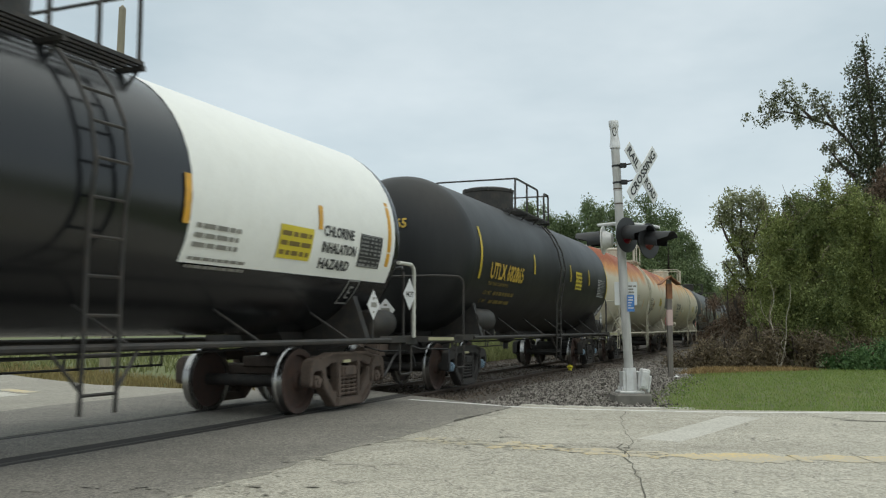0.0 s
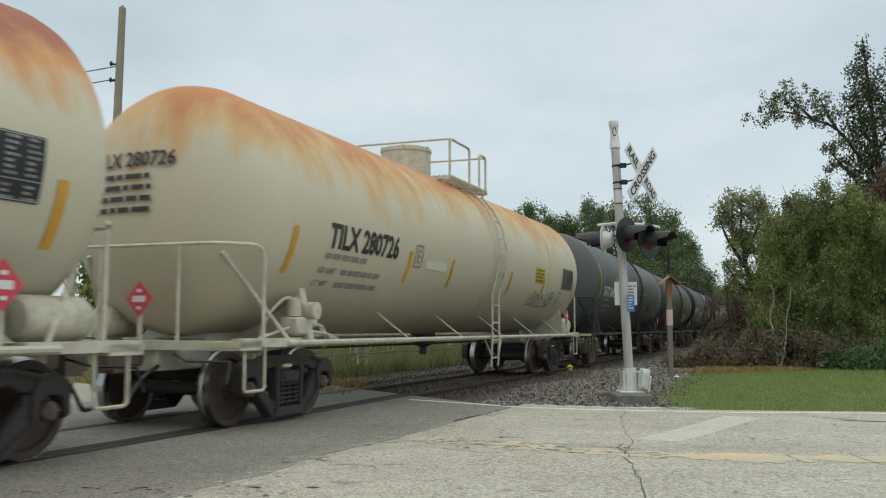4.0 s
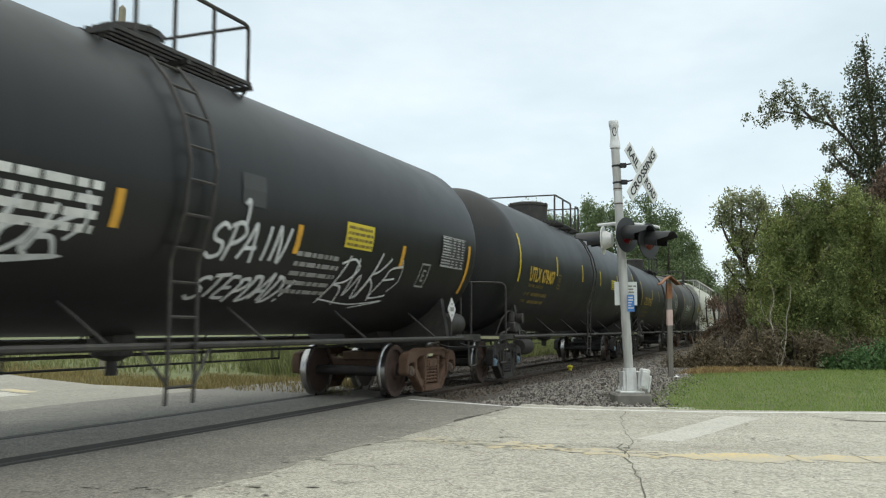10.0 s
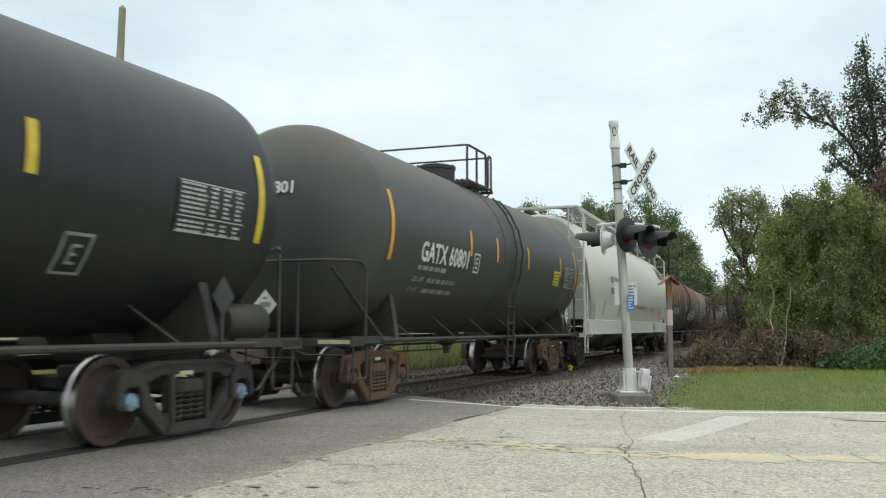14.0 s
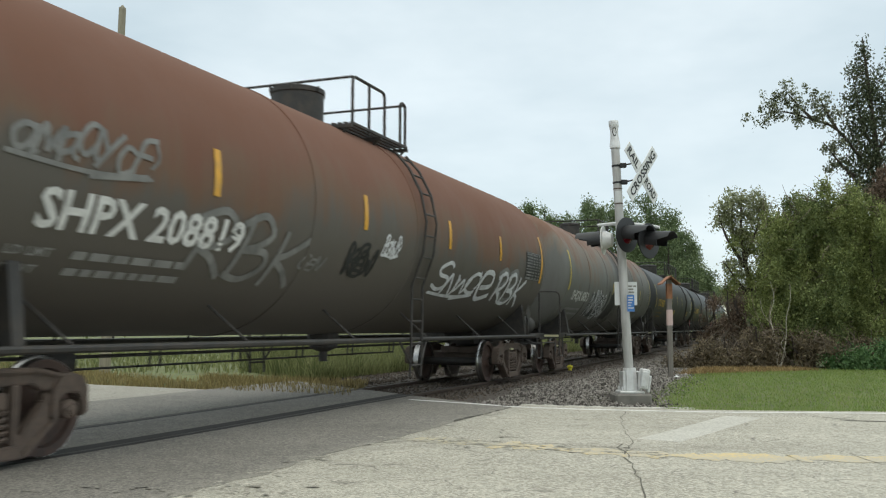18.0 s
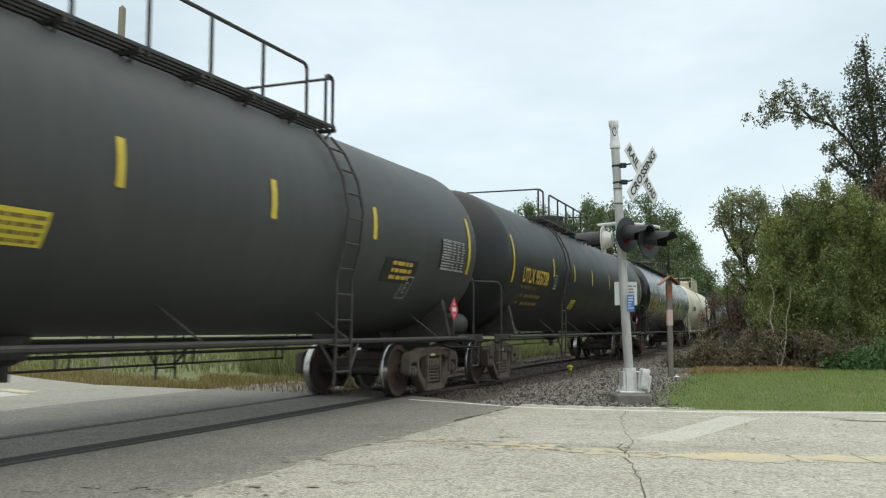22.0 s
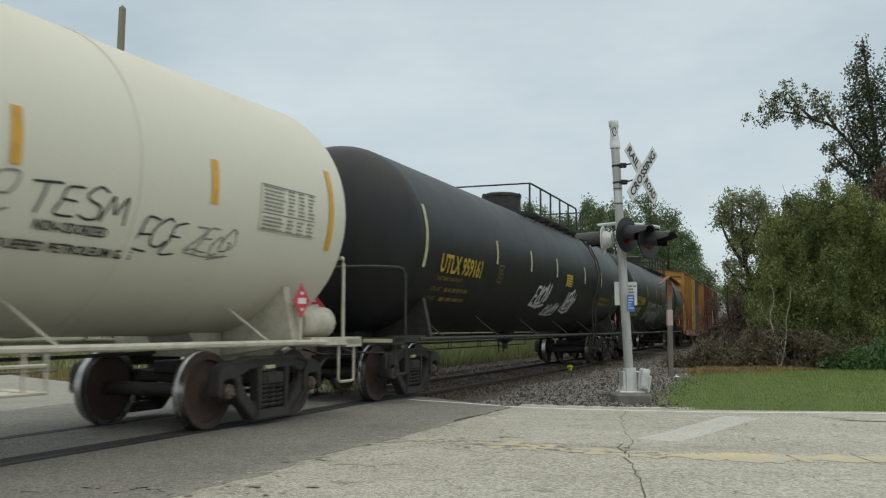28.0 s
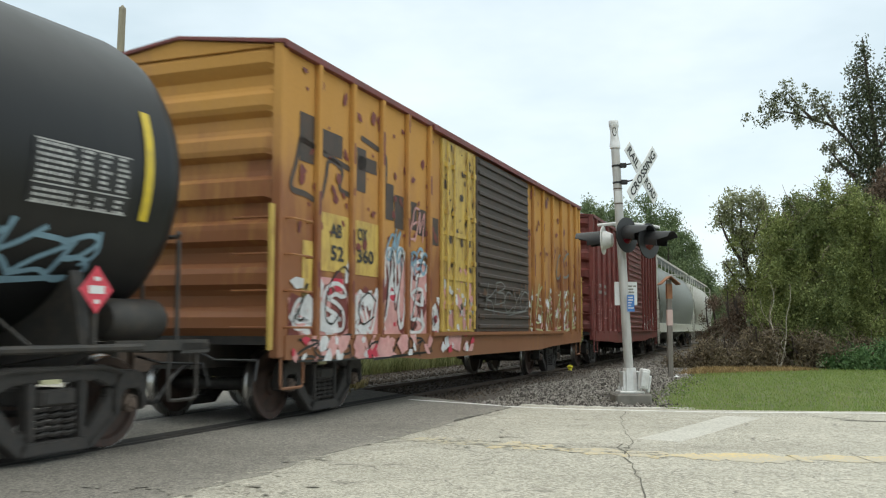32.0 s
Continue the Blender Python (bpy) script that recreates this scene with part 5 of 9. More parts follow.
    # crossbuck, turned towards the road
    turn = Matrix.Translation((0.235, -0.08, 3.80)) @ Matrix.Rotation(radians(46), 4, "Z") @ Matrix.Rotation(radians(-2), 4, "Y")
    for k, ang in enumerate((-45, 45)):
        d = Vector((math.cos(radians(ang)), 0, math.sin(radians(ang))))
        m = turn @ Matrix(((d.x, 0, -d.z, 0), (0, 1, 0, -0.02 * k), (d.z, 0, d.x, 0), (0, 0, 0, 1)))
        bm = bmesh.new()
        box(bm, -0.61, 0.61, -0.006, 0.006, -0.115, 0.115)
        bmesh.ops.transform(bm, matrix=m, verts=bm.verts)
        blade = part("crossbuck_blade", bm, SIGN_W, base, "white crossbuck blade with black letters")
        for w_, a0, a1 in (("CROSSING", -0.55, 0.55),) if k else (("RAIL", -0.56, -0.15), ("ROAD", 0.15, 0.56)):
            bm = bmesh.new()
            flat_text(bm, w_, a0, a1 - a0, -0.075, 0.15, lambda u, v: m @ Vector((u, -0.011, v)))
            part("lettering", bm, SIGN_K, blade, "black letters")
    # cross arm and light heads
    bm = bmesh.new()
    tube(bm, [(-0.50, 0.10, 2.92), (-0.13, 0, 2.95), (0.30, -0.10, 2.90), (0.50, -0.2, 2.85)], 0.03, 8)
    part("cross_arm", bm, GALV, base, smooth=True)

    def head(px, py, pz, face, lab):
        """A light head whose lens looks towards face (degrees in plan)."""
        hd = new("light_head")
        hd.parent = base
        hd.matrix_basis = pose(px, py, pz, 0, 0, face)
        tagged(hd, lab)
        # local +x is the way the lens looks
        b2 = bmesh.new()
        lathe(b2, [(-0.16, 0.05), (-0.15, 0.11), (-0.03, 0.16), (0.0, 0.165)], "x", 20)
        part("housing", b2, HOOD if face > -90 and face < 60 else GALV, hd, smooth=True)
        b2 = bmesh.new()
        rd = 0.30 if face < 60 else 0.25
        lathe(b2, [(0.0, rd), (0.012, rd), (0.014, rd - 0.01), (0.014, 0.10)], "x", 28)
        part("backing_disc", b2, HOOD if face < 60 else GALV, hd, "round black backing disc" if face < 60 else "round silver backing disc")
        b2 = bmesh.new()
        lathe(b2, [(0.016, 0.150), (0.035, 0.12), (0.045, 0.06), (0.048, 0.004)], "x", 20)
        part("lens", b2, LENS, hd, "dark red lens", smooth=True)
        b2 = bmesh.new()
        prev = None
        for i in range(15):
            a = radians(-25 + 230 * i / 14)
            c, s = math.cos(a), math.sin(a)
            ln = 0.47 if 2 < i < 12 else 0.26
            row = [b2.verts.new(p) for p in ((0.015, c * 0.165, s * 0.165), (ln, c * 0.165 , s * 0.165 - 0.03), (ln, c * 0.155, s * 0.155 - 0.03), (0.015, c * 0.155, s * 0.155))]
            if prev:
                for q in range(4):
                    b2.faces.new((prev[q], prev[(q + 1) % 4], row[(q + 1) % 4], row[q]))
            prev = row
        bmesh.ops.recalc_face_normals(b2, faces=b2.faces)
        part("hood", b2, HOOD, hd, "long black hood", smooth=True)
        return hd

    head(-0.065, -0.22, 2.72, -47, "black flashing light head with a red lens facing the road")
    head(0.28, -0.32, 2.61, -47, "black flashing light head with a red lens facing the road")
    head(-0.40, 0.08, 2.66, 158, "light head facing away down the road, silver back")
    # plates on the mast
    bm = bmesh.new()
    box(bm, -0.235, 0.15, 0.035, 0.045, 1.54, 1.94)
    plate = part("notice_plate", bm, SIGN_W, base, "white notice plate with small dark writing")
    bm = bmesh.new()
    bars(bm, [(-0.03, 0.135, 1.85 - 0.052 * i, 0.03) for i in range(5)], lambda u, v: (u, 0.033, v), 5)
    tagged(part("small_print", bm, LET_K2, plate, "unreadable dark writing"), kind="stuff")
    bm = bmesh.new()
    box(bm, -0.05, 0.07, -0.11, -0.102, 1.43, 1.71)
    plate = part("blue_plate", bm, SIGN_B, base, "small blue emergency plate")
    bm = bmesh.new()
    bars(bm, [(-0.035, 0.055, 1.66 - 0.045 * i, 0.02) for i in range(5)], lambda u, v: (u, -0.114, v), 6)
    tagged(part("small_print", bm, LET_W, plate, "unreadable white writing"), kind="stuff")
    return base


crossing_signal()


def marker_post():
    t = thing("marker_post", "weathered wooden post with a little orange gable roof", "marker post", at=pose(5.76, 23.0, -0.1))
    bm = bmesh.new()
    box(bm, -0.06, 0.06, -0.06, 0.06, 0, 2.48, 0.008)
    part("post", bm, POST_WOOD, t)
    bm = bmesh.new()
    box(bm, -0.068, 0.068, -0.068, 0.068, 1.32, 1.72)
    part("painted_band", bm, BAND_PINK, t, "faded pink and white painted band")
    bm = bmesh.new()
    box(bm, -0.069, 0.069, -0.069, 0.069, 2.0, 2.38)
    part("painted_band", bm, ROOF_ORANGE, t, "rusty orange painted band")
    for sgn in (-1, 1):
        bm = bmesh.new()
        prism(bm, [(0, 2.58), (sgn * 0.24, 2.38), (sgn * 0.24, 2.35), (0, 2.55)], -0.22, 0.22)
        bmesh.ops.recalc_face_normals(bm, faces=bm.faces)
        part("roof_board", bm, ROOF_ORANGE, t)
    return t


marker_post()


def utility_pole():
    t = thing("utility_pole", "weathered wooden utility pole beyond the track", "utility pole", at=pose(-8.78, 24.0, -0.1))
    bm = bmesh.new()
    tube(bm, [(-0.15, 0, 0), (-0.07, 0, 5), (0.0, 0, 9.95)], 0.15, 12, 0.095)
    part("pole", bm, POLE_WOOD, t, smooth=True)
    bm = bmesh.new()
    tube(bm, [(0.0, 0, 9.9), (0.0, 0, 10.02)], 0.10, 10, 0.03)
    part("pole_top", bm, POLE_WOOD, t)
    for z in (8.35, 7.9):
        bm = bmesh.new()
        tube(bm, [(0, 0, z), (-0.22, -0.05, z + 0.02)], 0.03, 6)
        lathe(bm, [(-0.06, 0.03), (0.0, 0.05), (0.06, 0.03)], "z", 10, (-0.24, -0.05, z + 0.03))
        part("insulator", bm, HOOD, t)
    w = thing("overhead_cable", "thin dark cable hung from the utility pole", "cable")
    for k, z in enumerate((8.2, 7.85)):
        bm = bmesh.new()
        tube(bm, [(-8.9 - 25 * f, 23.95 + 8 * f, z - 2.4 * f * (1 - f) + 0.5 * f) for f in [i / 12 for i in range(13)]], 0.014, 5)
        part("cable_span", bm, WIRE, w)
    return t


utility_pole()


def small_bits():
    t = thing("yellow_marker", "small yellow painted marker on the ballast", "marker", at=pose(3.66, 26.2, -0.1))
    bm = bmesh.new()
    lathe(bm, [(0, 0.055), (0.10, 0.06), (0.13, 0.09), (0.17, 0.08), (0.19, 0.02)], "z", 9)
    part("marker_cap", bm, YEL_MARK, t)
    r = random.Random(3)
    for k, (x, y) in enumerate([(5.95, 23.2), (5.6, 22.6), (6.3, 23.6)]):
        bm = bmesh.new()
        bmesh.ops.create_icosphere(bm, subdivisions=1, radius=0.07)
        for v in bm.verts:
            v.co *= r.uniform(0.7, 1.2)
        ob = part("pale_stone", bm, SIGN_W if k == 0 else STONE)
        ob.matrix_basis = pose(x, y, ground_height(x, y) + 0.03)
        tagged(ob, "pale loose stone in the grass", "stone")


small_bits()


# ---- the train ----
SHARED = {}


def shared(key, make, smooth=False):
    if key not in SHARED:
        bm = bmesh.new()
        make(bm)
        SHARED[key] = mesh_of(bm, key, smooth)
    return SHARED[key]


def wheel_face(bm, side):
    # plate and hub seen from outside; side -1 is the near wheel
    y = side * GAUGE
    prof = [(y - side * 0.05, 0.06), (y - side * 0.05, 0.30), (y - side * 0.06, 0.395), (y + side * 0.05, 0.428), (y + side * 0.056, 0.42), (y + side * 0.045, 0.355), (y + side * 0.005, 0.335), (y - side * 0.01, 0.22), (y + side * 0.03, 0.14), (y + side * 0.09, 0.125), (y + side * 0.09, 0.05)]
    lathe(bm, prof, "y", 32)


def wheel_rim(bm, side):
    y = side * GAUGE
    prof = [(y + side * 0.048, 0.428), (y + side * 0.05, 0.431), (y - side * 0.03, WHEEL_R), (y - side * 0.045, 0.458), (y - side * 0.075, 0.462), (y - side * 0.08, 0.385)]
    lathe(bm, prof, "y", 40, closed_ends=False)


def cap_shape(bm, side):
    y = side * 1.06
    lathe(bm, [(y - side * 0.1, 0.085), (y, 0.088), (y + side * 0.02, 0.08), (y + side * 0.03, 0.045), (y + side * 0.045, 0.04), (y + side * 0.05, 0.01)], "y", 16)
    for k in range(3):
        a = k * 2.094 + 0.4
        bmesh.ops.create_cube(bm, size=0.03, matrix=Matrix.Translation((math.cos(a) * 0.058, y + side * 0.03, math.sin(a) * 0.058)))


def side_frame(bm, side):
    """A cast side frame: top chord, jaws over the bearings, slanting arms, columns beside the springs."""
    y0, y1 = sorted((side * 0.95, side * 1.05))
    o0, o1 = sorted((side * 0.93, side * 1.085))
    for k in (-1, 1):
        # jaw round the bearing
        prism(bm, [(k * 0.66, 0.60), (k * 0.74, 0.735), (k * 0.90, 0.755), (k * 1.03, 0.715), (k * 1.085, 0.62), (k * 1.085, 0.40), (k * 1.015, 0.36), (k * 0.995, 0.53), (k * 0.94, 0.575), (k * 0.80, 0.575), (k * 0.755, 0.53), (k * 0.74, 0.35), (k * 0.66, 0.37)], o0, o1)
        # slanting arm, with a thicker lip along its lower edge
        prism(bm, [(k * 0.73, 0.56), (k * 0.70, 0.36), (k * 0.40, 0.10), (k * 0.26, 0.10), (k * 0.30, 0.24), (k * 0.36, 0.25), (k * 0.60, 0.52), (k * 0.60, 0.60)], y0, y1)
        prism(bm, [(k * 0.735, 0.41), (k * 0.735, 0.35), (k * 0.41, 0.075), (k * 0.36, 0.075), (k * 0.37, 0.125)], o0, o1)
        # column
        prism(bm, [(k * 0.235, 0.68), (k * 0.235, 0.18), (k * 0.30, 0.18), (k * 0.32, 0.40), (k * 0.335, 0.68)], o0 + 0.01, o1 - 0.01)
        prism(bm, [(k * 0.30, 0.20), (k * 0.30, 0.30), (k * 0.36, 0.26), (k * 0.40, 0.20)], y0, y1)
    prism(bm, [(-0.78, 0.735), (-0.50, 0.80), (0.50, 0.80), (0.78, 0.735), (0.70, 0.60), (0.56, 0.62), (0.46, 0.67), (-0.46, 0.67), (-0.56, 0.62), (-0.70, 0.60)], y0, y1)
    prism(bm, [(-0.80, 0.745), (-0.50, 0.812), (0.50, 0.812), (0.80, 0.745), (0.80, 0.70), (0.50, 0.765), (-0.50, 0.765), (-0.80, 0.70)], o0, o1)
    prism(bm, [(-0.37, 0.075), (0.37, 0.075), (0.33, 0.19), (-0.33, 0.19)], o0 - 0.01, o1 + 0.01)
    bmesh.ops.recalc_face_normals(bm, faces=bm.faces)
    bmesh.ops.bevel(bm, geom=list(bm.edges), offset=0.014, segments=2, affect="EDGES", clamp_overlap=True)


def spring_nest(bm, side):
    y = side * 1.01
    pts = []
    for i in range(51):
        a = i / 50 * 5 * 2 * math.pi
        pts.append((math.cos(a) * 0.058, y + math.sin(a) * 0.058, 0.20 + 0.27 * i / 50))
    tube(bm, pts, 0.019, 5)


def bolster_shape(bm):
    box(bm, -0.20, 0.20, -1.08, 1.08, 0.47, 0.62, 0.02)
    box(bm, -0.26, 0.26, -0.55, 0.55, 0.58, 0.74, 0.02)
    box(bm, -0.16, 0.16, -1.10, -1.07, 0.50, 0.60)


def brake_beam(bm):
    for k in (-1, 1):
        tube(bm, [(k * 0.36, -0.75, 0.36), (k * 0.32, 0, 0.34), (k * 0.36, 0.75, 0.36)], 0.035, 6)
        for y in (-0.74, 0.74):
            box(bm, k * 0.38 - 0.03, k * 0.38 + 0.03, y - 0.05, y + 0.05, 0.24, 0.52)
    tube(bm, [(-0.3, 0.05, 0.36), (-0.05, 0.05, 0.62)], 0.02, 5)


def add_truck(car, x, frame_mat, cap_mat):
    tr = new("truck")
    tr.parent = car
    tr.matrix_basis = pose(x, 0, 0)
    tagged(tr, "two-axle freight truck with cast side frames")
    for sd in (-1, 1):
        part("side_frame", shared("side_frame%d" % sd, lambda b: side_frame(b, sd), True), frame_mat, tr)
        for cx in (-0.155, 0.0, 0.155):
            part("coil_spring", shared("coil_spring%d" % sd, lambda b: spring_nest(b, sd)), frame_mat, tr).matrix_basis = pose(cx, 0, 0)
    part("bolster", shared("bolster", bolster_shape), frame_mat, tr)
    part("brake_beam", shared("brake_beam", brake_beam), CAST_DARK, tr)
    bm_me = shared("truck_tag", lambda b: box(b, -0.20, 0.0, -1.09, -1.065, 0.665, 0.705))
    part("maker_tag", bm_me, FADED, tr, "pale yellow tag on the side frame")
    sets = []
    for dx in (-0.87, 0.87):
        ws = new("wheelset")
        ws.parent = car
        ws.matrix_basis = pose(x + dx, 0, WHEEL_R)
        part("axle", shared("axle", lambda b: lathe(b, [(-1.02, 0.07), (-0.75, 0.085), (0, 0.075), (0.75, 0.085), (1.02, 0.07)], "y", 14), True), CAST_DARK, ws)
        for sd in (-1, 1):
            part("wheel_plate", shared("wheel_plate%d" % sd, lambda b: wheel_face(b, sd), True), WHEEL_FACE, ws)
            part("wheel_rim", shared("wheel_rim%d" % sd, lambda b: wheel_rim(b, sd), True), WHEEL_RIM, ws, "bright worn wheel rim")
            part("bearing_cap", shared("bearing_cap%d" % sd, lambda b: cap_shape(b, sd)), cap_mat, ws)
        sets.append((ws, x + dx))
    return sets


def coupler_shape(bm, k):
    box(bm, min(0, k * 0.55), max(0, k * 0.55), -0.09, 0.09, 0.72, 0.90, 0.02)
    prism(bm, [(k * 0.50, 0.66), (k * 0.72, 0.66), (k * 0.72, 0.96), (k * 0.50, 0.96)], -0.17, 0.10)
    prism(bm, [(k * 0.60, 0.70), (k * 0.80, 0.70), (k * 0.80, 0.92), (k * 0.60, 0.92)], -0.16, -0.06)
    bmesh.ops.recalc_face_normals(bm, faces=bm.faces)


def hose_shape(bm, k):
    tube(bm, rounded([(0, -0.3, 0.72), (k * 0.25, -0.3, 0.62), (k * 0.5, -0.25, 0.30), (k * 0.7, -0.2, 0.34)], 0.2, 5), 0.025, 6)
    tube(bm, [(0, -0.5, 0.85), (k * 0.1, -0.75, 0.78), (k * 0.08, -1.3, 0.78)], 0.014, 5)
    tube(bm, [(k * 0.08, -1.3, 0.78), (k * 0.16, -1.32, 0.55)], 0.014, 5)


def ladder_mesh(bm, pts, half, rung, r=0.016):
    """Two stiles along pts and rungs between them."""
    path = [Vector(p) for p in pts]
    for s in (-1, 1):
        tube(bm, [p + Vector((s * half, 0, 0)) for p in path], r * 1.35, 6)
    total = 0.0
    nxt = rung * 0.5
    for a, b in zip(path, path[1:]):
        ln = (b - a).length
        while nxt < total + ln:
            p = a.lerp(b, (nxt - total) / ln)
            tube(bm, [p + Vector((-half, 0, 0)), p + Vector((half, 0, 0))], r, 5)
            nxt += rung
        total += ln


TRAIN = []   # (car, distance of its centre along the train, truck offset, wheelsets)


def rest_on_rails(car, centre, tc):
    s = centre - travel(0.0)
    return car_pose(s, tc)


def car_pose(s, tc):
    xa, ya, _ = on_track(s - tc)
    xb, yb, _ = on_track(s + tc)
    th = math.atan2(xb - xa, yb - ya)
    return pose((xa + xb) / 2, (ya + yb) / 2, 0, 0, 0, 90 - math.degrees(th))


def valve_gear(car, x, steel, below):
    """Brake valves and their pipes on the near corner of the front platform."""
    bm = bmesh.new()
    box(bm, x - 0.30, x - 0.02, -1.34, -1.08, 1.05, 1.28, 0.03)
    lathe(bm, [(-0.12, 0.03), (-0.11, 0.09), (0.09, 0.09), (0.12, 0.04)], "z", 14, (x - 0.16, -1.2, 1.40))
    lathe(bm, [(-0.16, 0.03), (-0.15, 0.08), (0.13, 0.08), (0.16, 0.03)], "x", 14, (x + 0.16, -1.2, 1.22))
    lathe(bm, [(-0.08, 0.02), (-0.07, 0.11), (0.05, 0.11), (0.08, 0.03)], "y", 14, (x + 0.02, -1.36, 1.36))
    part("brake_valve", bm, steel, car, "brake control valve on the platform", smooth=True)
    for pts in ([(x - 0.3, -1.22, 1.15), (x - 0.62, -1.25, 1.10), (x - 0.95, -1.2, 1.02)], [(x + 0.3, -1.2, 1.2), (x + 0.55, -1.24, 1.16), (x + 0.62, -1.2, 0.9)], [(x - 0.16, -1.2, 1.5), (x - 0.4, -1.22, 1.52), (x - 0.6, -1.1, 1.3), (x - 0.62, -1.0, 1.0)], [(x + 0.1, -1.3, 1.1), (x + 0.4, -1.34, 1.08), (x + 0.8, -1.3, 1.0)]):
        bm = bmesh.new()
        tube(bm, rounded(pts, 0.1), 0.02, 6)
        part("air_pipe", bm, steel, car, smooth=True)
    if below:
        bm = bmesh.new()
        lathe(bm, [(-0.40, 0.06), (-0.38, 0.16), (-0.30, 0.19), (0.28, 0.19), (0.34, 0.12), (0.36, 0.05)], "x", 18, (x + 1.55, -1.0, 0.72))
        box(bm, x + 1.35, x + 1.41, -1.1, -0.9, 0.84, 0.98)
        box(bm, x + 1.68, x + 1.74, -1.1, -0.9, 0.84, 0.98)
        part("brake_reservoir", bm, CAST_DARK, car, "brake reservoir hung below the side bar", smooth=True)


def hazard_sign(car, spot, col, word="", r=0.19):
    """A diamond plate; spot(u, v, out) gives the place of a point on it."""
    bm = bmesh.new()
    rim = [(0, -r * 1.1), (r, 0), (0, r * 1.1), (-r, 0)]
    lo, hi = [bm.verts.new(spot(u, v, -0.006)) for u, v in rim], [bm.verts.new(spot(u, v, 0.0)) for u, v in rim]
    bm.faces.new(lo)
    bm.faces.new(hi[::-1])
    for i in range(4):
        bm.faces.new((lo[i], lo[(i + 1) % 4], hi[(i + 1) % 4], hi[i]))
    bmesh.ops.recalc_face_normals(bm, faces=bm.faces)
    sign = part("placard", bm, col, car, "diamond hazard placard")
    bm = bmesh.new()
    if word:
        flat_text(bm, word, -r * 0.62, r * 1.24, -r * 0.2, r * 0.4, lambda u, v: spot(u, v, 0.004))
        part("placard_word", bm, LET_K, sign, "black word")
    elif col in (PLAC_R, PLAC_W):
        ink = PLAC_W if col == PLAC_R else LET_K2
        for z0, z1, w in ((-0.035, 0.035, 0.09), (0.075, 0.11, 0.035), (-0.12, -0.085, 0.03)):
            sheet(bm, -w, w, z0, z1, lambda u, v: spot(u, v, 0.004), 1, 1)
        part("placard_print", bm, ink, sign, "unreadable print and panel")


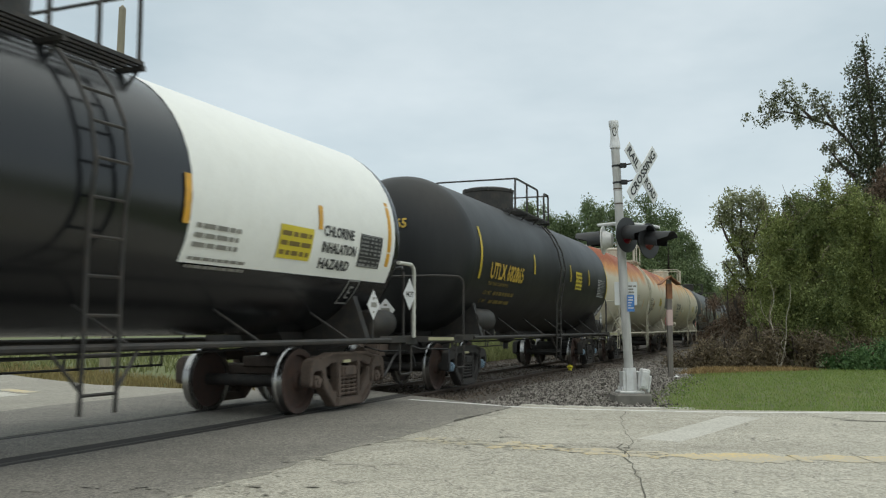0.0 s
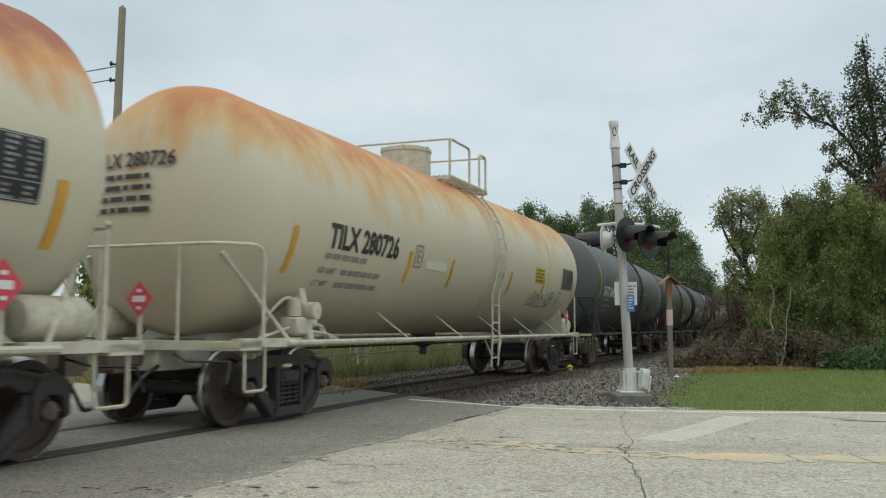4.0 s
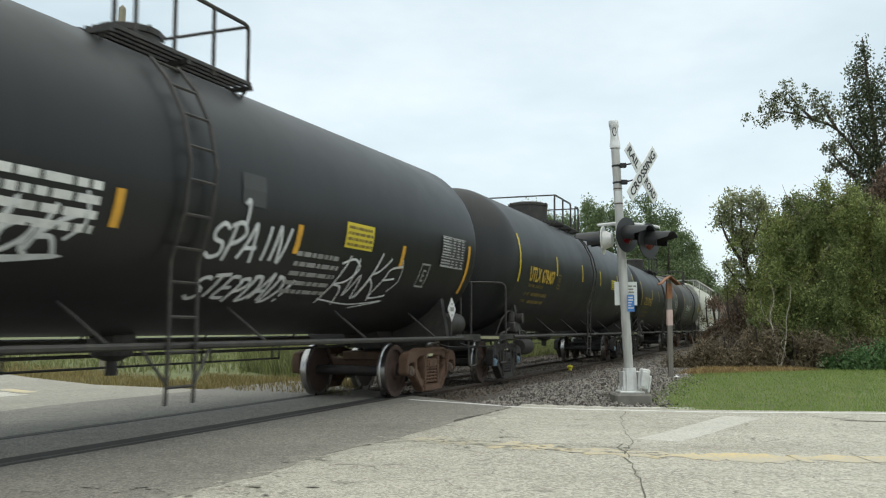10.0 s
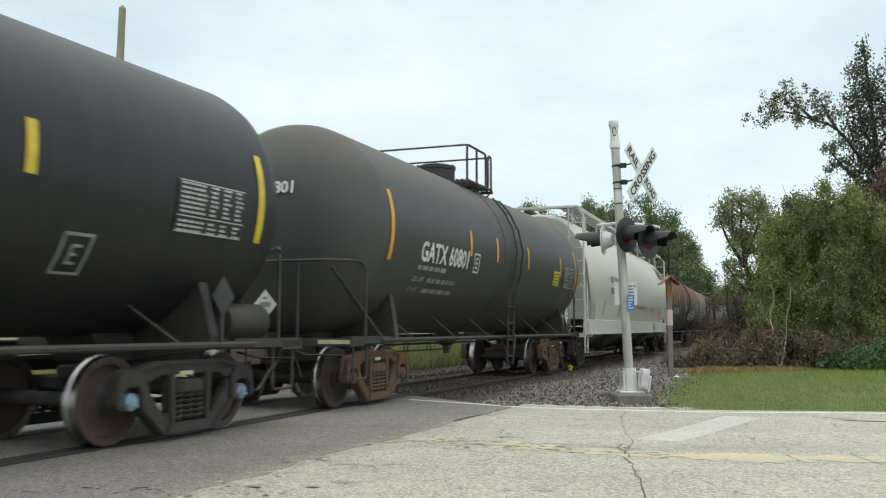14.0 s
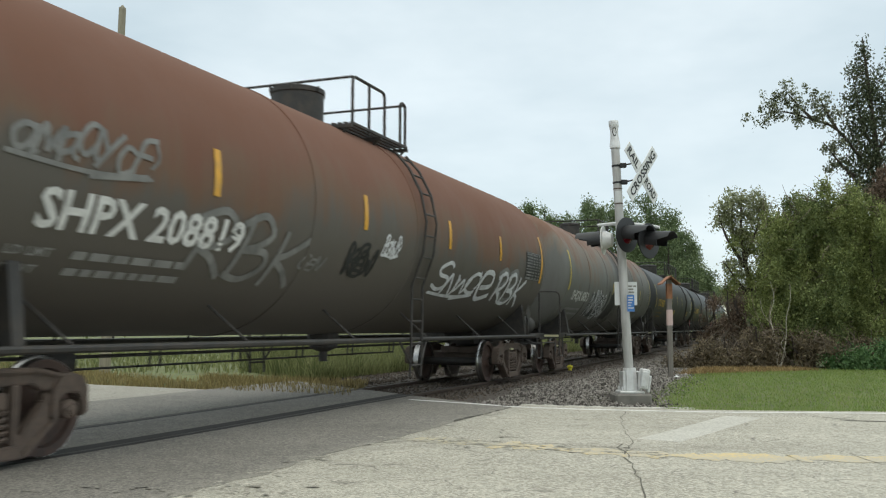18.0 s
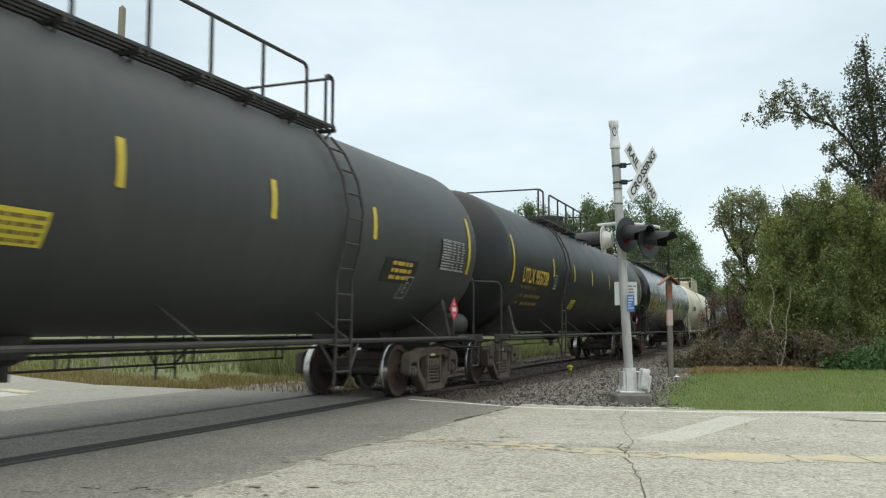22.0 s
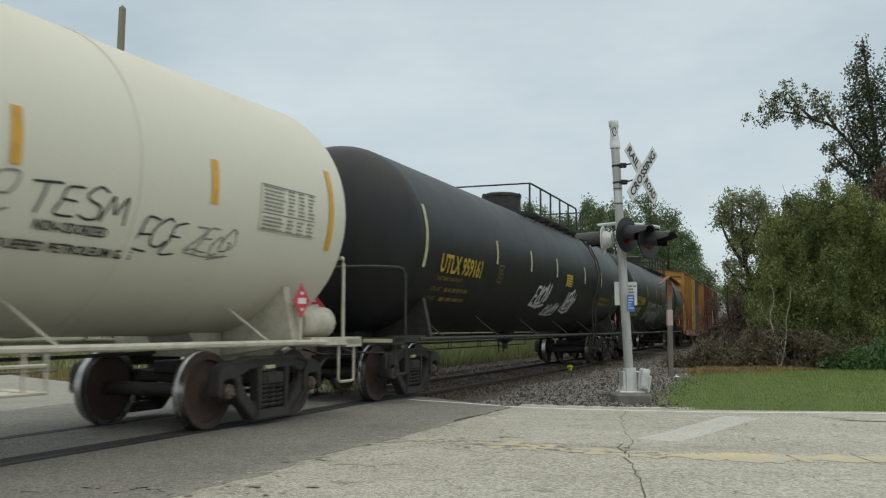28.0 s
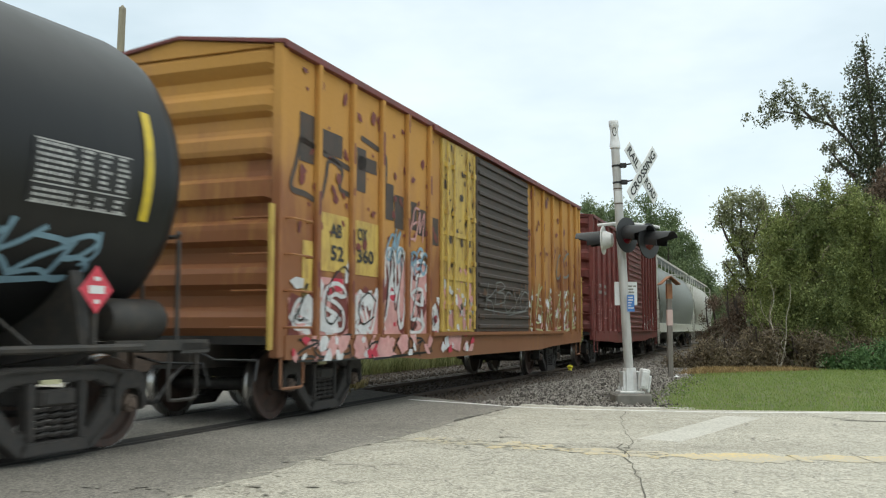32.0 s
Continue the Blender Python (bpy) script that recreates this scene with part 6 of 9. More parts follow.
def tank_car(front, rear, top, paint, label, steel=None, frame=None, caps=None, stripes=(), stripe_mat=YELLOW, extra=None, walk_from=-2.1, walk_to=1.6, dome=-0.45, ladder=0.35,
             dome_r=0.5, dome_h=0.45, bar_z=0.97, far_rail=True, end_rail=True, seams=(), placard=None, reservoir=True, head_depth=0.72, rails=None, near_rail=False, brace=False, tall_stripe=(-18, 20), short_stripe=(-7, 10), ends=(0.2, 0.2), valves=0):
    steel = steel or STEEL
    half = (rear - front) / 2 * 0.955
    centre = (rear + front) / 2 * 0.955 - 0.38
    tc = half - 0.72
    car = thing("tank_car", label, "tank car", "freight train cars")
    rad = (top - 1.05) / 2
    zc = top - rad
    lt = half + 0.06

    def at(x, z_or_angle, out=0.009):
        a = radians(z_or_angle)
        return (x - 0.07, -(rad + out) * math.cos(a), zc + (rad + out) * math.sin(a))

    def at2(x, arc, out=0.010):
        """x and height along the curved side from the widest point, in metres."""
        a = arc / rad
        return (x - 0.07, -(rad + out) * math.cos(a), zc + (rad + out) * math.sin(a))

    # tank shell and heads
    prof = []
    for i in range(9):
        a = i / 8 * math.pi / 2
        prof.append((-lt - head_depth * math.cos(a), max(0.02, rad * math.sin(a) ** 0.92)))
    prof += [(-lt + 0.02, rad)]
    prof += [(lt * f, rad) for f in (-0.5, 0, 0.5)]
    for i in range(9):
        a = i / 8 * math.pi / 2
        prof.append((lt + head_depth * math.sin(a), max(0.02, rad * math.cos(a) ** 0.92)))
    bm = bmesh.new()
    lathe(bm, prof, "x", 72, (0, 0, zc))
    part("tank", bm, paint, car, smooth=True)
    for sx in seams:
        bm = bmesh.new()
        lathe(bm, [(sx - 0.05, rad + 0.002), (sx - 0.045, rad + 0.012), (sx + 0.045, rad + 0.012), (sx + 0.05, rad + 0.002)], "x", 72, (0, 0, zc), closed_ends=False)
        part("weld_band", bm, paint, car, smooth=True)
    # reflectors along the side
    for k, sx in enumerate((-lt + ends[0], *stripes, lt - ends[1])):
        tall = k == 0 or k == len(stripes) + 1
        bm = bmesh.new()
        a0, a1 = tall_stripe if tall else short_stripe
        sheet(bm, sx - 0.055, sx + 0.055, a0, a1, at, 1, 7 if tall else 3)
        part("reflector_stripe", bm, stripe_mat, car, "upright reflective stripe")
    # side bars and their brackets
    xe = lt - 0.15
    for sd in (-1, 1):
        bm = bmesh.new()
        tube(bm, [(-xe, sd * 1.40, bar_z), (xe, sd * 1.40, bar_z)], 0.036, 8)
        part("side_bar", bm, steel, car)
        for k in range(6):
            x = -xe + 1.2 + k * (2 * xe - 2.4) / 5
            bm = bmesh.new()
            a = radians(-52)
            tube(bm, [(x, sd * 1.40, bar_z), (x - 0.22, sd * rad * math.cos(a), zc + rad * math.sin(a))], 0.015, 6)
            part("bar_bracket", bm, steel, car)
        if (far_rail and sd == 1) or (near_rail and sd == -1):
            end = 1.6 if sd == 1 else 4.4
            for z in (0.62, 0.84):
                bm = bmesh.new()
                tube(bm, [(-xe + end, sd * 1.42, z), (xe - end, sd * 1.42, z)], 0.017, 6)
                part("safety_rail", bm, steel, car)
            for k in range(7):
                x = -xe + end + k * (2 * xe - 2 * end - 0.22) / 6
                for o in (0, 0.22):
                    bm = bmesh.new()
                    tube(bm, [(x + o, sd * 1.42, 0.60), (x + o, sd * 1.40, bar_z)], 0.017, 5)
                    part("rail_post", bm, steel, car)
    # ends: saddle, stub sill, platform, posts, railing, coupler
    for k in (-1, 1):
        bm = bmesh.new()
        prism(bm, [(k * (tc - 0.5), 0.80), (k * (tc + 0.5), 0.80), (k * (tc + 0.75), 1.02), (k * (tc + 0.75), 1.16), (k * (tc - 0.75), 1.16), (k * (tc - 0.55), 0.95)], -0.33, 0.33)
        for sd in (-1, 1):
            a = radians(-38)
            yy, zz = rad * math.cos(a), zc + rad * math.sin(a)
            vs = [(k * tc - 0.065, sd * 0.35, 0.80), (k * tc + 0.065, sd * 0.35, 0.80), (k * tc + 0.065, sd * 1.38, 0.95), (k * tc - 0.065, sd * 1.38, 0.95)]
            up_ = [(k * tc - 0.065, sd * 0.35, 1.25), (k * tc + 0.065, sd * 0.35, 1.25), (k * tc + 0.065, sd * (yy + 0.01), zz), (k * tc - 0.065, sd * (yy + 0.01), zz)]
            lo = [bm.verts.new(v) for v in vs]
            hi = [bm.verts.new(v) for v in up_]
            bm.faces.new(lo[::-1])
            bm.faces.new(hi)
            for i in range(4):
                bm.faces.new((lo[i], lo[(i + 1) % 4], hi[(i + 1) % 4], hi[i]))
        bmesh.ops.recalc_face_normals(bm, faces=bm.faces)
        part("saddle", bm, steel, car)
        xo = k * (lt + head_depth * 0.55)
        bm = bmesh.new()
        box(bm, min(k * tc, k * (lt + head_depth + 0.05)), max(k * tc, k * (lt + head_depth + 0.05)), -0.28, 0.28, 0.66, 0.98, 0.015)
        part("stub_sill", bm, steel, car)
        bm = bmesh.new()
        xa, xb = sorted((k * (tc + 0.3), k * (lt + head_depth + 0.08)))
        box(bm, xa, xb, -1.40, -1.28, 0.93, 1.03)
        box(bm, xa, xb, 1.28, 1.40, 0.93, 1.03)
        xa, xb = sorted((k * (lt + head_depth - 0.32), k * (lt + head_depth + 0.10)))
        box(bm, xa, xb, -1.40, 1.40, 0.90, 1.00)
        part("end_platform", bm, steel, car)
        bm = bmesh.new()
        xa, xb = sorted((k * (lt + head_depth + 0.09), k * (lt + head_depth + 0.105)))
        box(bm, xa - 0.002, xb + 0.002, -1.38, -0.9, 0.93, 0.985)
        part("end_label", bm, FADED if k < 0 else LET_W, car, "pale label plate on the end sill")
        if end_rail:
            bm = bmesh.new()
            xc, xr = k * (lt + 0.34), k * (lt + head_depth + 0.06)
            tube(bm, rounded([(xc, -1.38, 0.98), (xc, -1.38, 2.08), (xr, -1.0, 2.08), (xr, 1.0, 2.08), (xc, 1.38, 2.08), (xc, 1.38, 0.98)], 0.16), 0.023, 6)
            part("end_railing", bm, steel, car, smooth=True)
            for y in (-0.55, 0.55):
                bm = bmesh.new()
                tube(bm, [(xr, y, 0.98), (xr, y, 2.08)], 0.02, 6)
                part("railing_post", bm, steel, car)
        if brace:
            for sd in (-1, 1):
                bm = bmesh.new()
                tube(bm, [(k * (lt + head_depth * 0.75), sd * 0.95, 2.0), (k * (lt - 0.25), sd * 1.36, 1.0)], 0.026, 6)
                part("end_brace", bm, steel, car)
        me = shared("coupler%d" % k, lambda b: coupler_shape(b, k))
        c_ob = part("coupler", me, CAST, car)
        c_ob.matrix_basis = pose(k * (lt + head_depth - 0.12), 0, 0)
        me = shared("air_hose%d" % k, lambda b: hose_shape(b, k))
        c_ob = part("air_hose", me, HOOD, car)
        c_ob.matrix_basis = pose(k * (lt + head_depth + 0.05), 0, 0)
        for sd in (-1, 1):
            me = shared("sill_step", lambda b: tube(b, rounded([(-0.2, 0, 0.95), (-0.2, 0, 0.45), (0.2, 0, 0.45), (0.2, 0, 0.95)], 0.06), 0.018, 5))
            c_ob = part("sill_step", me, steel, car)
            c_ob.matrix_basis = pose(k * (lt + head_depth - 0.25), sd * 1.36, 0)
    if reservoir == "front":
        bm = bmesh.new()
        lathe(bm, [(-0.52, 0.05), (-0.50, 0.19), (-0.42, 0.235), (0.42, 0.235), (0.50, 0.19), (0.52, 0.05)], "x", 20, (-tc + 0.45, -1.12, 1.30))
        box(bm, -tc + 0.1, -tc + 0.16, -1.36, -0.9, 0.98, 1.12)
        box(bm, -tc + 0.74, -tc + 0.80, -1.36, -0.9, 0.98, 1.12)
        part("air_reservoir", bm, steel, car, "black air reservoir above the truck", smooth=True)
    if reservoir:
        for k in (-1, 1):
            bm = bmesh.new()
            lathe(bm, [(-0.38, 0.05), (-0.36, 0.16), (-0.30, 0.2), (0.30, 0.2), (0.36, 0.16), (0.38, 0.05)], "x", 18, (k * (lt + 0.02), -1.08 if k > 0 else 0.9, 1.22))
            part("air_reservoir", bm, steel, car, "small air reservoir on the end platform", smooth=True)
    # brake gear below
    bm = bmesh.new()
    lathe(bm, [(-0.25, 0.05), (-0.24, 0.17), (0.2, 0.17), (0.25, 0.08)], "x", 16, (-tc + 2.0, 0.3, 0.78))
    part("brake_cylinder", bm, CAST_DARK, car, smooth=True)
    bm = bmesh.new()
    tube(bm, [(-tc, 0.25, 0.86), (-tc + 1.8, 0.42, 0.82), (tc - 1.8, 0.42, 0.82), (tc, 0.25, 0.86)], 0.022, 6)
    part("brake_pipe", bm, CAST_DARK, car)
    bm = bmesh.new()
    lathe(bm, [(0.78, 0.10), (0.84, 0.22), (0.98, 0.25), (1.1, 0.25)], "z", 16, (0.3, 0, 0))
    tube(bm, [(0.3, 0, 0.80), (0.3, 0, 0.62)], 0.07, 8)
    part("outlet_valve", bm, CAST_DARK, car)
    if valves:
        valve_gear(car, -tc, steel, valves > 1)
    # walkway round the dome
    zt = top + 0.02
    bm = bmesh.new()
    lathe(bm, [(zt - 0.12, dome_r), (zt + dome_h - 0.08, dome_r), (zt + dome_h - 0.07, dome_r + 0.018), (zt + dome_h, dome_r + 0.018), (zt + dome_h + 0.04, dome_r - 0.1)], "z", 28, (dome, 0, 0))
    d_ob = part("dome", bm, paint if paint == CREAM else steel, car, "round manway housing", smooth=True)
    for a in range(6):
        an = a * math.pi / 3 + 0.3
        me = shared("dome_bolt", lambda b: tube(b, [(0, 0, -0.07), (0.005, 0, 0.015)], 0.02, 5))
        part("dome_bolt", me, steel, d_ob).matrix_basis = pose(dome + math.cos(an) * (dome_r + 0.022), math.sin(an) * (dome_r + 0.022), zt + dome_h, 0, 0, math.degrees(an))
    zp = top - 0.22
    for sd in (-1, 1):
        if sd == 1:
            xa, xb = dome - 0.9, dome + 0.9
        else:
            xa, xb = walk_from, walk_to
        bm = bmesh.new()
        y0, y1 = sorted((sd * 0.62, sd * 1.02))
        for i in range(5):
            y = y0 + (y1 - y0) * i / 4
            box(bm, xa, xb, y - 0.022, y + 0.022, zp + 0.06, zp + 0.10)
        n = max(2, int((xb - xa) / 0.9))
        for i in range(n + 1):
            x = xa + (xb - xa) * i / n
            box(bm, x - 0.03, x + 0.03, y0 - 0.02, y1 + 0.02, zp + 0.01, zp + 0.06)
            tube(bm, [(x, sd * 0.98, zp + 0.03), (x, sd * 0.80, zp - 0.16)], 0.02, 5)
        part("walkway", bm, steel, car)
    zr = zp + 0.79
    r0, r1 = rails or (walk_from, walk_to)
    near = [(r0 + 0.05, ladder - 0.3), (ladder + 0.3, r1 - 0.05)] if ladder is not None else [(r0 + 0.05, r1 - 0.05)]
    for j, (a, b) in enumerate(near):
        if b - a < 0.3:
            a, b = (a, a + 0.2) if j == 0 else (b - 0.2, b)
        bm = bmesh.new()
        tube(bm, rounded([(a, -1.02, zp + 0.05), (a, -1.02, zr), (b, -1.02, zr), (b, -1.02, zp + 0.05)], 0.10), 0.025, 6)
        part("handrail", bm, steel, car, smooth=True)
        n = int((b - a) / 1.1)
        for i in range(1, n + 1):
            x = a + (b - a) * i / (n + 1)
            bm = bmesh.new()
            tube(bm, [(x, -1.02, zp + 0.0), (x, -1.02, zr)], 0.025, 6)
            part("handrail_post", bm, steel, car)
    for x in (r0 + 0.05, r1 - 0.05):
        bm = bmesh.new()
        tube(bm, rounded([(x, -1.02, zr - 0.01), (x, 1.02, zr - 0.01), (x, 1.02, zp)], 0.14), 0.02, 6)
        part("handrail", bm, steel, car, smooth=True)
    bm = bmesh.new()
    tube(bm, [(r0 + 0.05, 1.02, zr - 0.01), (r1 - 0.05, 1.02, zr - 0.01)], 0.02, 6)
    part("handrail", bm, steel, car)
    if rails:
        for x in (walk_from + 0.15, walk_to - 0.15):
            bm = bmesh.new()
            tube(bm, rounded([(x, -1.0, zp + 0.05), (x, -1.0, zp + 0.62), (x + 0.45 * (1 if x < 0 else -1), -1.0, zp + 0.62), (x + 0.45 * (1 if x < 0 else -1), -1.0, zp + 0.05)], 0.15), 0.022, 6)
            part("roof_walk_hoop", bm, steel, car, smooth=True)
    # ladders
    for sd in (-1, 1) if ladder is not None else ():
        pts = [(ladder, sd * 1.44, 0.40), (ladder, sd * 1.46, bar_z)]
        for ang in (-30, -12, 4, 20, 35, 47):
            a = radians(ang)
            pts.append((ladder, sd * (rad + 0.10) * math.cos(a) if ang > -12 else sd * max(1.46, (rad + 0.08) * math.cos(a)), zc + (rad + 0.10) * math.sin(a)))
        bm = bmesh.new()
        ladder_mesh(bm, pts, 0.21, 0.34)
        part("ladder", bm, steel, car)
        for k in (-1, 1):
            bm = bmesh.new()
            tube(bm, [(ladder + k * 0.21, sd * 1.45, 0.6), (ladder + k * 0.55, sd * 1.40, bar_z)], 0.018, 5)
            part("ladder_stay", bm, steel, car)
    # placard holders
    for k, col in ((1, placard), (-1, placard)):
        if col is None:
            continue
        # on the near side at the rear, across the end at the front
        if k > 0:
            spot = lambda u, v, out: (lt - 0.75 + u, -1.43 - out, 1.47 + v)
        else:
            spot = lambda u, v, out: (-lt - head_depth - 0.10 - out, -0.05 - u, 1.47 + v)
        hazard_sign(car, spot, col)
        bm = bmesh.new()
        if k > 0:
            box(bm, lt - 0.77, lt - 0.73, -1.425, -1.38, 0.98, 1.5)
        else:
            box(bm, -lt - head_depth - 0.095, -lt - head_depth - 0.06, -0.07, -0.03, 0.98, 1.5)
        part("placard_stem", bm, steel, car)
    wheels = []
    for k in (-1, 1):
        wheels += add_truck(car, k * tc, frame or CAST, caps or CAST)
    if extra:
        extra(car, at2, lt, rad)
    TRAIN.append((car, centre, tc, wheels))
    car.matrix_basis = rest_on_rails(car, centre, tc)
    return car


# ---- what is written on the cars ----
def letters(car, at, text, x0, x1, z, h, mt, name="lettering"):
    bm = bmesh.new()
    flat_text(bm, text, x0, x1 - x0, z, h, at)
    return part(name, bm, mt, car)


def lines(car, at, x0, x1, z, n, mt, h=0.07, gap=0.13, seed=1, label="rows of small unreadable lettering"):
    bm = bmesh.new()
    bars(bm, [(x0, x1, z - gap * i, h) for i in range(n)], at, seed)
    return part("small_lettering", bm, mt, car, label)


def panel(car, at, x0, x1, z0, z1, ground, ink, rows=7, seed=1, name="data_panel"):
    bm = bmesh.new()
    sheet(bm, x0, x1, z0, z1, at, 1, 4)
    p = part(name, bm, ground, car)
    bm = bmesh.new()
    g = (z1 - z0) / (rows + 0.5)
    up = lambda u, v: at(u, v, 0.016)
    w = x1 - x0
    cols = ((0.04, 0.40), (0.46, 0.58), (0.65, 0.77), (0.84, 0.96)) if name == "data_panel" else ((0.05, 0.95),)
    for c0, c1 in cols:
        bars(bm, [(x0 + w * c0, x0 + w * c1, z0 + g * (i + 0.4), g * 0.5) for i in range(rows) if rows < 6 or i != rows // 3], up, seed + int(c0 * 10))
    if name == "data_panel":
        for zz in (z0 + 0.01, z1 - 0.02, z0 + g * (rows // 3 + 0.6)):
            sheet(bm, x0 + 0.015, x1 - 0.015, zz, zz + 0.012, up, 1, 1)
    tagged(part("fine_print", bm, ink, p, "rows of unreadable figures"), kind="stuff")
    return p


def square_mark(car, at, x, z, mt, s=0.15):
    bm = bmesh.new()
    for a, b, c, d in ((-s, s, s * 1.2 - 0.03, s * 1.2), (-s, s, -s * 1.2, -s * 1.2 + 0.03), (-s, -s + 0.03, -s * 1.2, s * 1.2), (s - 0.03, s, -s * 1.2, s * 1.2), (-0.05, -0.02, -0.1, 0.1), (-0.05, 0.06, 0.07, 0.1), (-0.05, 0.06, -0.1, -0.07), (-0.05, 0.04, -0.015, 0.015)):
        sheet(bm, x + a, x + b, z + c, z + d, at, 1, 2)
    part("stencil_square", bm, mt, car)


def tag_paint(car, at, x0, x1, z0, z1, n, w, mt, seed, outline=False, label="sprayed graffiti tag"):
    bm = bmesh.new()
    scrawl(bm, x0, x1, z0, z1, n, w, at, seed, outline)
    tagged(part("graffiti", bm, mt, car, label), kind="stuff")


def hand(car, at, text, x0, x1, z0, z1, w, mt, seed=1, slant=0.2, fat=0.0, label="sprayed graffiti tag"):
    bm = bmesh.new()
    hand_text(bm, text, x0, x1, z0, z1, w, at, slant, 0.07, seed, fat)
    tagged(part("graffiti", bm, mt, car, label), kind="stuff")


def splashes(car, at, x0, x1, z0, z1, count, r0, r1, mt, seed, label):
    """Uneven flat blots of paint on a side."""
    r = random.Random(seed)
    bm = bmesh.new()
    for i in range(count):
        x, z, rad = r.uniform(x0, x1), r.uniform(z0, z1), r.uniform(r0, r1)
        k = r.randrange(4, 8)
        el, rot = r.uniform(0.4, 1.0), r.uniform(0, 3.14)
        pts = []
        for q in range(k):
            a = q * 2 * math.pi / k
            d = rad * r.uniform(0.6, 1.25)
            u, v = d * math.cos(a), d * el * math.sin(a)
            pts.append(bm.verts.new(at(min(x1, max(x0, x + u * math.cos(rot) - v * math.sin(rot))), min(z1, max(z0, z + u * math.sin(rot) + v * math.cos(rot))), 0.010 + 0.0002 * i)))
        bm.faces.new(pts)
    bmesh.ops.remove_doubles(bm, verts=bm.verts, dist=1e-5)
    bmesh.ops.dissolve_degenerate(bm, edges=bm.edges, dist=1e-4)
    tagged(part("graffiti", bm, mt, car, label), kind="stuff")


def common(text, x0, x1, let, small, z=-0.27, square=None, data=None, plac=None, head=True, dot=None, split=None):
    """The usual markings of a tank car, as a function for extra."""
    def write(car, at, lt, rad):
        letters(car, at, text, x0, x1, z - 0.17, 0.34, let)
        if text[:2] == "UT":
            letters(car, at, "THE TANK CAR PEOPLE", x0, x0 + (x1 - x0) * 0.58, z - 0.30, 0.075, small)
        else:
            lines(car, at, x0, x0 + (x1 - x0) * 0.55, z - 0.30, 1, small, 0.075, seed=3)
        for i, word in enumerate(("LD LMT", "LT WT")):
            letters(car, at, word, x0 - 0.05, x0 + (0.42 if i == 0 else 0.34), z - 0.50 - 0.19 * i, 0.085, small)
            lines(car, at, x0 + 0.56, x1 - 0.35, z - 0.50 - 0.19 * i, 1, small, 0.08, seed=4 + i)
        if square:
            square_mark(car, at, square[0], square[1], small if square[2] is None else square[2])
        if data:
            panel(car, at, lt - 1.5, lt - 0.42, -0.47, 0.06, PANEL_B, LET_W2 if let == LET_K else LET_WM, 11, 6)
        if plac:
            panel(car, at, plac[0], plac[1], plac[2], plac[3], PLAC_Y, LET_Y2, 4, 7, "notice_placard")
        if dot:
            square_mark(car, at, dot[0], dot[1], small if len(dot) < 3 else dot[2], 0.17)
        if head:
            def on_head(u, v):
                # the front head, from the near shoulder inwards
                yy, zz = -u, v
                rr = min(0.97, math.hypot(yy, zz) / rad)
                return (-lt - 0.72 * math.sqrt(max(0.0, 1 - rr ** (2 / 0.92))) ** 1.0 - 0.03, yy, rad + 1.05 + zz)
            bm = bmesh.new()
            flat_text(bm, text, -0.85, 1.25, 0.42, 0.19, lambda u, v: on_head(u, v))
            bars(bm, [(-0.8, 0.1, 0.28 - 0.13 * i, 0.06) for i in range(4)], lambda u, v: on_head(u, v), 9)
            part("head_lettering", bm, let, car)
    return write


# ---- tank cars, in the order of the train ----
def chlorine_marks(car, at, lt, rad):
    bm = bmesh.new()
    k = 26
    prev = None
    for i in range(k + 1):
        a = radians(-28 + 236 * i / k) * rad
        row = [bm.verts.new(at(x, a, 0.008)) for x in (1.87, 3.5, 5.0, lt - 0.02)]
        if prev:
            for j in range(3):
                bm.faces.new((prev[j], prev[j + 1], row[j + 1], row[j]))
        prev = row
    part("white_band", bm, WHITE_BAND, car, "broad white band round the tank", smooth=True)
    up = lambda u, v, out=0.014: at(u, v, out + 0.004)
    for i, word in enumerate(("CHLORINE", "INHALATION", "HAZARD")):
        letters(car, up, word, 4.5, 5.3 + (0.1 if i == 1 else 0), -0.17 - 0.21 * i, 0.14, LET_K)
    panel(car, up, 3.5, 4.25, -0.52, -0.12, PLAC_Y, LET_Y2, 3, 4, "notice_placard")
    panel(car, up, 5.5, 6.15, -0.5, -0.05, PANEL_B, LET_W2, 8, 5)
    lines(car, up, 1.98, 2.75, -0.32, 3, LET_K2, 0.05, 0.1)
    lines(car, up, 1.98, 3.0, -0.66, 2, LET_K2, 0.035, 0.09)
    square_mark(car, at, 5.65, -0.9, LET_W2, 0.17)
    bm = bmesh.new()
    tube(bm, rounded([(lt + 0.05, -1.43, 2.12), (lt + 0.62, -1.43, 2.12), (lt + 0.62, -1.43, 1.0)], 0.15), 0.03, 7)
    part("corner_rail", bm, WHITE_STEEL, car, "white painted corner rail", smooth=True)
    hazard_sign(car, lambda u, v, out: (lt + 0.42 + u, -1.45 - out, 1.66 + v), PLAC_W, "HOT", 0.22)
    for x in (1.80, 4.4):
        bm = bmesh.new()
        sheet(bm, x - 0.05, x + 0.05, -0.1 if x > 3 else -0.3, 0.2, up, 1, 3)
        part("reflector_stripe", bm, ORANGE, car, "orange reflective stripe")


tank_car(-10.5, 3.19, 3.92, GLOSS, "black tank car with a broad white band for chlorine", placard=PLAC_W, extra=chlorine_marks, stripe_mat=ORANGE, ladder=0.6, walk_from=-1.6, walk_to=1.5, dome=0.2, dome_r=0.62, dome_h=0.5)

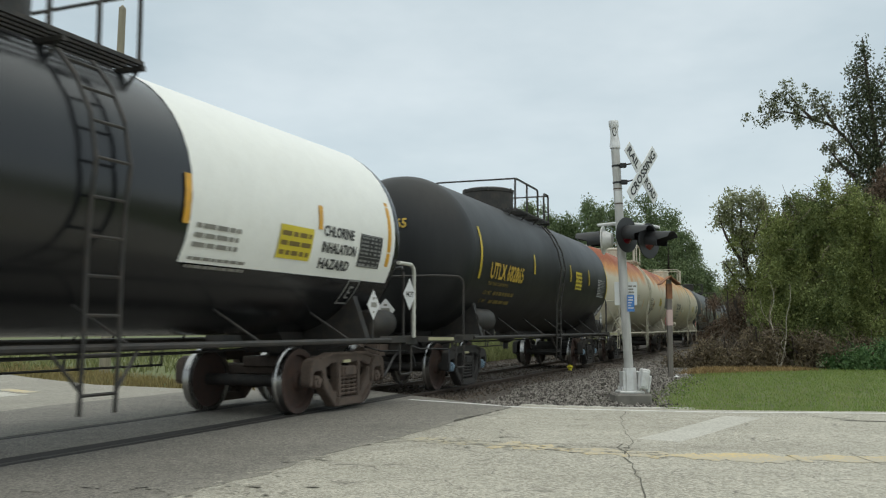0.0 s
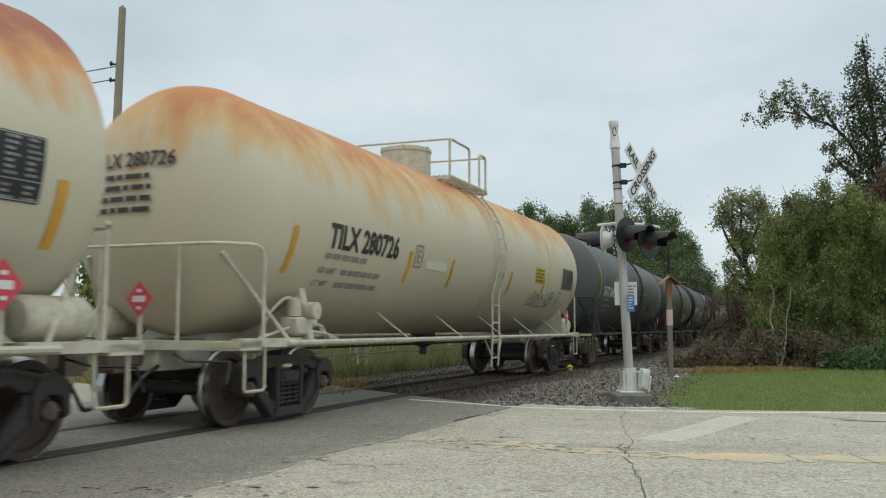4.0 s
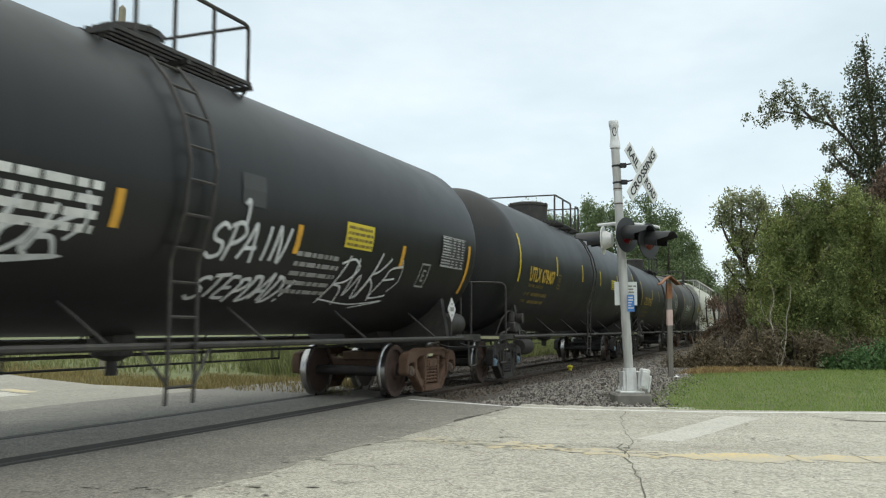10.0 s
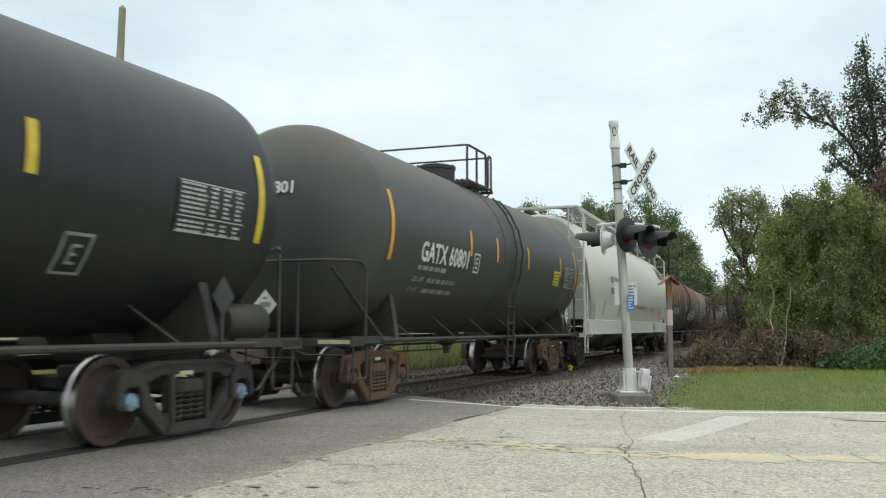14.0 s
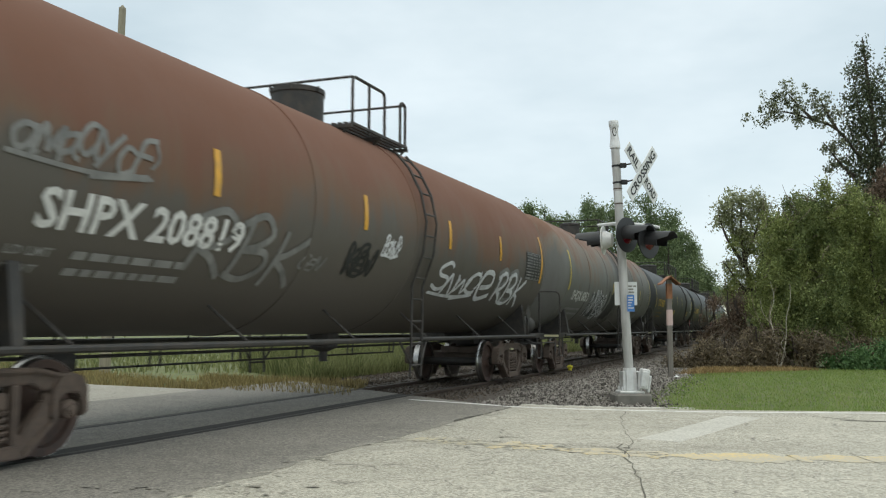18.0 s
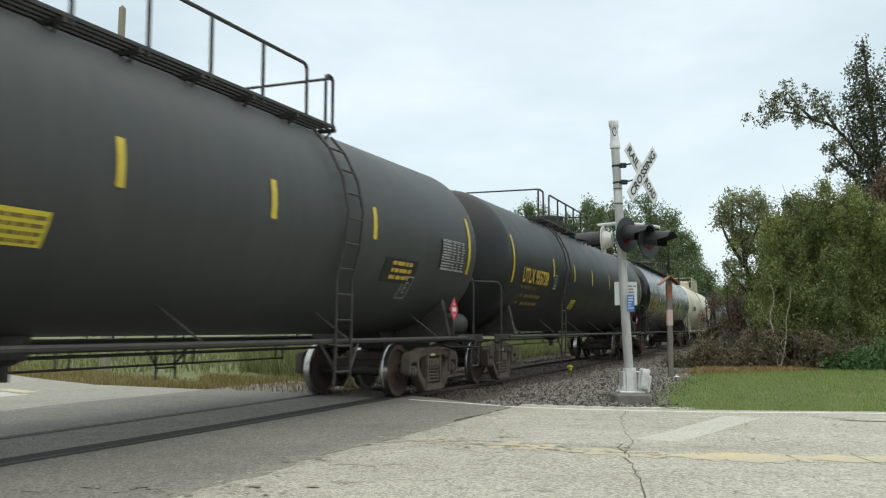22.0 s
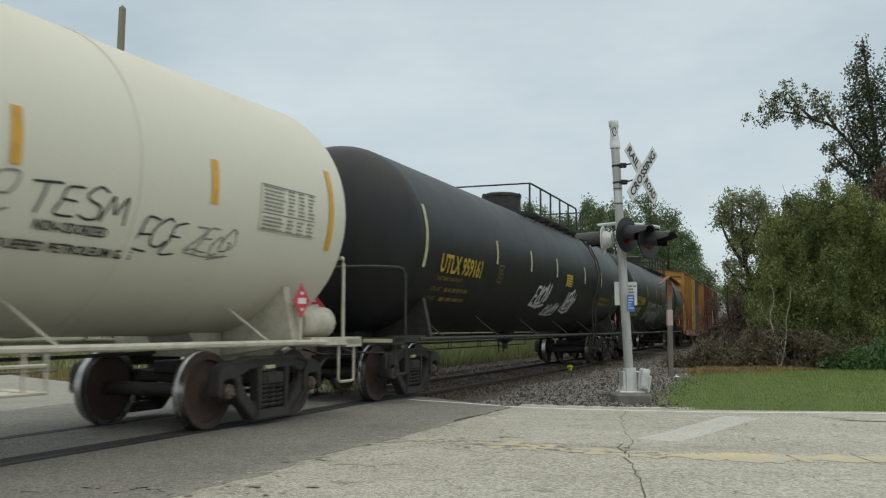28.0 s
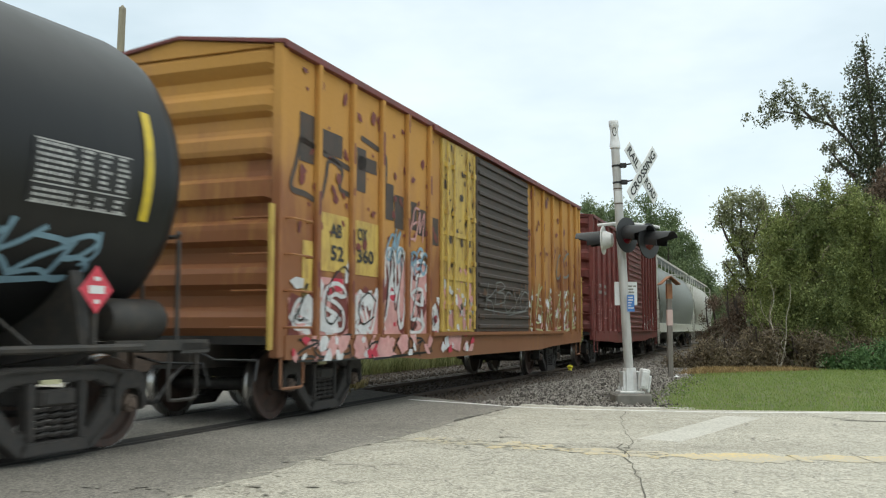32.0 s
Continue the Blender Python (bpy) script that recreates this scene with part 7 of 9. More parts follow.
def m2(car, at, lt, rad):
    common("UTLX 682865", -5.36, -3.06, LET_Y, LET_Y2, data=(5.1, 6.2), plac=(2.0, 2.75, -0.35, 0.12))(car, at, lt, rad)
    c, s = math.cos(-0.35), math.sin(-0.35)
    hazard_sign(car, lambda u, v, out: at(lt - 0.22 + u * c - v * s, -0.92 + u * s + v * c, 0.012 + out), PLAC_W, "HOT", 0.23)


tank_car(6.91, 20.2, 4.05, BLACK, "clean black tank car with yellow lettering", caps=BLUECAP, frame=CAST_DARK, ends=(0.42, 0.05), stripes=(-2.2, 1.4, 3.7), placard=PLAC_W, dome_r=0.62, walk_from=-2.25, walk_to=0.9, dome=-1.1, ladder=0.1, reservoir="front",
         extra=m2)


def cream_marks(text, seed):
    base = common(text, -6.37, -4.24, LET_K, LET_K2, square=(-3.45, -0.33, LET_K2), data=(5.95, 6.75), plac=(3.4, 4.1, -0.4, -0.05), dot=(5.9, -0.75, LET_K2))

    def write(car, at, lt, rad):
        base(car, at, lt, rad)
        if seed == 1:
            tag_paint(car, at, 0.0, 1.65, -0.62, -0.26, 6, 0.035, SPRAY_K, 11)
            tag_paint(car, at, 0.2, 1.1, -0.86, -0.72, 4, 0.03, SPRAY_K, 12)
            tag_paint(car, at, -0.25, 0.55, 0.0, 0.8, 2, 0.02, LET_K2, 13, True)
        else:
            tag_paint(car, at, 3.3, 5.4, -0.95, -0.62, 6, 0.04, LET_K2, 14)
        bm = bmesh.new()
        sheet(bm, -3.1, -2.2, -0.5, -0.36, at, 1, 2)
        part("paint_patch", bm, CREAM, car, "pale repainted patch")
    return write


tank_car(23.85, 38.63, 4.1, CREAM_RUST, "cream tank car heavily rusted along its top", steel=CREAM_STEEL, frame=CAST_DARK, stripes=(-3.75, -1.9, 1.55, 4.2), stripe_mat=ORANGE, placard=PLAC_R, ladder=-0.72, walk_from=-1.4, walk_to=0.65, dome=0.2, short_stripe=(-26, -8), tall_stripe=(-31, -9),
         dome_r=0.38, brace=True, valves=1, seams=(-0.2, 4.6), extra=cream_marks("TILX 280670", 1))
tank_car(42.0, 57.37, 4.12, CREAM_LESS, "cream tank car with orange rust along its top", steel=CREAM_STEEL, frame=CAST_DARK, stripes=(-3.75, -1.9, 1.55, 4.2), short_stripe=(-29, -10), tall_stripe=(-31, -9), stripe_mat=ORANGE, placard=PLAC_R, ladder=0.5, walk_from=-0.95, walk_to=1.25, dome=-0.6,
         dome_r=0.48, brace=True, valves=1, seams=(0.1, 4.6), extra=cream_marks("TILX 280726", 2))


def grey_marks(car, at, lt, rad):
    common("GATX 36405", -7.07, -5.0, LET_W, LET_W2, square=(-4.5, -0.3, LET_W2), data=(6.6, 7.2), dot=(6.3, -0.85))(car, at, lt, rad)
    tag_paint(car, at, -3.0, 0.7, -0.98, -0.42, 6, 0.045, SPRAY_K, 21, True)
    tag_paint(car, at, -2.9, 0.6, -0.92, -0.5, 8, 0.03, LET_Y2, 22)
    bm = bmesh.new()
    sheet(bm, 3.4, 4.2, -0.75, -0.45, at, 1, 2)
    part("paint_patch", bm, SPRAY_K, car, "dark repainted patch")
    lines(car, at, 1.6, 3.0, -0.1, 1, LET_W2, 0.04)
    lines(car, at, 1.4, 2.6, -0.85, 1, LET_W2, 0.06)


tank_car(61.02, 77.22, 4.11, PALEGREY, "dusty dark grey tank car with graffiti", frame=CAST, ends=(0.2, 0.28), stripes=(-4.68, -3.2, -1.7, 1.66, 4.84), stripe_mat=ORANGE, placard=PLAC_R, ladder=0.75, brace=True, seams=(0.33,), walk_from=-0.6, walk_to=1.1, dome=-0.1, dome_r=0.4, dome_h=0.5, extra=grey_marks)


def m5(car, at, lt, rad):
    common("UTLX 649598", -5.2, -3.0, LET_Y, LET_Y2, z=-0.35, data=(5.8, 6.3), dot=(5.05, -0.68, LET_W2))(car, at, lt, rad)
    tag_paint(car, at, 0.9, 2.0, -1.0, -0.6, 4, 0.06, SPRAY_B, 31)
    tag_paint(car, at, 3.1, 4.4, -1.0, -0.62, 5, 0.045, SPRAY_W, 32)
    tag_paint(car, at, 3.05, 4.45, -1.02, -0.58, 3, 0.03, SPRAY_W, 33, True)


tank_car(80.33, 94.44, 4.06, SHABBY, "weathered black tank car with a blue scrawl", frame=CAST, ends=(0.2, 0.0), stripes=(-2.75, -1.1, 1.95, 4.3), placard=PLAC_W, ladder=-0.1, seams=(0.25,), walk_from=-0.95, walk_to=1.45, dome=-0.2, dome_r=0.35, dome_h=0.12, short_stripe=(-10, 7), tall_stripe=(-21, 17), extra=m5)


def m6(car, at, lt, rad):
    common("MBLX 28328", -7.5, -5.45, LET_W, LET_W2, square=(-5.2, -0.3, LET_W), data=(6.7, 7.3), plac=(2.9, 3.7, -0.42, -0.08), dot=(5.7, -0.66, LET_W2))(car, at, lt, rad)
    face = at
    at = lambda u, v, out=0.010: face(u + 0.22, v, out)
    hand(car, at, "SPAIN", -0.15, 1.36, -0.76, -0.38, 0.05, SPRAY_W, 3, 0.12)
    hand(car, at, "1", 0.3, 0.55, -0.36, -0.12, 0.045, SPRAY_W, 5, 0.0)
    hand(car, at, "STEPDAD!", -0.07, 1.9, -1.29, -0.95, 0.05, SPRAY_W, 4, 0.3)
    tag_paint(car, at, -4.1, -1.9, -0.95, -0.35, 6, 0.05, SPRAY_W, 42)
    tag_paint(car, at, 2.6, 4.6, -1.2, -0.5, 4, 0.032, SPRAY_W, 43)
    lines(car, at, -2.9, -1.75, -0.3, 4, LET_W, 0.075, 0.13, 44)
    lines(car, at, 1.6, 2.7, -0.62, 5, LET_W2, 0.06, 0.13, 45)
    bm = bmesh.new()
    sheet(bm, 0.3, 0.75, -0.15, 0.2, at, 1, 2)
    part("paint_patch", bm, DARKGREY, car, "grey repainted patch")


tank_car(97.26, 113.25, 4.20, BLACKER, "black tank car with white lettering and sprayed words", frame=CAST_RUST, stripes=(-4.2, -1.3, 1.76, 4.75), stripe_mat=ORANGE, placard=PLAC_W, ladder=-0.35, walk_from=-1.0, walk_to=1.35, dome=0.4, dome_r=0.36, dome_h=0.32, short_stripe=(-22, -9), tall_stripe=(-33, -1), extra=m6)
tank_car(116.27, 132.71, 4.19, BLACK, "black tank car with a yellow notice and blue bearing caps", frame=CAST_DARK, caps=BLUECAP, stripes=(-4.38, -1.37, 1.24, 4.2), valves=2, ladder=-0.13, walk_from=-2.45, walk_to=0.65, dome=-1.4, dome_r=0.55, placard=STEEL,
         extra=common("UTLX 678407", -6.86, -4.6, LET_Y, LET_Y2, square=(-4.07, -0.33, None), data=(6.35, 7.35), plac=(3.1, 3.9, -0.22, 0.08), dot=(5.77, -0.8, LET_W2)))
tank_car(135.53, 150.45, 4.02, BLACK, "black tank car with yellow lettering and a round dome", frame=CAST_DARK, caps=BLUECAP, ends=(0.2, 0.12), stripes=(-3.75, -1.35, 1.7, 3.95), valves=2, ladder=0.15, walk_from=-1.2, walk_to=1.95, dome=0.95, dome_r=0.5, placard=STEEL,
         extra=common("UTLX 679425", -6.1, -3.9, LET_Y, LET_Y2, data=(5.7, 6.7), plac=(2.95, 3.5, -0.82, -0.6), dot=(4.6, -0.8, LET_W2)))
tank_car(153.7, 166.27, 4.2, SHABBY, "weathered grey-black tank car with orange stripes", frame=CAST_RUST, stripes=(-2.45, -0.9, 1.3, 4.2), stripe_mat=ORANGE, brace=True, seams=(-0.41,), ladder=0.25, walk_from=-1.25, walk_to=0.35, dome=-0.3, dome_r=0.4, dome_h=0.3, placard=PLAC_W,
         extra=common("GATX 60801", -4.73, -2.55, LET_W, LET_W2, square=(-2.1, -0.3, LET_W), data=(5.3, 5.8), plac=(3.55, 4.1, -0.45, -0.1), dot=(4.9, -0.8, LET_W2)))


# ---- covered hoppers ----
HOP = [(1.33, 1.40), (1.7, 1.52), (2.1, 1.585), (2.5, 1.61), (2.95, 1.58), (3.4, 1.47), (3.8, 1.28), (4.13, 1.02), (4.36, 0.72), (4.47, 0.3), (4.5, 0.0)]


def hop_at(x, z, out=0.012):
    for (z0, y0), (z1, y1) in zip(HOP, HOP[1:]):
        if z <= z1:
            f = (z - z0) / (z1 - z0)
            return (x, -(y0 + (y1 - y0) * f) - out, z)
    return (x, 0, z)


def hopper_car(front, rear, paint, steel, label, extra=None, frame=None):
    half = (rear - front) / 2 * 0.955
    centre = (rear + front) / 2 * 0.955 - 0.45
    tc = half - 0.95
    car = thing("hopper_car", label, "hopper car", "freight train cars")
    bm = bmesh.new()
    sec = [(-y, z) for z, y in HOP] + [(y, z) for z, y in HOP[-2::-1]]
    rows = []
    for x, k in ((-half + 0.15, 0), (-half + 0.35, 1), (0, 1), (half - 0.35, 1), (half - 0.15, 0)):
        row = []
        for y, z in sec:
            # the end sheets slope in towards the bottom
            zz = max(0.0, (2.6 - z) / 1.3)
            xx = x - math.copysign(1.25 * zz ** 1.3, x) if x else 0
            s = 1.0 if k else 0.94
            row.append(bm.verts.new((xx, y * s, 2.8 + (z - 2.8) * s)))
        rows.append(row)
    for a, b in zip(rows, rows[1:]):
        for i in range(len(sec) - 1):
            bm.faces.new((a[i], a[i + 1], b[i + 1], b[i]))
    bm.faces.new(rows[0])
    bm.faces.new(rows[-1][::-1])
    bmesh.ops.recalc_face_normals(bm, faces=bm.faces)
    part("body", bm, paint, car, smooth=True)
    for sd in (-1, 1):
        bm = bmesh.new()
        y0, y1 = sorted((sd * 1.50, sd * 1.36))
        box(bm, -half + 0.2, half - 0.2, y0, y1, 1.0, 1.40, 0.01)
        box(bm, -half + 0.2, half - 0.2, min(sd * 1.30, sd * 1.54), max(sd * 1.30, sd * 1.54), 0.97, 1.02)
        part("side_sill", bm, steel, car)
    # hoppers below
    for k in range(4):
        x = -tc + 2.1 + k * (2 * tc - 4.2) / 3
        bm = bmesh.new()
        lo = [bm.verts.new((x + a * 0.60, b * 0.55, 0.45)) for a, b in ((-1, -1), (1, -1), (1, 1), (-1, 1))]
        hi = [bm.verts.new((x + a * 1.5, b * 1.34, 1.06)) for a, b in ((-1, -1), (1, -1), (1, 1), (-1, 1))]
        bm.faces.new(lo[::-1])
        bm.faces.new(hi)
        for i in range(4):
            bm.faces.new((lo[i], lo[(i + 1) % 4], hi[(i + 1) % 4], hi[i]))
        bmesh.ops.recalc_face_normals(bm, faces=bm.faces)
        bmesh.ops.bevel(bm, geom=[e for e in bm.edges if abs(e.verts[0].co.z - e.verts[1].co.z) > 0.3], offset=0.42, segments=5, affect="EDGES")
        h_ob = part("discharge_hopper", bm, HOPPER_D if paint == HOPPER_W else paint, car, "grimy sloping discharge hopper, darkened for shade on the white car", smooth=True)
        bm = bmesh.new()
        box(bm, x - 0.36, x + 0.36, -0.6, 0.6, 0.32, 0.45, 0.02)
        tube(bm, [(x, -0.62, 0.38), (x, -0.80, 0.38)], 0.06, 10)
        part("outlet_gate", bm, CAST_DARK, h_ob)
    bm = bmesh.new()
    tube(bm, [(-tc + 1.9, -0.3, 0.38), (tc - 1.9, -0.3, 0.38)], 0.045, 10)
    part("unloading_pipe", bm, CAST, car, "long unloading pipe below the hoppers", smooth=True)
    # roof walk
    for sd in (-1, 1):
        bm = bmesh.new()
        for i in range(9):
            y = sd * (0.66 + 0.068 * i)
            box(bm, -half + 0.1, half - 0.1, y - 0.011, y + 0.011, 4.63, 4.66)
        for i in range(30):
            x = -half + 0.15 + i * (2 * half - 0.3) / 29
            box(bm, x - 0.02, x + 0.02, min(sd * 0.64, sd * 1.24), max(sd * 0.64, sd * 1.24), 4.60, 4.63)
        part("roof_walk", bm, HOPPER_G, car, "grey grating roof walk")
        bm = bmesh.new()
        y0, y1 = sorted((sd * 1.22, sd * 1.26))
        box(bm, -half + 0.1, half - 0.1, y0, y1, 4.57, 4.67)
        part("roof_walk_edge", bm, steel, car)
        for i in range(11):
            x = -half + 0.4 + i * (2 * half - 0.8) / 10
            bm = bmesh.new()
            box(bm, x - 0.022, x + 0.022, min(sd * 0.98, sd * 1.02), max(sd * 0.98, sd * 1.02), 4.12, 4.61)
            part("walk_bracket", bm, steel, car)
    # end frames: platform, corner posts, ladders
    for k in (-1, 1):
        bm = bmesh.new()
        xa, xb = sorted((k * (half - 1.3), k * (half + 0.15)))
        box(bm, xa, xb, -1.40, 1.40, 0.90, 1.0)
        box(bm, xa, xb, -0.35, 0.35, 0.66, 0.92)
        part("end_platform", bm, steel, car)
        for sd in (-1, 1):
            bm = bmesh.new()
            ladder_mesh(bm, [(k * (half - 0.12), sd * 1.43, 0.45), (k * (half - 0.12), sd * 1.43, 2.5)], 0.2, 0.36, 0.017)
            part("end_ladder", bm, steel, car)
            bm = bmesh.new()
            tube(bm, [(k * (half + 0.08), sd * 1.42, 1.0), (k * (half + 0.08), sd * 1.42, 4.4), (k * (half + 0.02), sd * 1.2, 4.61)], 0.035, 6)
            tube(bm, [(k * (half - 0.9), sd * 1.36, 1.0), (k * (half - 0.15), sd * 1.30, 2.4)], 0.05, 6)
            part("corner_post", bm, steel, car)
            bm = bmesh.new()
            ladder_mesh(bm, [(k * (half + 0.10), sd * 1.0, 1.0), (k * (half + 0.10), sd * 1.0, 4.61)], 0.0, 0.36, 0.017)
            for i in range(9):
                z = 1.2 + i * 0.37
                tube(bm, [(k * (half + 0.09), sd * 1.0, z), (k * (half + 0.09), sd * 1.42, z)], 0.016, 5)
            part("end_ladder", bm, steel, car)
        bm = bmesh.new()
        box(bm, min(k * (half - 0.2), k * (half + 0.12)), max(k * (half - 0.2), k * (half + 0.12)), -1.25, 1.25, 4.61, 4.66)
        part("roof_walk", bm, steel, car, "end crosswalk")
        for nm, key, mt in (("coupler", "coupler%d" % k, CAST), ("air_hose", "air_hose%d" % k, HOOD)):
            ob = part(nm, SHARED[key], mt, car)
            ob.matrix_basis = pose(k * (half + 0.05), 0, 0)
    wheels = []
    for k in (-1, 1):
        wheels += add_truck(car, k * tc, frame or CAST_DARK, CAST)
    if extra:
        extra(car, half)
    TRAIN.append((car, centre, tc, wheels))
    car.matrix_basis = rest_on_rails(car, centre, tc)
    return car


def white_hopper_marks(car, half):
    at = hop_at
    for x in (-7.5, -4.6, -1.0, 2.0, 4.5, 6.8):
        bm = bmesh.new()
        sheet(bm, x - 0.08, x + 0.06, 1.58, 2.05, at, 1, 4, skew=0.12)
        part("reflector_stripe", bm, ORANGE, car, "slanting orange reflective stripe")
    # the owner's emblem as plain slanted blocks
    for i, (a, b) in enumerate(((0.0, 0.46), (0.55, 0.98), (1.07, 1.42), (1.5, 1.92))):
        bm = bmesh.new()
        sheet(bm, half - 2.72 + a, half - 2.72 + b, 3.42, 3.95, at, 1, 3, skew=-0.10)
        part("emblem_block", bm, LET_K, car, "black block of the owner's emblem")
    bm = bmesh.new()
    flat_text(bm, "DO NOT HAMMER ON SIDES OF CAR", -0.85, 2.65, 1.88, 0.14, at)
    part("lettering", bm, LET_R, car, "red warning words")
    bm = bmesh.new()
    bars(bm, [(4.6, 5.2, 1.27 - 0.065 * i, 0.035) for i in range(4)], lambda u, v: (u, -1.512, v), 4)
    tagged(part("small_lettering", bm, LET_R, car, "small red unreadable lettering on the sill"), kind="stuff")
    bm = bmesh.new()
    bars(bm, [(3.3, 4.35, 1.93, 0.06), (3.35, 3.95, 1.83, 0.05), (6.0, 6.6, 1.86, 0.05), (6.0, 6.5, 1.76, 0.04), (6.05, 6.6, 1.68, 0.04), (7.2, 7.9, 1.6, 0.03), (7.2, 7.8, 1.54, 0.03), (-6.6, -5.0, 2.6, 0.2), (-6.6, -5.2, 2.25, 0.2)], at, 5)
    tagged(part("small_lettering", bm, LET_K2, car, "small grey unreadable lettering"), kind="stuff")
    bm = bmesh.new()
    sheet(bm, half - 1.05, half - 0.93, 1.05, 1.15, lambda u, v: (u, -1.512, v), 1, 1)
    part("red_tag", bm, PLAC_R, car, "small red tag on the sill")


hopper_car(168.0, 188.75, HOPPER_W, WHITE_STEEL, "off-white covered hopper car with a grated roof walk", white_hopper_marks)


def rusty_marks(car, at, lt, rad):
    letters(car, at, "SHPX 208819", -6.95, -4.15, -0.76, 0.36, LET_W)
    for i, word in enumerate(("LD LMT", "LT WT")):
        letters(car, at, word, -7.1, -6.62 - 0.08 * i, -1.0 - 0.17 * i, 0.085, LET_W2)
        lines(car, at, -6.4, -4.9, -1.0 - 0.17 * i, 1, LET_W2, 0.08, seed=3 + i)
    tag_paint(car, at, -7.4, -5.7, -0.2, 0.15, 7, 0.05, SPRAY_F, 51)
    hand(car, at, "RBK", -5.0, -2.75, -1.06, -0.34, 0.085, SPRAY_F, 52, 0.15)
    tag_paint(car, at, -2.9, -2.3, -0.85, -0.68, 3, 0.03, SPRAY_F, 53)
    tag_paint(car, at, -1.75, -0.95, -0.85, -0.4, 3, 0.05, SPRAY_K, 54, True)
    tag_paint(car, at, -0.8, -0.2, -0.48, -0.22, 5, 0.035, SPRAY_W, 55)
    tag_paint(car, at, 1.4, 3.6, -0.98, -0.5, 4, 0.07, SPRAY_W, 56)
    hand(car, at, "e", 3.6, 4.5, -1.02, -0.45, 0.1, SPRAY_W, 57, 0.1)
    hand(car, at, "RBK", 4.65, 6.6, -1.05, -0.42, 0.085, SPRAY_W, 58, 0.12)
    hand(car, lambda u, v: at(u, v, 0.008), "RB", 4.6, 6.05, -0.98, -0.36, 0.13, SPRAY_F, 58, 0.12)
    panel(car, at, 6.35, 7.5, -0.47, 0.13, PANEL_B, LET_W2, 9, 6)


tank_car(191.4, 207.6, 4.28, RUSTBROWN, "rust-brown tank car covered in white graffiti", frame=CAST, stripes=(-4.76, -1.39, 1.79, 4.55), stripe_mat=ORANGE, seams=(0.35, -2.8), ladder=0.65, walk_from=-0.8, walk_to=1.2, dome=-0.6, dome_r=0.4, placard=STEEL, head_depth=0.6, extra=rusty_marks)


def tallow_marks(car, at, lt, rad):
    letters(car, at, "SHQX 6050", -7.1, -4.94, -0.8, 0.34, LET_W)
    lines(car, at, -7.1, -5.3, -1.05, 2, LET_W2, 0.07, 0.16, 3)
    # painted-out patches: each a row of roller strokes that end unevenly
    for strokes in (((-4.6, -3.9, -1.2, -0.45), (-3.9, -3.1, -1.25, -0.38), (-3.1, -2.3, -1.2, -0.5)),
                    ((-1.95, -1.75, -1.1, -0.3),),
                    ((-1.6, -1.42, -1.3, -0.75), (-1.42, -1.1, -1.36, -0.35), (-1.1, -0.85, -1.3, -0.12), (-0.85, -0.5, -1.34, -0.2), (-0.5, -0.3, -1.15, -0.05)),
                    ((3.05, 3.3, -1.2, -0.9), (3.3, 3.5, -1.22, -0.62), (3.5, 3.8, -1.15, -0.5), (3.8, 3.95, -1.0, -0.55))):
        for x0, x1, z0, z1 in strokes:
            bm = bmesh.new()
            sheet(bm, x0, x1, z0, z1, lambda u, v: at(u, v, 0.008), 1, 5, skew=0.12)
            part("roller_stroke", bm, SPRAY_K, car, "black paint stroke that covers old graffiti")
    tag_paint(car, lambda u, v: at(u, v, 0.014), -4.5, -2.0, -1.22, -0.42, 4, 0.042, SPRAY_W, 61, True)
    tag_paint(car, at, -2.15, -1.75, -1.22, -1.0, 2, 0.03, SPRAY_W, 62)

    def on_end(u, v):
        rr = min(0.97, math.hypot(u, v) / rad)
        return (-lt - 0.4 * math.sqrt(max(0.0, 1 - rr ** 2.17)) - 0.03, -u, rad + 1.05 + v)
    for word, u0, u1, v in (("INEDIBLE", -0.1, 0.75, 0.55), ("TALLOW", 0.05, 0.6, 0.38)):
        bm = bmesh.new()
        flat_text(bm, word, u0, u1 - u0, v, 0.11, on_end)
        part("head_lettering", bm, LET_W, car)
    panel(car, at, 6.95, 7.55, -0.45, 0.05, LET_W2, LET_K, 6, 6)
    lines(car, at, 3.4, 3.85, -1.0, 2, LET_W2, 0.05, 0.12, 63)


tank_car(210.45, 226.9, 4.21, GREYRUST, "grey tank car washed with rust, black painted-out patches", frame=CAST, stripes=(-1.22, 1.55, 4.85), seams=(-5.2, -2.4, 0.05, 3.0, 5.6), ladder=0.4, walk_from=-0.9, walk_to=1.05, dome=-0.62, dome_r=0.33, placard=STEEL, head_depth=0.4, extra=tallow_marks, short_stripe=(-14, -2))


def m13(car, at, lt, rad):
    common("UTLX 954837", -8.15, -5.83, LET_Y, LET_Y2, square=(-5.4, -0.42, LET_Y2), data=(7.55, 8.15), plac=(-1.2, -0.5, -0.82, -0.5), dot=(6.75, -0.85, LET_W2))(car, at, lt, rad)
    bm = bmesh.new()
    sheet(bm, 5.75, 6.9, -0.78, -0.4, at, 1, 3)
    part("paint_patch", bm, SPRAY_K, car, "black square with yellow writing")
    lines(car, lambda u, v: at(u, v, 0.016), 6.0, 6.7, -0.5, 3, LET_Y, 0.06, 0.11, 8)


tank_car(229.5, 248.73, 4.12, DARKGREY, "long grey-black pressure tank car with yellow lettering", frame=CAST, stripes=(-5.05, -2.37, 0.19, 2.68, 5.27), ladder=4.44, walk_from=-1.1, walk_to=4.9, dome=-0.2, dome_h=0.42, placard=PLAC_R, extra=m13)


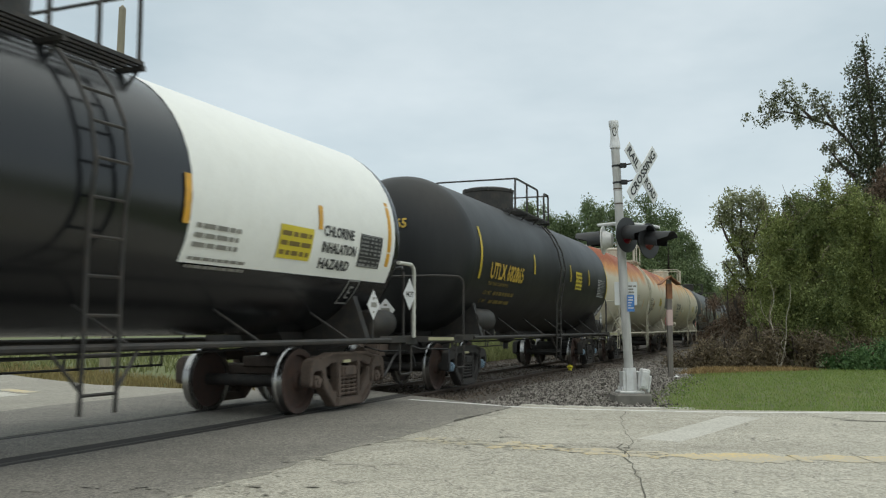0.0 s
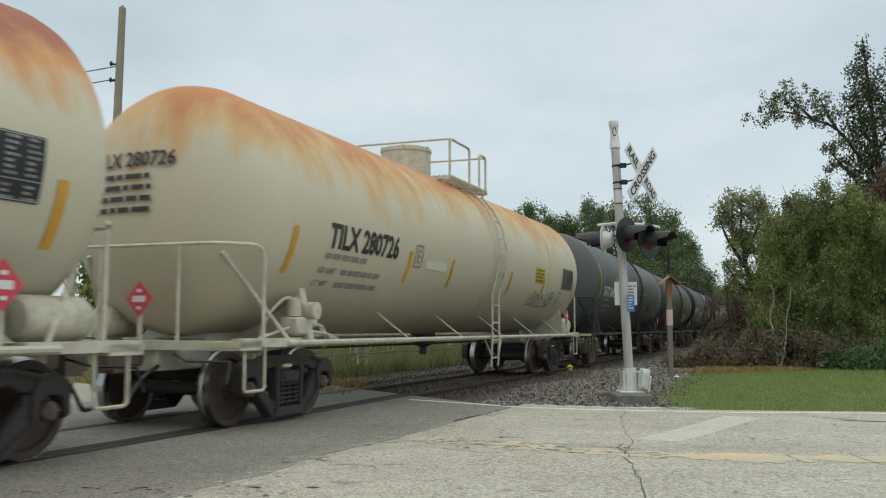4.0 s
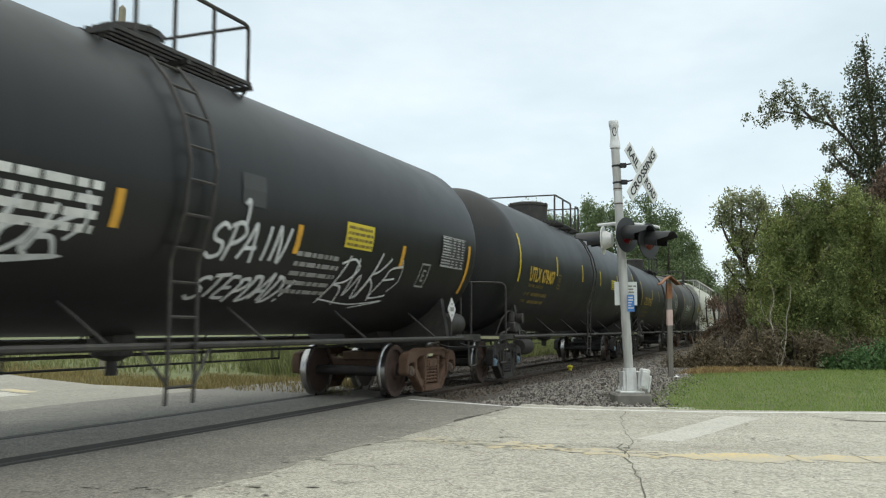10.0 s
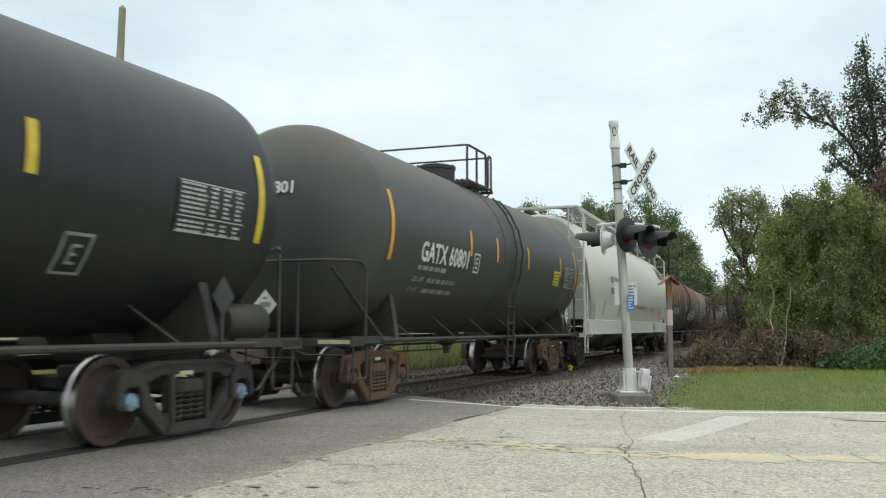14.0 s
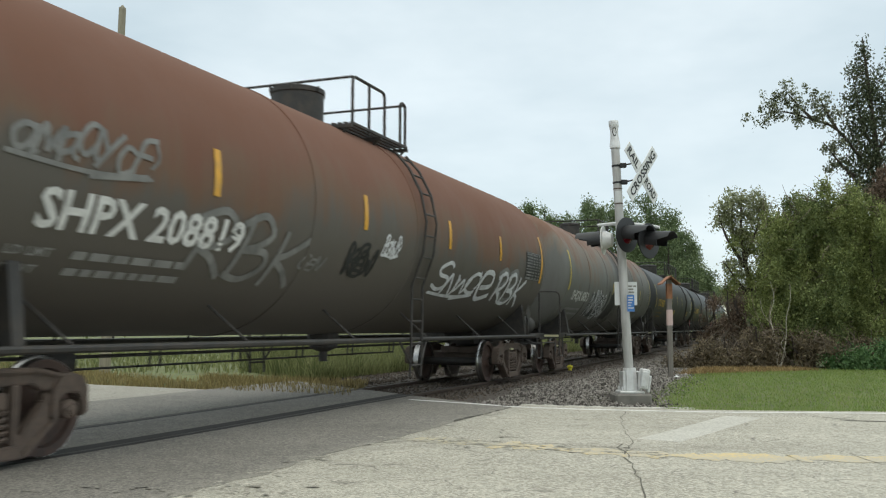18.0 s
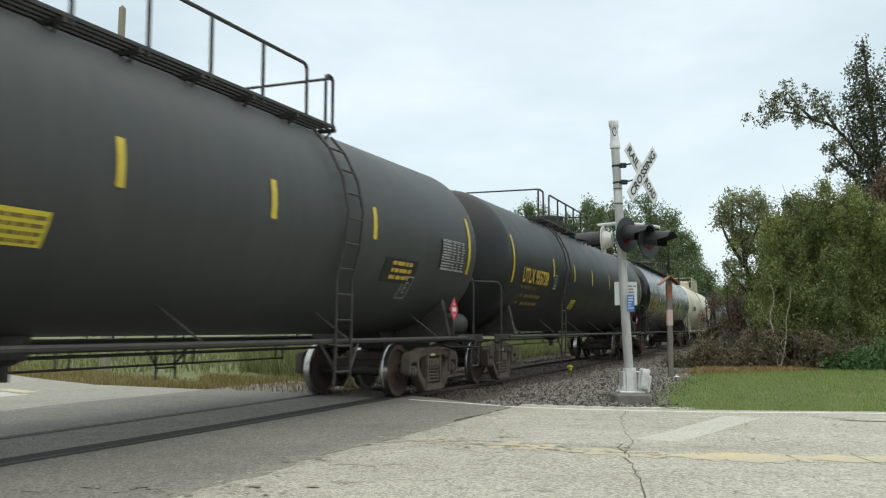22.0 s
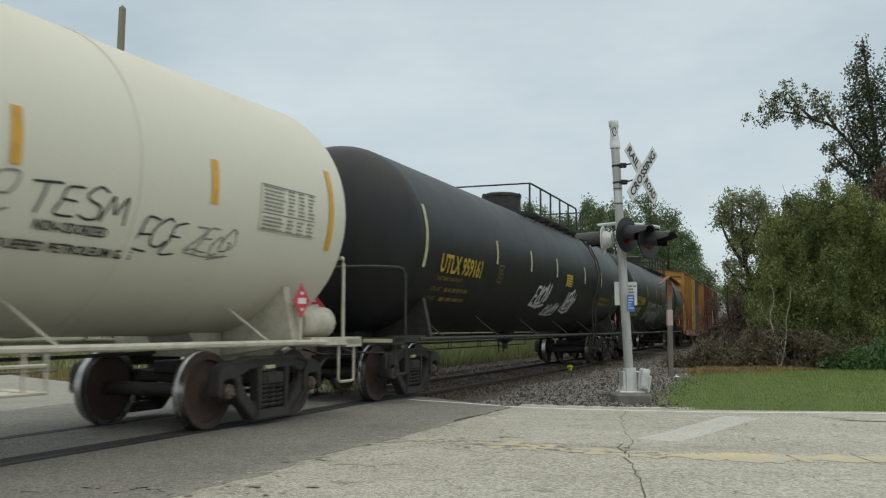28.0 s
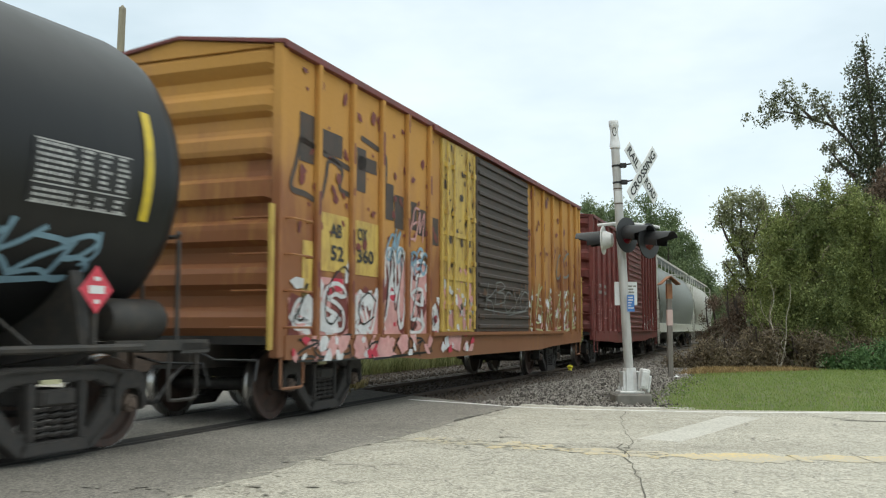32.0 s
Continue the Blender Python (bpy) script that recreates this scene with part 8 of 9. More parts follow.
def m14(car, at, lt, rad):
    common("UTLX 955738", -8.18, -5.93, LET_Y, LET_Y2, square=(-5.22, -0.3, LET_W2), data=(7.4, 8.1), plac=(-2.95, -2.35, -0.97, -0.68), dot=(6.8, -0.9, LET_W2))(car, at, lt, rad)
    letters(car, at, "LIQUEFIED PETROLEUM GAS", 5.35, 6.95, -0.5, 0.11, LET_Y)
    letters(car, at, "NON-ODORIZED", 5.35, 6.4, -0.68, 0.11, LET_W)


tank_car(251.3, 270.35, 4.10, BLACK, "long black pressure tank car with a long walkway", frame=CAST, stripes=(-5.44, -3.09, -0.69, 2.1, 4.95), ladder=-4.24, walk_from=-5.1, walk_to=1.1, dome=-0.1, dome_h=0.42, placard=PLAC_R, extra=m14)
tank_car(273.15, 292.49, 4.15, GLOSS, "long glossy black tank car with a full-length roof walk", frame=CAST_RUST, stripes=(-5.67, -2.3, 1.28, 3.59), stripe_mat=ORANGE, ladder=None, walk_from=-9.2, walk_to=9.2, rails=(-1.5, 1.1), dome=-0.1, dome_r=0.55, dome_h=0.4, placard=PLAC_W,
         short_stripe=(-18, -2), tall_stripe=(-34, 0), extra=common("NATX 1024", -8.17, -6.57, LET_Y, LET_Y2, z=-0.36, square=(-4.7, -0.05, LET_Y2), data=(7.8, 8.3), plac=(-3.2, -2.6, -0.95, -0.62), dot=(6.6, -0.8, LET_W2)))


def m16(car, at, lt, rad):
    hand(car, at, "Scater", -1.05, 3.15, -0.85, -0.1, 0.05, SPRAY_R, 71, 0.0, 0.105, "red hollow sprayed letters")
    tag_paint(car, at, -3.4, -1.4, -0.9, -0.1, 3, 0.06, SPRAY_R, 72)
    panel(car, at, 2.5, 2.95, -0.8, -0.6, ROOF_ORANGE, LET_Y2, 2, 3, "paint_patch")
    tag_paint(car, at, 3.3, 4.05, -0.65, -0.24, 2, 0.02, LET_K2, 73)
    hand(car, at, "TESM", 4.15, 5.3, -0.55, -0.28, 0.022, LET_K, 74, 0.2)
    tag_paint(car, at, 5.4, 6.1, -0.78, -0.4, 3, 0.022, LET_K, 75)
    tag_paint(car, at, 6.15, 6.9, -0.72, -0.46, 4, 0.018, LET_K2, 76)
    letters(car, at, "NON-ODORIZED", 4.3, 5.1, -0.68, 0.10, LET_K)
    letters(car, at, "LIQUEFIED PETROLEUM GAS", 3.9, 5.5, -0.88, 0.11, LET_K)
    panel(car, at, 7.26, 8.4, -0.37, 0.16, CREAM, LET_K2, 12, 6)
    lines(car, at, 1.7, 2.2, 0.1, 1, LET_K2, 0.04)
    lines(car, at, -8.1, -6.2, -0.3, 1, LET_K, 0.26)


tank_car(295.2, 313.87, 4.13, CREAM, "long cream pressure tank car with red graffiti", steel=CREAM_STEEL, frame=CAST_DARK, stripes=(-4.4, -1.49, 1.49, 4.0, 6.45), stripe_mat=ORANGE, seams=(-5.0, -0.9, 5.35), ladder=-2.8, walk_from=-3.1, walk_to=1.65, dome=0.3, dome_r=0.55, dome_h=0.4, placard=PLAC_R, near_rail=True, extra=m16)


def m17(car, at, lt, rad):
    common("UTLX 959161", -8.13, -6.0, LET_Y, LET_Y2, z=-0.36, square=(-4.8, -0.37, LET_Y2), data=(7.7, 8.3), plac=(0.85, 1.5, -0.36, -0.06))(car, at, lt, rad)
    tag_paint(car, at, -1.95, -0.6, -0.95, -0.5, 4, 0.075, SPRAY_W, 81)
    tag_paint(car, at, -0.4, 0.9, -1.2, -0.88, 5, 0.05, SPRAY_W, 82)
    tag_paint(car, at, 1.2, 2.3, -1.05, -0.55, 4, 0.065, SPRAY_W, 83)
    lines(car, at, 5.6, 7.1, -0.6, 2, LET_Y2, 0.09, 0.17, 5)


tank_car(316.92, 335.77, 4.14, BLACK, "long black pressure tank car with white scribbles", frame=CAST_DARK, stripes=(-5.13, -2.61, -0.21, 3.05, 5.41), stripe_mat=FADED, ladder=4.58, walk_from=-0.95, walk_to=5.25, dome=0.05, dome_h=0.42, placard=PLAC_R, extra=m17)


def m18(car, at, lt, rad):
    common("UTLX 958098", -8.42, -6.15, LET_Y, LET_Y2, z=-0.36, data=(7.95, 8.4))(car, at, lt, rad)
    tag_paint(car, at, -8.6, -6.8, -0.95, -0.65, 6, 0.07, SPRAY_Y, 91)
    hand(car, at, "NARB", -5.2, -2.2, -1.16, -0.34, 0.075, SPRAY_W, 92, 0.1)
    tag_paint(car, at, -2.65, -1.4, -1.25, -0.76, 5, 0.035, SPRAY_W, 93)
    hand(car, at, "D12", -1.7, -0.24, -0.76, -0.38, 0.06, SPRAY_W, 94, 0.15)
    hand(car, at, "MHC", -1.5, 0.13, -1.3, -0.84, 0.055, SPRAY_W, 95, 0.2)
    hand(car, at, "17", -0.3, 0.5, -0.88, -0.52, 0.05, SPRAY_W, 96, 0.1)
    hand(car, at, "O", 1.0, 1.6, -0.46, -0.26, 0.04, SPRAY_W, 97, 0.1)
    tag_paint(car, at, 0.4, 2.5, -1.08, -0.65, 6, 0.03, SPRAY_B, 98)
    tag_paint(car, at, 2.1, 3.3, -0.95, -0.3, 3, 0.035, SPRAY_B, 99)
    tag_paint(car, at, 3.0, 4.6, -0.75, -0.33, 4, 0.028, SPRAY_W, 100)
    tag_paint(car, at, 3.0, 4.6, -1.25, -0.75, 5, 0.028, SPRAY_B, 101)
    tag_paint(car, at, 4.8, 6.2, -1.0, -0.5, 5, 0.05, SPRAY_Y, 98)
    tag_paint(car, at, 6.2, 7.6, -1.15, -0.75, 5, 0.045, SPRAY_Y, 90)
    tag_paint(car, at, 6.9, 8.7, -1.1, -0.65, 5, 0.05, SPRAY_B, 89)
    lines(car, at, 5.9, 7.4, -0.45, 2, LET_Y2, 0.09, 0.15, 5)


tank_car(339.12, 358.55, 4.12, BLACKER, "long black pressure tank car with pale graffiti", frame=CAST_DARK, stripes=(-5.5, -2.5, -0.15, 3.15, 5.47), ladder=4.84, walk_from=-0.7, walk_to=5.35, dome=0.25, dome_h=0.42, placard=PLAC_R, extra=m18)


# ---- boxcars ----
def box_car(front, rear, paint, label, door_mats, extra=None, top=4.5):
    half = (rear - front) / 2 * 0.955
    centre = (rear + front) / 2 * 0.955
    tc = half - 1.87
    car = thing("box_car", label, "boxcar", "freight train cars")
    y = 1.46
    bm = bmesh.new()
    for sd in (-1, 1):
        box(bm, -half + 0.1, half - 0.1, min(sd * (y - 0.06), sd * y), max(sd * (y - 0.06), sd * y), 1.0, top - 0.06)
    part("side_sheet", bm, paint, car)
    bm = bmesh.new()
    box(bm, -half + 0.1, half - 0.1, -y + 0.07, y - 0.07, 0.95, 1.05)
    part("floor", bm, STEEL, car)
    bm = bmesh.new()
    for sd in (-1, 1):
        vs = [bm.verts.new((x, sd * yy, zz)) for x in (-half - 0.03, half + 0.03) for yy, zz in ((0, top + 0.20), (1.52, top + 0.0), (1.52, top - 0.05), (0, top + 0.16))]
        for q in ((0, 1, 5, 4), (1, 2, 6, 5), (2, 3, 7, 6), (0, 3, 2, 1), (4, 5, 6, 7)):
            bm.faces.new([vs[i] for i in q])
    bmesh.ops.recalc_face_normals(bm, faces=bm.faces)
    part("roof", bm, BOX_R if paint == BOX_Y else paint, car, "low gabled steel roof")
    for sd in (-1, 1):
        bm = bmesh.new()
        box(bm, -half, half, min(sd * 1.40, sd * 1.53), max(sd * 1.40, sd * 1.53), top - 0.09, top + 0.005, 0.01)
        part("eave_rail", bm, BOX_R if paint == BOX_Y else paint, car)
    # ends with horizontal corrugations
    for k in (-1, 1):
        bm = bmesh.new()
        rows = []
        n = 56
        for i in range(n + 1):
            z = 0.95 + (top + 0.02 - 0.95) * i / n
            w = abs(((z - 0.95) / 0.52) % 1.0 - 0.5) * 2
            d = 0.11 * (1 if w > 0.62 else 0 if w < 0.38 else (w - 0.38) / 0.24)
            x = k * (half - 0.02 - d)
            row = [bm.verts.new((k * (half - 0.06), -y + 0.02, z)), bm.verts.new((x, -y + 0.22, z)), bm.verts.new((x, y - 0.22, z)), bm.verts.new((k * (half - 0.06), y - 0.02, z))]
            rows.append(row)
        for a, b in zip(rows, rows[1:]):
            for i in range(3):
                bm.faces.new((a[i], a[i + 1], b[i + 1], b[i]))
        bmesh.ops.recalc_face_normals(bm, faces=bm.faces)
        part("end_wall", bm, paint, car, "corrugated steel end")
        bm = bmesh.new()
        vs = [bm.verts.new((xx, yy, zz)) for xx in (k * (half - 0.06), k * (half - 0.01)) for yy, zz in ((-y, top - 0.06), (y, top - 0.06), (0, top + 0.155))]
        for q in ((0, 1, 2), (5, 4, 3), (0, 3, 4, 1), (1, 4, 5, 2), (2, 5, 3, 0)):
            bm.faces.new([vs[i] for i in q])
        bmesh.ops.recalc_face_normals(bm, faces=bm.faces)
        part("gable", bm, paint, car)
        for sd in (-1, 1):
            bm = bmesh.new()
            xa, xb = sorted((k * (half - 0.14), k * (half + 0.01)))
            box(bm, xa, xb, min(sd * (y - 0.1), sd * (y + 0.03)), max(sd * (y - 0.1), sd * (y + 0.03)), 0.8, top - 0.02, 0.015)
            part("corner_post", bm, paint, car)
            for i in range(4):
                z = 1.15 + i * 0.42
                bm = bmesh.new()
                tube(bm, rounded([(k * (half - 0.1), sd * (y + 0.01), z), (k * (half - 0.1), sd * (y + 0.12), z), (k * (half - 0.62), sd * (y + 0.12), z), (k * (half - 0.62), sd * (y + 0.01), z)], 0.04, 2), 0.014, 5)
                part("grab_iron", bm, paint, car)
                bm = bmesh.new()
                tube(bm, rounded([(k * (half + 0.0), sd * (y - 0.05), z), (k * (half + 0.12), sd * (y - 0.05), z), (k * (half + 0.12), sd * (y - 0.55), z), (k * (half + 0.0), sd * (y - 0.55), z)], 0.04, 2), 0.014, 5)
                part("grab_iron", bm, paint, car)
            bm = bmesh.new()
            tube(bm, rounded([(k * (half - 0.1), sd * y, 0.95), (k * (half - 0.1), sd * y, 0.45), (k * (half - 0.6), sd * y, 0.45), (k * (half - 0.6), sd * y, 0.95)], 0.05, 2), 0.018, 5)
            part("sill_step", bm, paint, car)
            if sd == -1:
                bm = bmesh.new()
                for xx in (half + 0.11, half + 0.15):
                    box(bm, min(k * xx, k * (xx + 0.03)), max(k * xx, k * (xx + 0.03)), -y - 0.02, -y + 0.02, 0.9, 2.55)
                part("end_ladder_stile", bm, BOX_Y2 if paint == BOX_Y else paint, car)
        for nm, key, mt in (("coupler", "coupler%d" % k, CAST), ("air_hose", "air_hose%d" % k, HOOD)):
            ob = part(nm, SHARED[key], mt, car)
            ob.matrix_basis = pose(k * (half + 0.05), 0, 0)
        bm = bmesh.new()
        xa, xb = sorted((k * tc, k * (half + 0.02)))
        box(bm, xa, xb, -0.3, 0.3, 0.66, 0.98)
        part("draft_sill", bm, STEEL, car)
    # posts along the side
    for sd in (-1, 1):
        for x in (-6.99, -6.05, -5.13, -4.21, -3.32, 2.95, 3.8, 4.7, 5.6, 6.5, 7.2):
            if abs(x) > half - 0.3:
                continue
            bm = bmesh.new()
            y0, y1 = sorted((sd * y, sd * (y + 0.075)))
            box(bm, x - 0.045, x + 0.045, y0, y1, 1.0, top - 0.08, 0.012)
            part("side_post", bm, paint, car)
        bm = bmesh.new()
        y0, y1 = sorted((sd * (y - 0.02), sd * (y + 0.05)))
        prism(bm, [(-half + 0.12, 1.06), (half - 0.12, 1.06), (half - 0.12, 0.78), (4.6, 0.72), (3.4, 0.66), (-3.4, 0.66), (-4.6, 0.72), (-half + 0.12, 0.78)], y0, y1)
        bmesh.ops.recalc_face_normals(bm, faces=bm.faces)
        part("side_sill", bm, paint, car)
        # doors
        dz0, dz1 = 1.08, top - 0.16
        for (xa, xb, mt, kind) in ((-2.78, -1.2, door_mats[0], 0), (-1.05, 2.42, door_mats[1], 1)):
            d = new("door")
            d.parent = car
            tagged(d, "plug door with locking bars" if kind == 0 else "sliding door with horizontal ribs")
            bm = bmesh.new()
            y0, y1 = sorted((sd * y, sd * (y + 0.06)))
            box(bm, xa, xb, y0, y1, dz0, dz1, 0.01)
            part("door_leaf", bm, mt, d)
            if kind:
                for i in range(17):
                    z = dz0 + 0.1 + i * (dz1 - dz0 - 0.2) / 16
                    bm = bmesh.new()
                    y0, y1 = sorted((sd * (y + 0.055), sd * (y + 0.095)))
                    box(bm, xa + 0.08, xb - 0.08, y0, y1, z - 0.04, z + 0.04, 0.015)
                    part("door_rib", bm, mt, d)
            else:
                for x in (xa + 0.12, xa + 0.45, xb - 0.45, xb - 0.1):
                    bm = bmesh.new()
                    tube(bm, [(x, sd * (y + 0.10), dz0 + 0.05), (x, sd * (y + 0.10), dz1 - 0.05)], 0.022, 6)
                    for z in (1.5, 2.3, 3.1, 3.9):
                        box(bm, x - 0.05, x + 0.05, min(sd * (y + 0.05), sd * (y + 0.12)), max(sd * (y + 0.05), sd * (y + 0.12)), z - 0.04, z + 0.04)
                    part("locking_bar", bm, mt, d)
                for z in (2.0, 2.75):
                    bm = bmesh.new()
                    y0, y1 = sorted((sd * (y + 0.055), sd * (y + 0.085)))
                    box(bm, xa + 0.05, xb - 0.05, y0, y1, z - 0.04, z + 0.04)
                    part("door_rib", bm, mt, d)
        bm = bmesh.new()
        y0, y1 = sorted((sd * (y + 0.02), sd * (y + 0.12)))
        box(bm, -3.3, 5.6, y0, y1, top - 0.13, top - 0.05)
        part("door_rail", bm, BOX_R if paint == BOX_Y else paint, car)
        bm = bmesh.new()
        box(bm, -3.3, 5.6, y0, y1, 1.02, 1.08)
        part("door_rail", bm, paint, car)
    wheels = []
    for k in (-1, 1):
        wheels += add_truck(car, k * tc, CAST_DARK, CAST)
    if extra:
        extra(car, lambda u, v, out=0.008: (u, -y - out, v), half)
    TRAIN.append((car, centre, tc, wheels))
    car.matrix_basis = rest_on_rails(car, centre, tc)
    return car


def yellow_box_marks(car, at, half):
    for x0, x1, z0, z1 in ((-6.94, -6.1, 1.86, 2.6), (-6.0, -5.18, 1.86, 2.6), (-6.0, -5.18, 1.12, 1.5), (-7.3, -7.05, 1.3, 2.2)):
        bm = bmesh.new()
        sheet(bm, x0, x1, z0, z1, at, 1, 2)
        part("paint_patch", bm, BOX_Y2, car, "fresh yellow repainted patch")
    up = lambda u, v, out=0.014: at(u, v, out + 0.004)
    letters(car, up, "AB", -6.62, -6.3, 2.3, 0.18, LET_K)
    letters(car, up, "OX", -5.85, -5.55, 2.32, 0.18, LET_K)
    letters(car, up, "52", -6.6, -6.25, 2.0, 0.2, LET_K)
    letters(car, up, "360", -5.85, -5.35, 2.02, 0.2, LET_K)
    r = random.Random(8)
    # dark painted-out blocks high on the side
    for x0, x1, z0, z1 in ((-7.4, -7.05, 3.15, 3.75), (-6.85, -6.3, 3.35, 3.65), (-6.0, -5.6, 3.0, 3.6), (-5.0, -4.66, 2.72, 3.25), (-4.62, -4.3, 2.62, 3.12), (-4.14, -3.78, 2.66, 3.1), (-3.74, -3.4, 2.6, 3.02), (-5.85, -5.25, 3.3, 3.5), (-3.26, -2.86, 2.5, 2.95)):
        bm = bmesh.new()
        sheet(bm, x0, x1, z0, z1, at, 1, 2)
        part("paint_patch", bm, BOX_D, car, "dark painted-out block")
    for pts in ([(-7.38, 3.42), (-6.8, 3.34), (-6.05, 3.25)], [(-7.38, 3.42), (-7.48, 3.1), (-7.58, 2.8), (-7.25, 2.76), (-6.9, 2.72), (-6.75, 3.0), (-6.65, 3.28), (-6.3, 3.2), (-6.35, 2.95), (-5.9, 2.9)], [(-5.75, 3.75), (-5.3, 3.7), (-4.95, 3.62), (-4.95, 3.2), (-5.0, 2.75)]):
        bm = bmesh.new()
        stroke(bm, pts, 0.075, at)
        part("old_lettering", bm, BOX_D, car, "dark outline of an old painted-out emblem")
    bays = ((-7.6, -7.04), (-6.94, -6.1), (-6.0, -5.18), (-5.08, -4.26), (-4.16, -3.37), (-3.27, -2.82))
    tops = (1.5, 1.78, 1.62, 2.2, 2.15, 1.4)
    for k, ((x0, x1), zt) in enumerate(zip(bays, tops)):
        bm = bmesh.new()
        sheet(bm, x0, x1, 1.06, zt, lambda u, v: at(u, v, 0.0085), 1, 2)
        part("graffiti", bm, SPRAY_P, car, "pink sprayed ground")
        blot = lambda u, v, out: at(u, v, out)
        splashes(car, blot, x0, x1, 1.06, zt + 0.1, 6, 0.12, 0.34, BOX_R, 110 + k, "dull red sprayed fill")
        splashes(car, lambda u, v, out: at(u, v, out + 0.002), x0, x1, 1.06, zt + 0.25, 5, 0.08, 0.24, SPRAY_W, 120 + k, "white sprayed highlights")
        splashes(car, lambda u, v, out: at(u, v, out + 0.004), x0, x1, 1.06, zt, 3, 0.06, 0.16, SPRAY_R if k % 2 else SPRAY_P, 130 + k, "bright red sprayed fill")
        tag_paint(car, lambda u, v: at(u, v, 0.0175), x0 + 0.05, x1 - 0.1, 1.1, zt, 1, 0.055, SPRAY_W, 140 + k, True)
        tag_paint(car, lambda u, v: at(u, v, 0.019), x0 + 0.05, x1 - 0.1, 1.12, zt + 0.05, 1, 0.025, SPRAY_K, 150 + k)
    tag_paint(car, lambda u, v: at(u, v, 0.0185), -5.0, -4.3, 2.1, 2.5, 3, 0.04, SPRAY_B, 161)
    tag_paint(car, lambda u, v: at(u, v, 0.0185), -4.1, -3.4, 2.0, 2.3, 3, 0.05, SPRAY_B, 162)
    tag_paint(car, lambda u, v: at(u, v, 0.0185), -4.1, -3.5, 2.5, 3.0, 2, 0.035, SPRAY_P, 163)
    low = lambda u, v, out=0.0: at(u, v, 0.054 + out)
    splashes(car, low, -7.6, -1.2, 0.74, 1.05, 36, 0.08, 0.26, SPRAY_P, 170, "pink sprayed sill")
    splashes(car, lambda u, v, out: low(u, v, out + 0.004), -7.6, -1.2, 0.74, 1.05, 16, 0.06, 0.16, SPRAY_W, 171, "white sprayed sill")
    splashes(car, lambda u, v, out: low(u, v, out + 0.006), -7.6, -1.2, 0.74, 1.05, 9, 0.06, 0.16, SPRAY_R, 172, "red sprayed sill")
    tag_paint(car, lambda u, v: low(u, v, 0.012), -7.6, -3.3, 0.76, 1.0, 9, 0.03, SPRAY_K, 105)
    tag_paint(car, lambda u, v: at(u, v, 0.02), 2.6, 7.4, 1.15, 2.0, 9, 0.05, SPRAY_Y, 106)
    tag_paint(car, lambda u, v: at(u, v, 0.02), 4.9, 6.6, 2.3, 3.2, 2, 0.06, SPRAY_F, 107)
    tag_paint(car, lambda u, v: at(u, v, 0.11), -0.8, 2.2, 1.5, 2.0, 5, 0.025, SPRAY_F, 108)


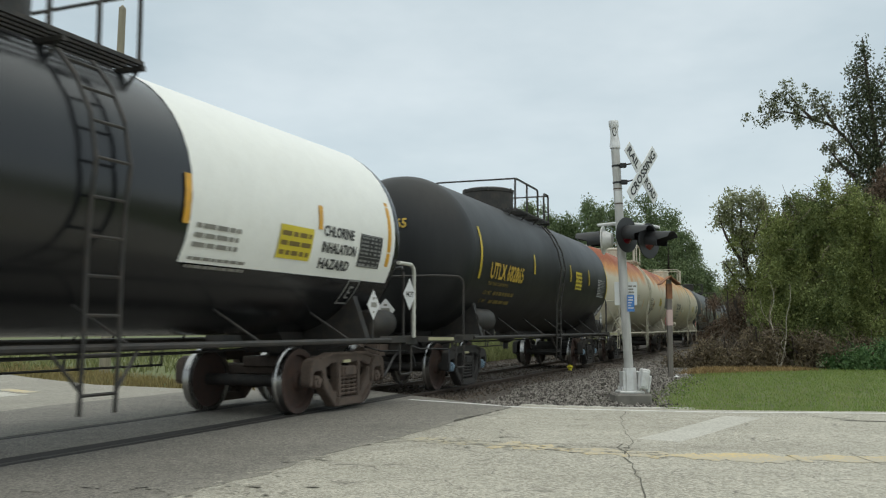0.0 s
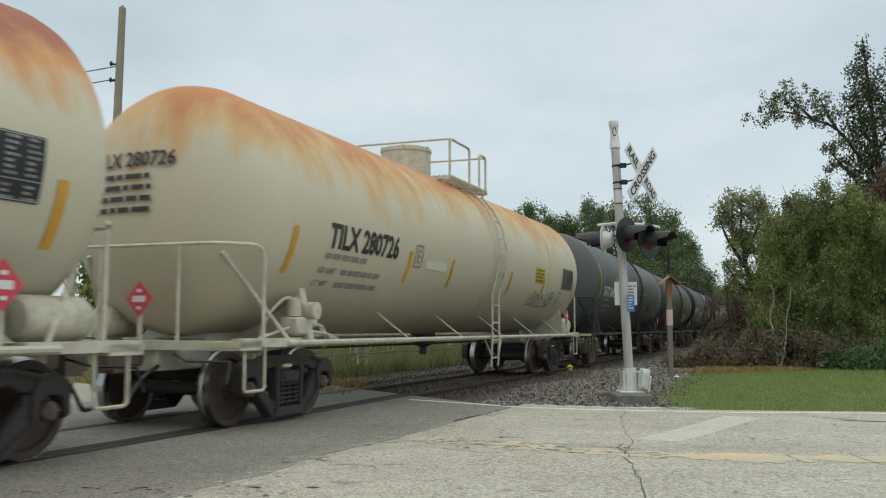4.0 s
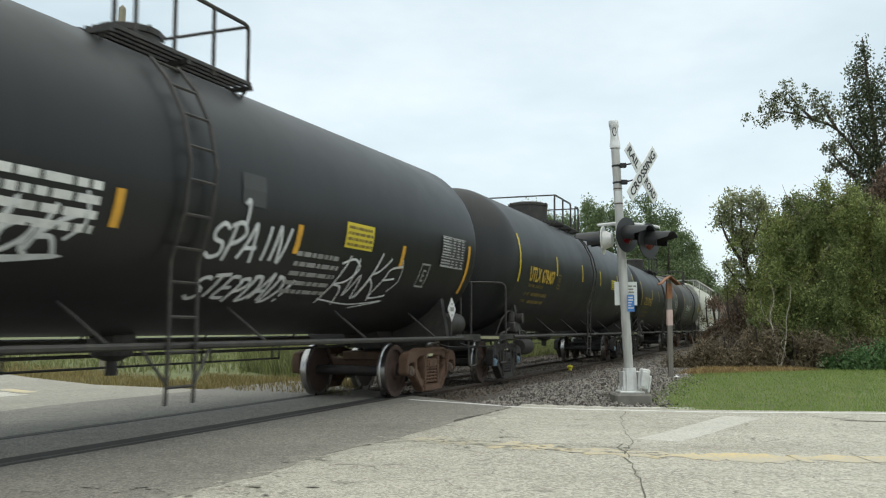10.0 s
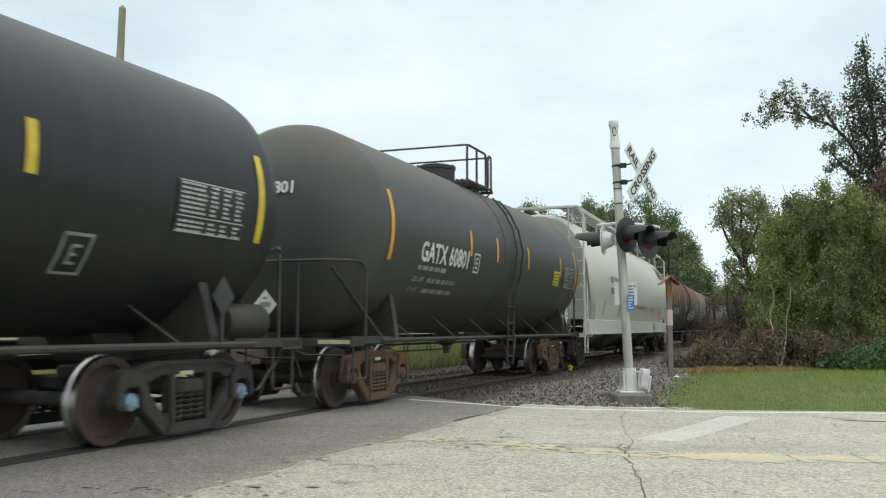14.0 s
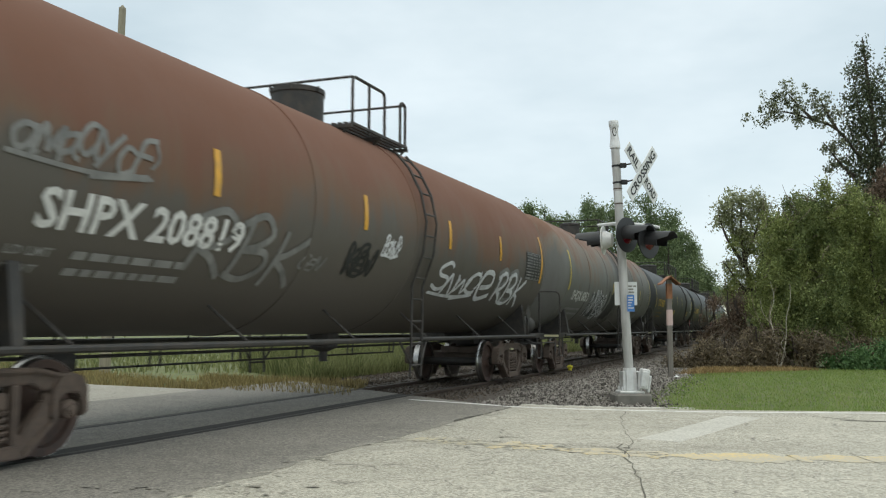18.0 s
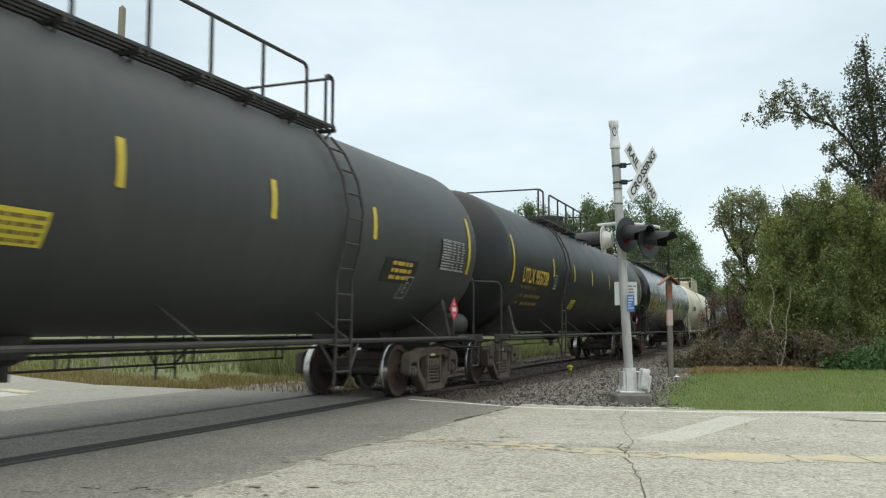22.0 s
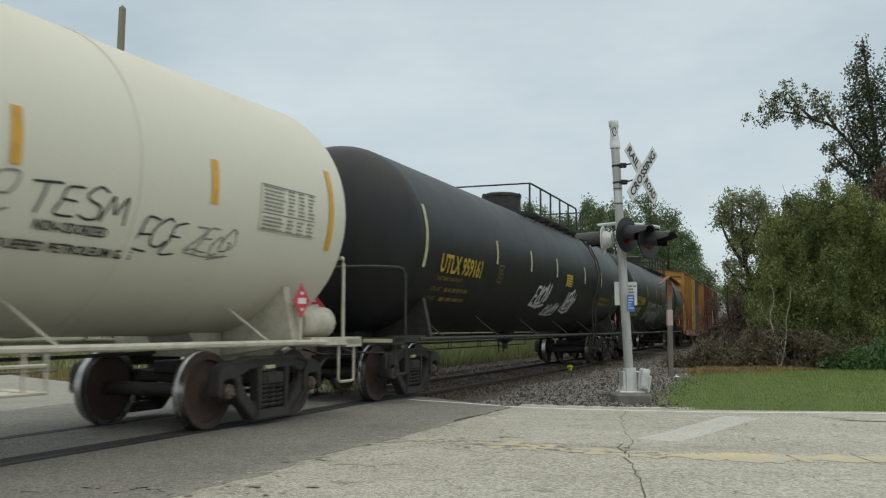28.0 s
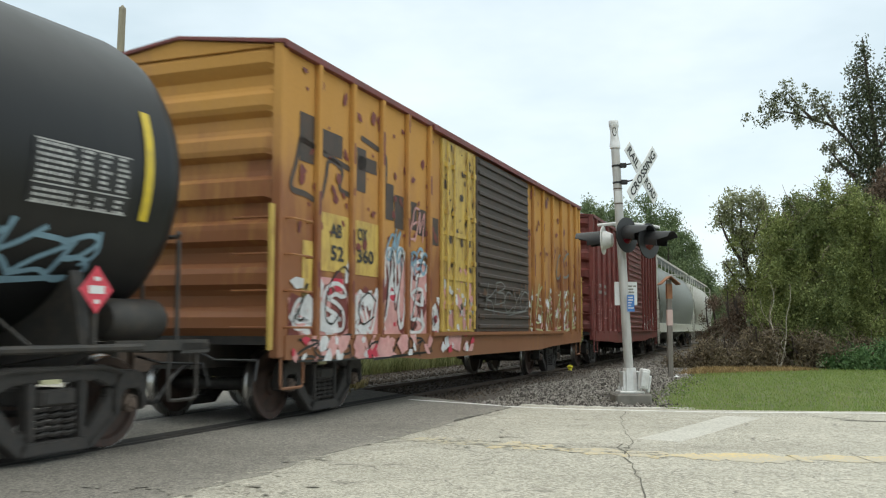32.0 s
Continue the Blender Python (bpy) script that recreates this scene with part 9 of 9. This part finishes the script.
def boxcar_wear(car, at):
    """Rust, flaked paint and scrapes over the yellow side and its doors."""
    lift = lambda d: (lambda u, v, out: at(u, v, out + d))
    splashes(car, lift(0.0), -7.5, -2.9, 2.2, 4.3, 60, 0.02, 0.11, BOX_R, 181, "rust spots in the yellow paint")
    splashes(car, lift(0.0), 2.6, 7.4, 1.1, 4.3, 70, 0.03, 0.13, BOX_R, 182, "rust spots in the yellow paint")
    splashes(car, lift(0.012), 2.6, 7.4, 1.08, 2.1, 60, 0.03, 0.13, SPRAY_W, 183, "white flaked spray paint")
    splashes(car, lift(0.024), 2.6, 7.4, 1.08, 1.8, 24, 0.03, 0.12, SPRAY_P, 184, "pink flaked spray paint")
    splashes(car, lift(0.055), -2.75, -1.25, 1.1, 4.3, 60, 0.02, 0.10, BOX_D, 185, "dark rust on the plug door")
    splashes(car, lift(0.055), -2.75, -1.25, 1.1, 2.2, 26, 0.04, 0.16, SPRAY_P, 186, "pink sprayed patches on the plug door")
    splashes(car, lift(0.058), -2.75, -1.25, 1.1, 2.0, 26, 0.03, 0.12, SPRAY_W, 187, "white sprayed patches on the plug door")
    splashes(car, lift(0.09), -0.95, 2.3, 1.15, 2.1, 30, 0.02, 0.09, CAST_RUST, 188, "rust on the sliding door")
    for x in (-6.99, -6.05, -5.13, -4.21, -3.32, 2.95, 3.8, 4.7, 5.6, 6.5):
        bm = bmesh.new()
        r = random.Random(int(x * 100))
        z = 1.05
        while z < 4.3:
            h = r.uniform(0.08, 0.5)
            if r.random() < 0.45:
                sheet(bm, x - 0.034, x + r.uniform(0.0, 0.034), z, z + h, lambda u, v: at(u, v, 0.078), 1, 1)
            z += h + r.uniform(0.1, 0.5)
        if bm.faces:
            part("rust_streak", bm, BOX_R, car, "rust worn through on a side post")


box_car(360.26, 376.67, BOX_Y, "weathered yellow boxcar with rust and pink graffiti", (BOX_Y2, BOX_D), lambda car, at, half: (yellow_box_marks(car, at, half), boxcar_wear(car, at)))


def red_box_marks(car, at, half):
    tag_paint(car, at, 3.0, 7.0, 0.95, 1.7, 8, 0.05, SPRAY_W, 111)
    tag_paint(car, at, -7.0, -3.2, 0.95, 1.9, 6, 0.035, SPRAY_P, 112)
    lines(car, at, -6.9, -5.3, 2.4, 2, LET_W2, 0.1, 0.2, 5)


box_car(378.49, 394.26, BOX_R, "oxide-red ribbed boxcar with faded graffiti", (BOX_R, BOX_R), red_box_marks)
hopper_car(395.7, 414.5, HOPPER_G, WHITE_STEEL, "grey covered hopper car")
hopper_car(416.2, 434.0, HOPPER_L, WHITE_STEEL, "pale grey covered hopper car with rusty streaks")


# ---- what moves ----
def motions():
    for car, centre, tc, wheels in TRAIN:
        rows = []
        for i in range(129):
            t = i * 0.25
            rows.append((t, car_pose(centre - travel(t), tc)))
        walk(car, rows)
        for ws, x in wheels:
            # the wheels turn while the car is near; far off they are too small to tell
            span = [i / FPS for i in range(0, int(32 * FPS) + 1) if -12 < centre + x - travel(i / FPS) < 52]
            turn = lambda t: math.degrees(-(travel(t) - travel(span[0])) / WHEEL_R) if span else 0.0
            rows = []
            if not span or span[0] > 0:
                rows.append((0.0, pose(x, 0, WHEEL_R)))
            for t in span:
                rows.append((t, pose(x, 0, WHEEL_R, 0, turn(t) % 360, 0)))
            if not span or span[-1] < 31.99:
                rows.append((32.0, pose(x, 0, WHEEL_R, 0, (turn(span[-1]) if span else 0) % 360, 0)))
            walk(ws, rows)


motions()
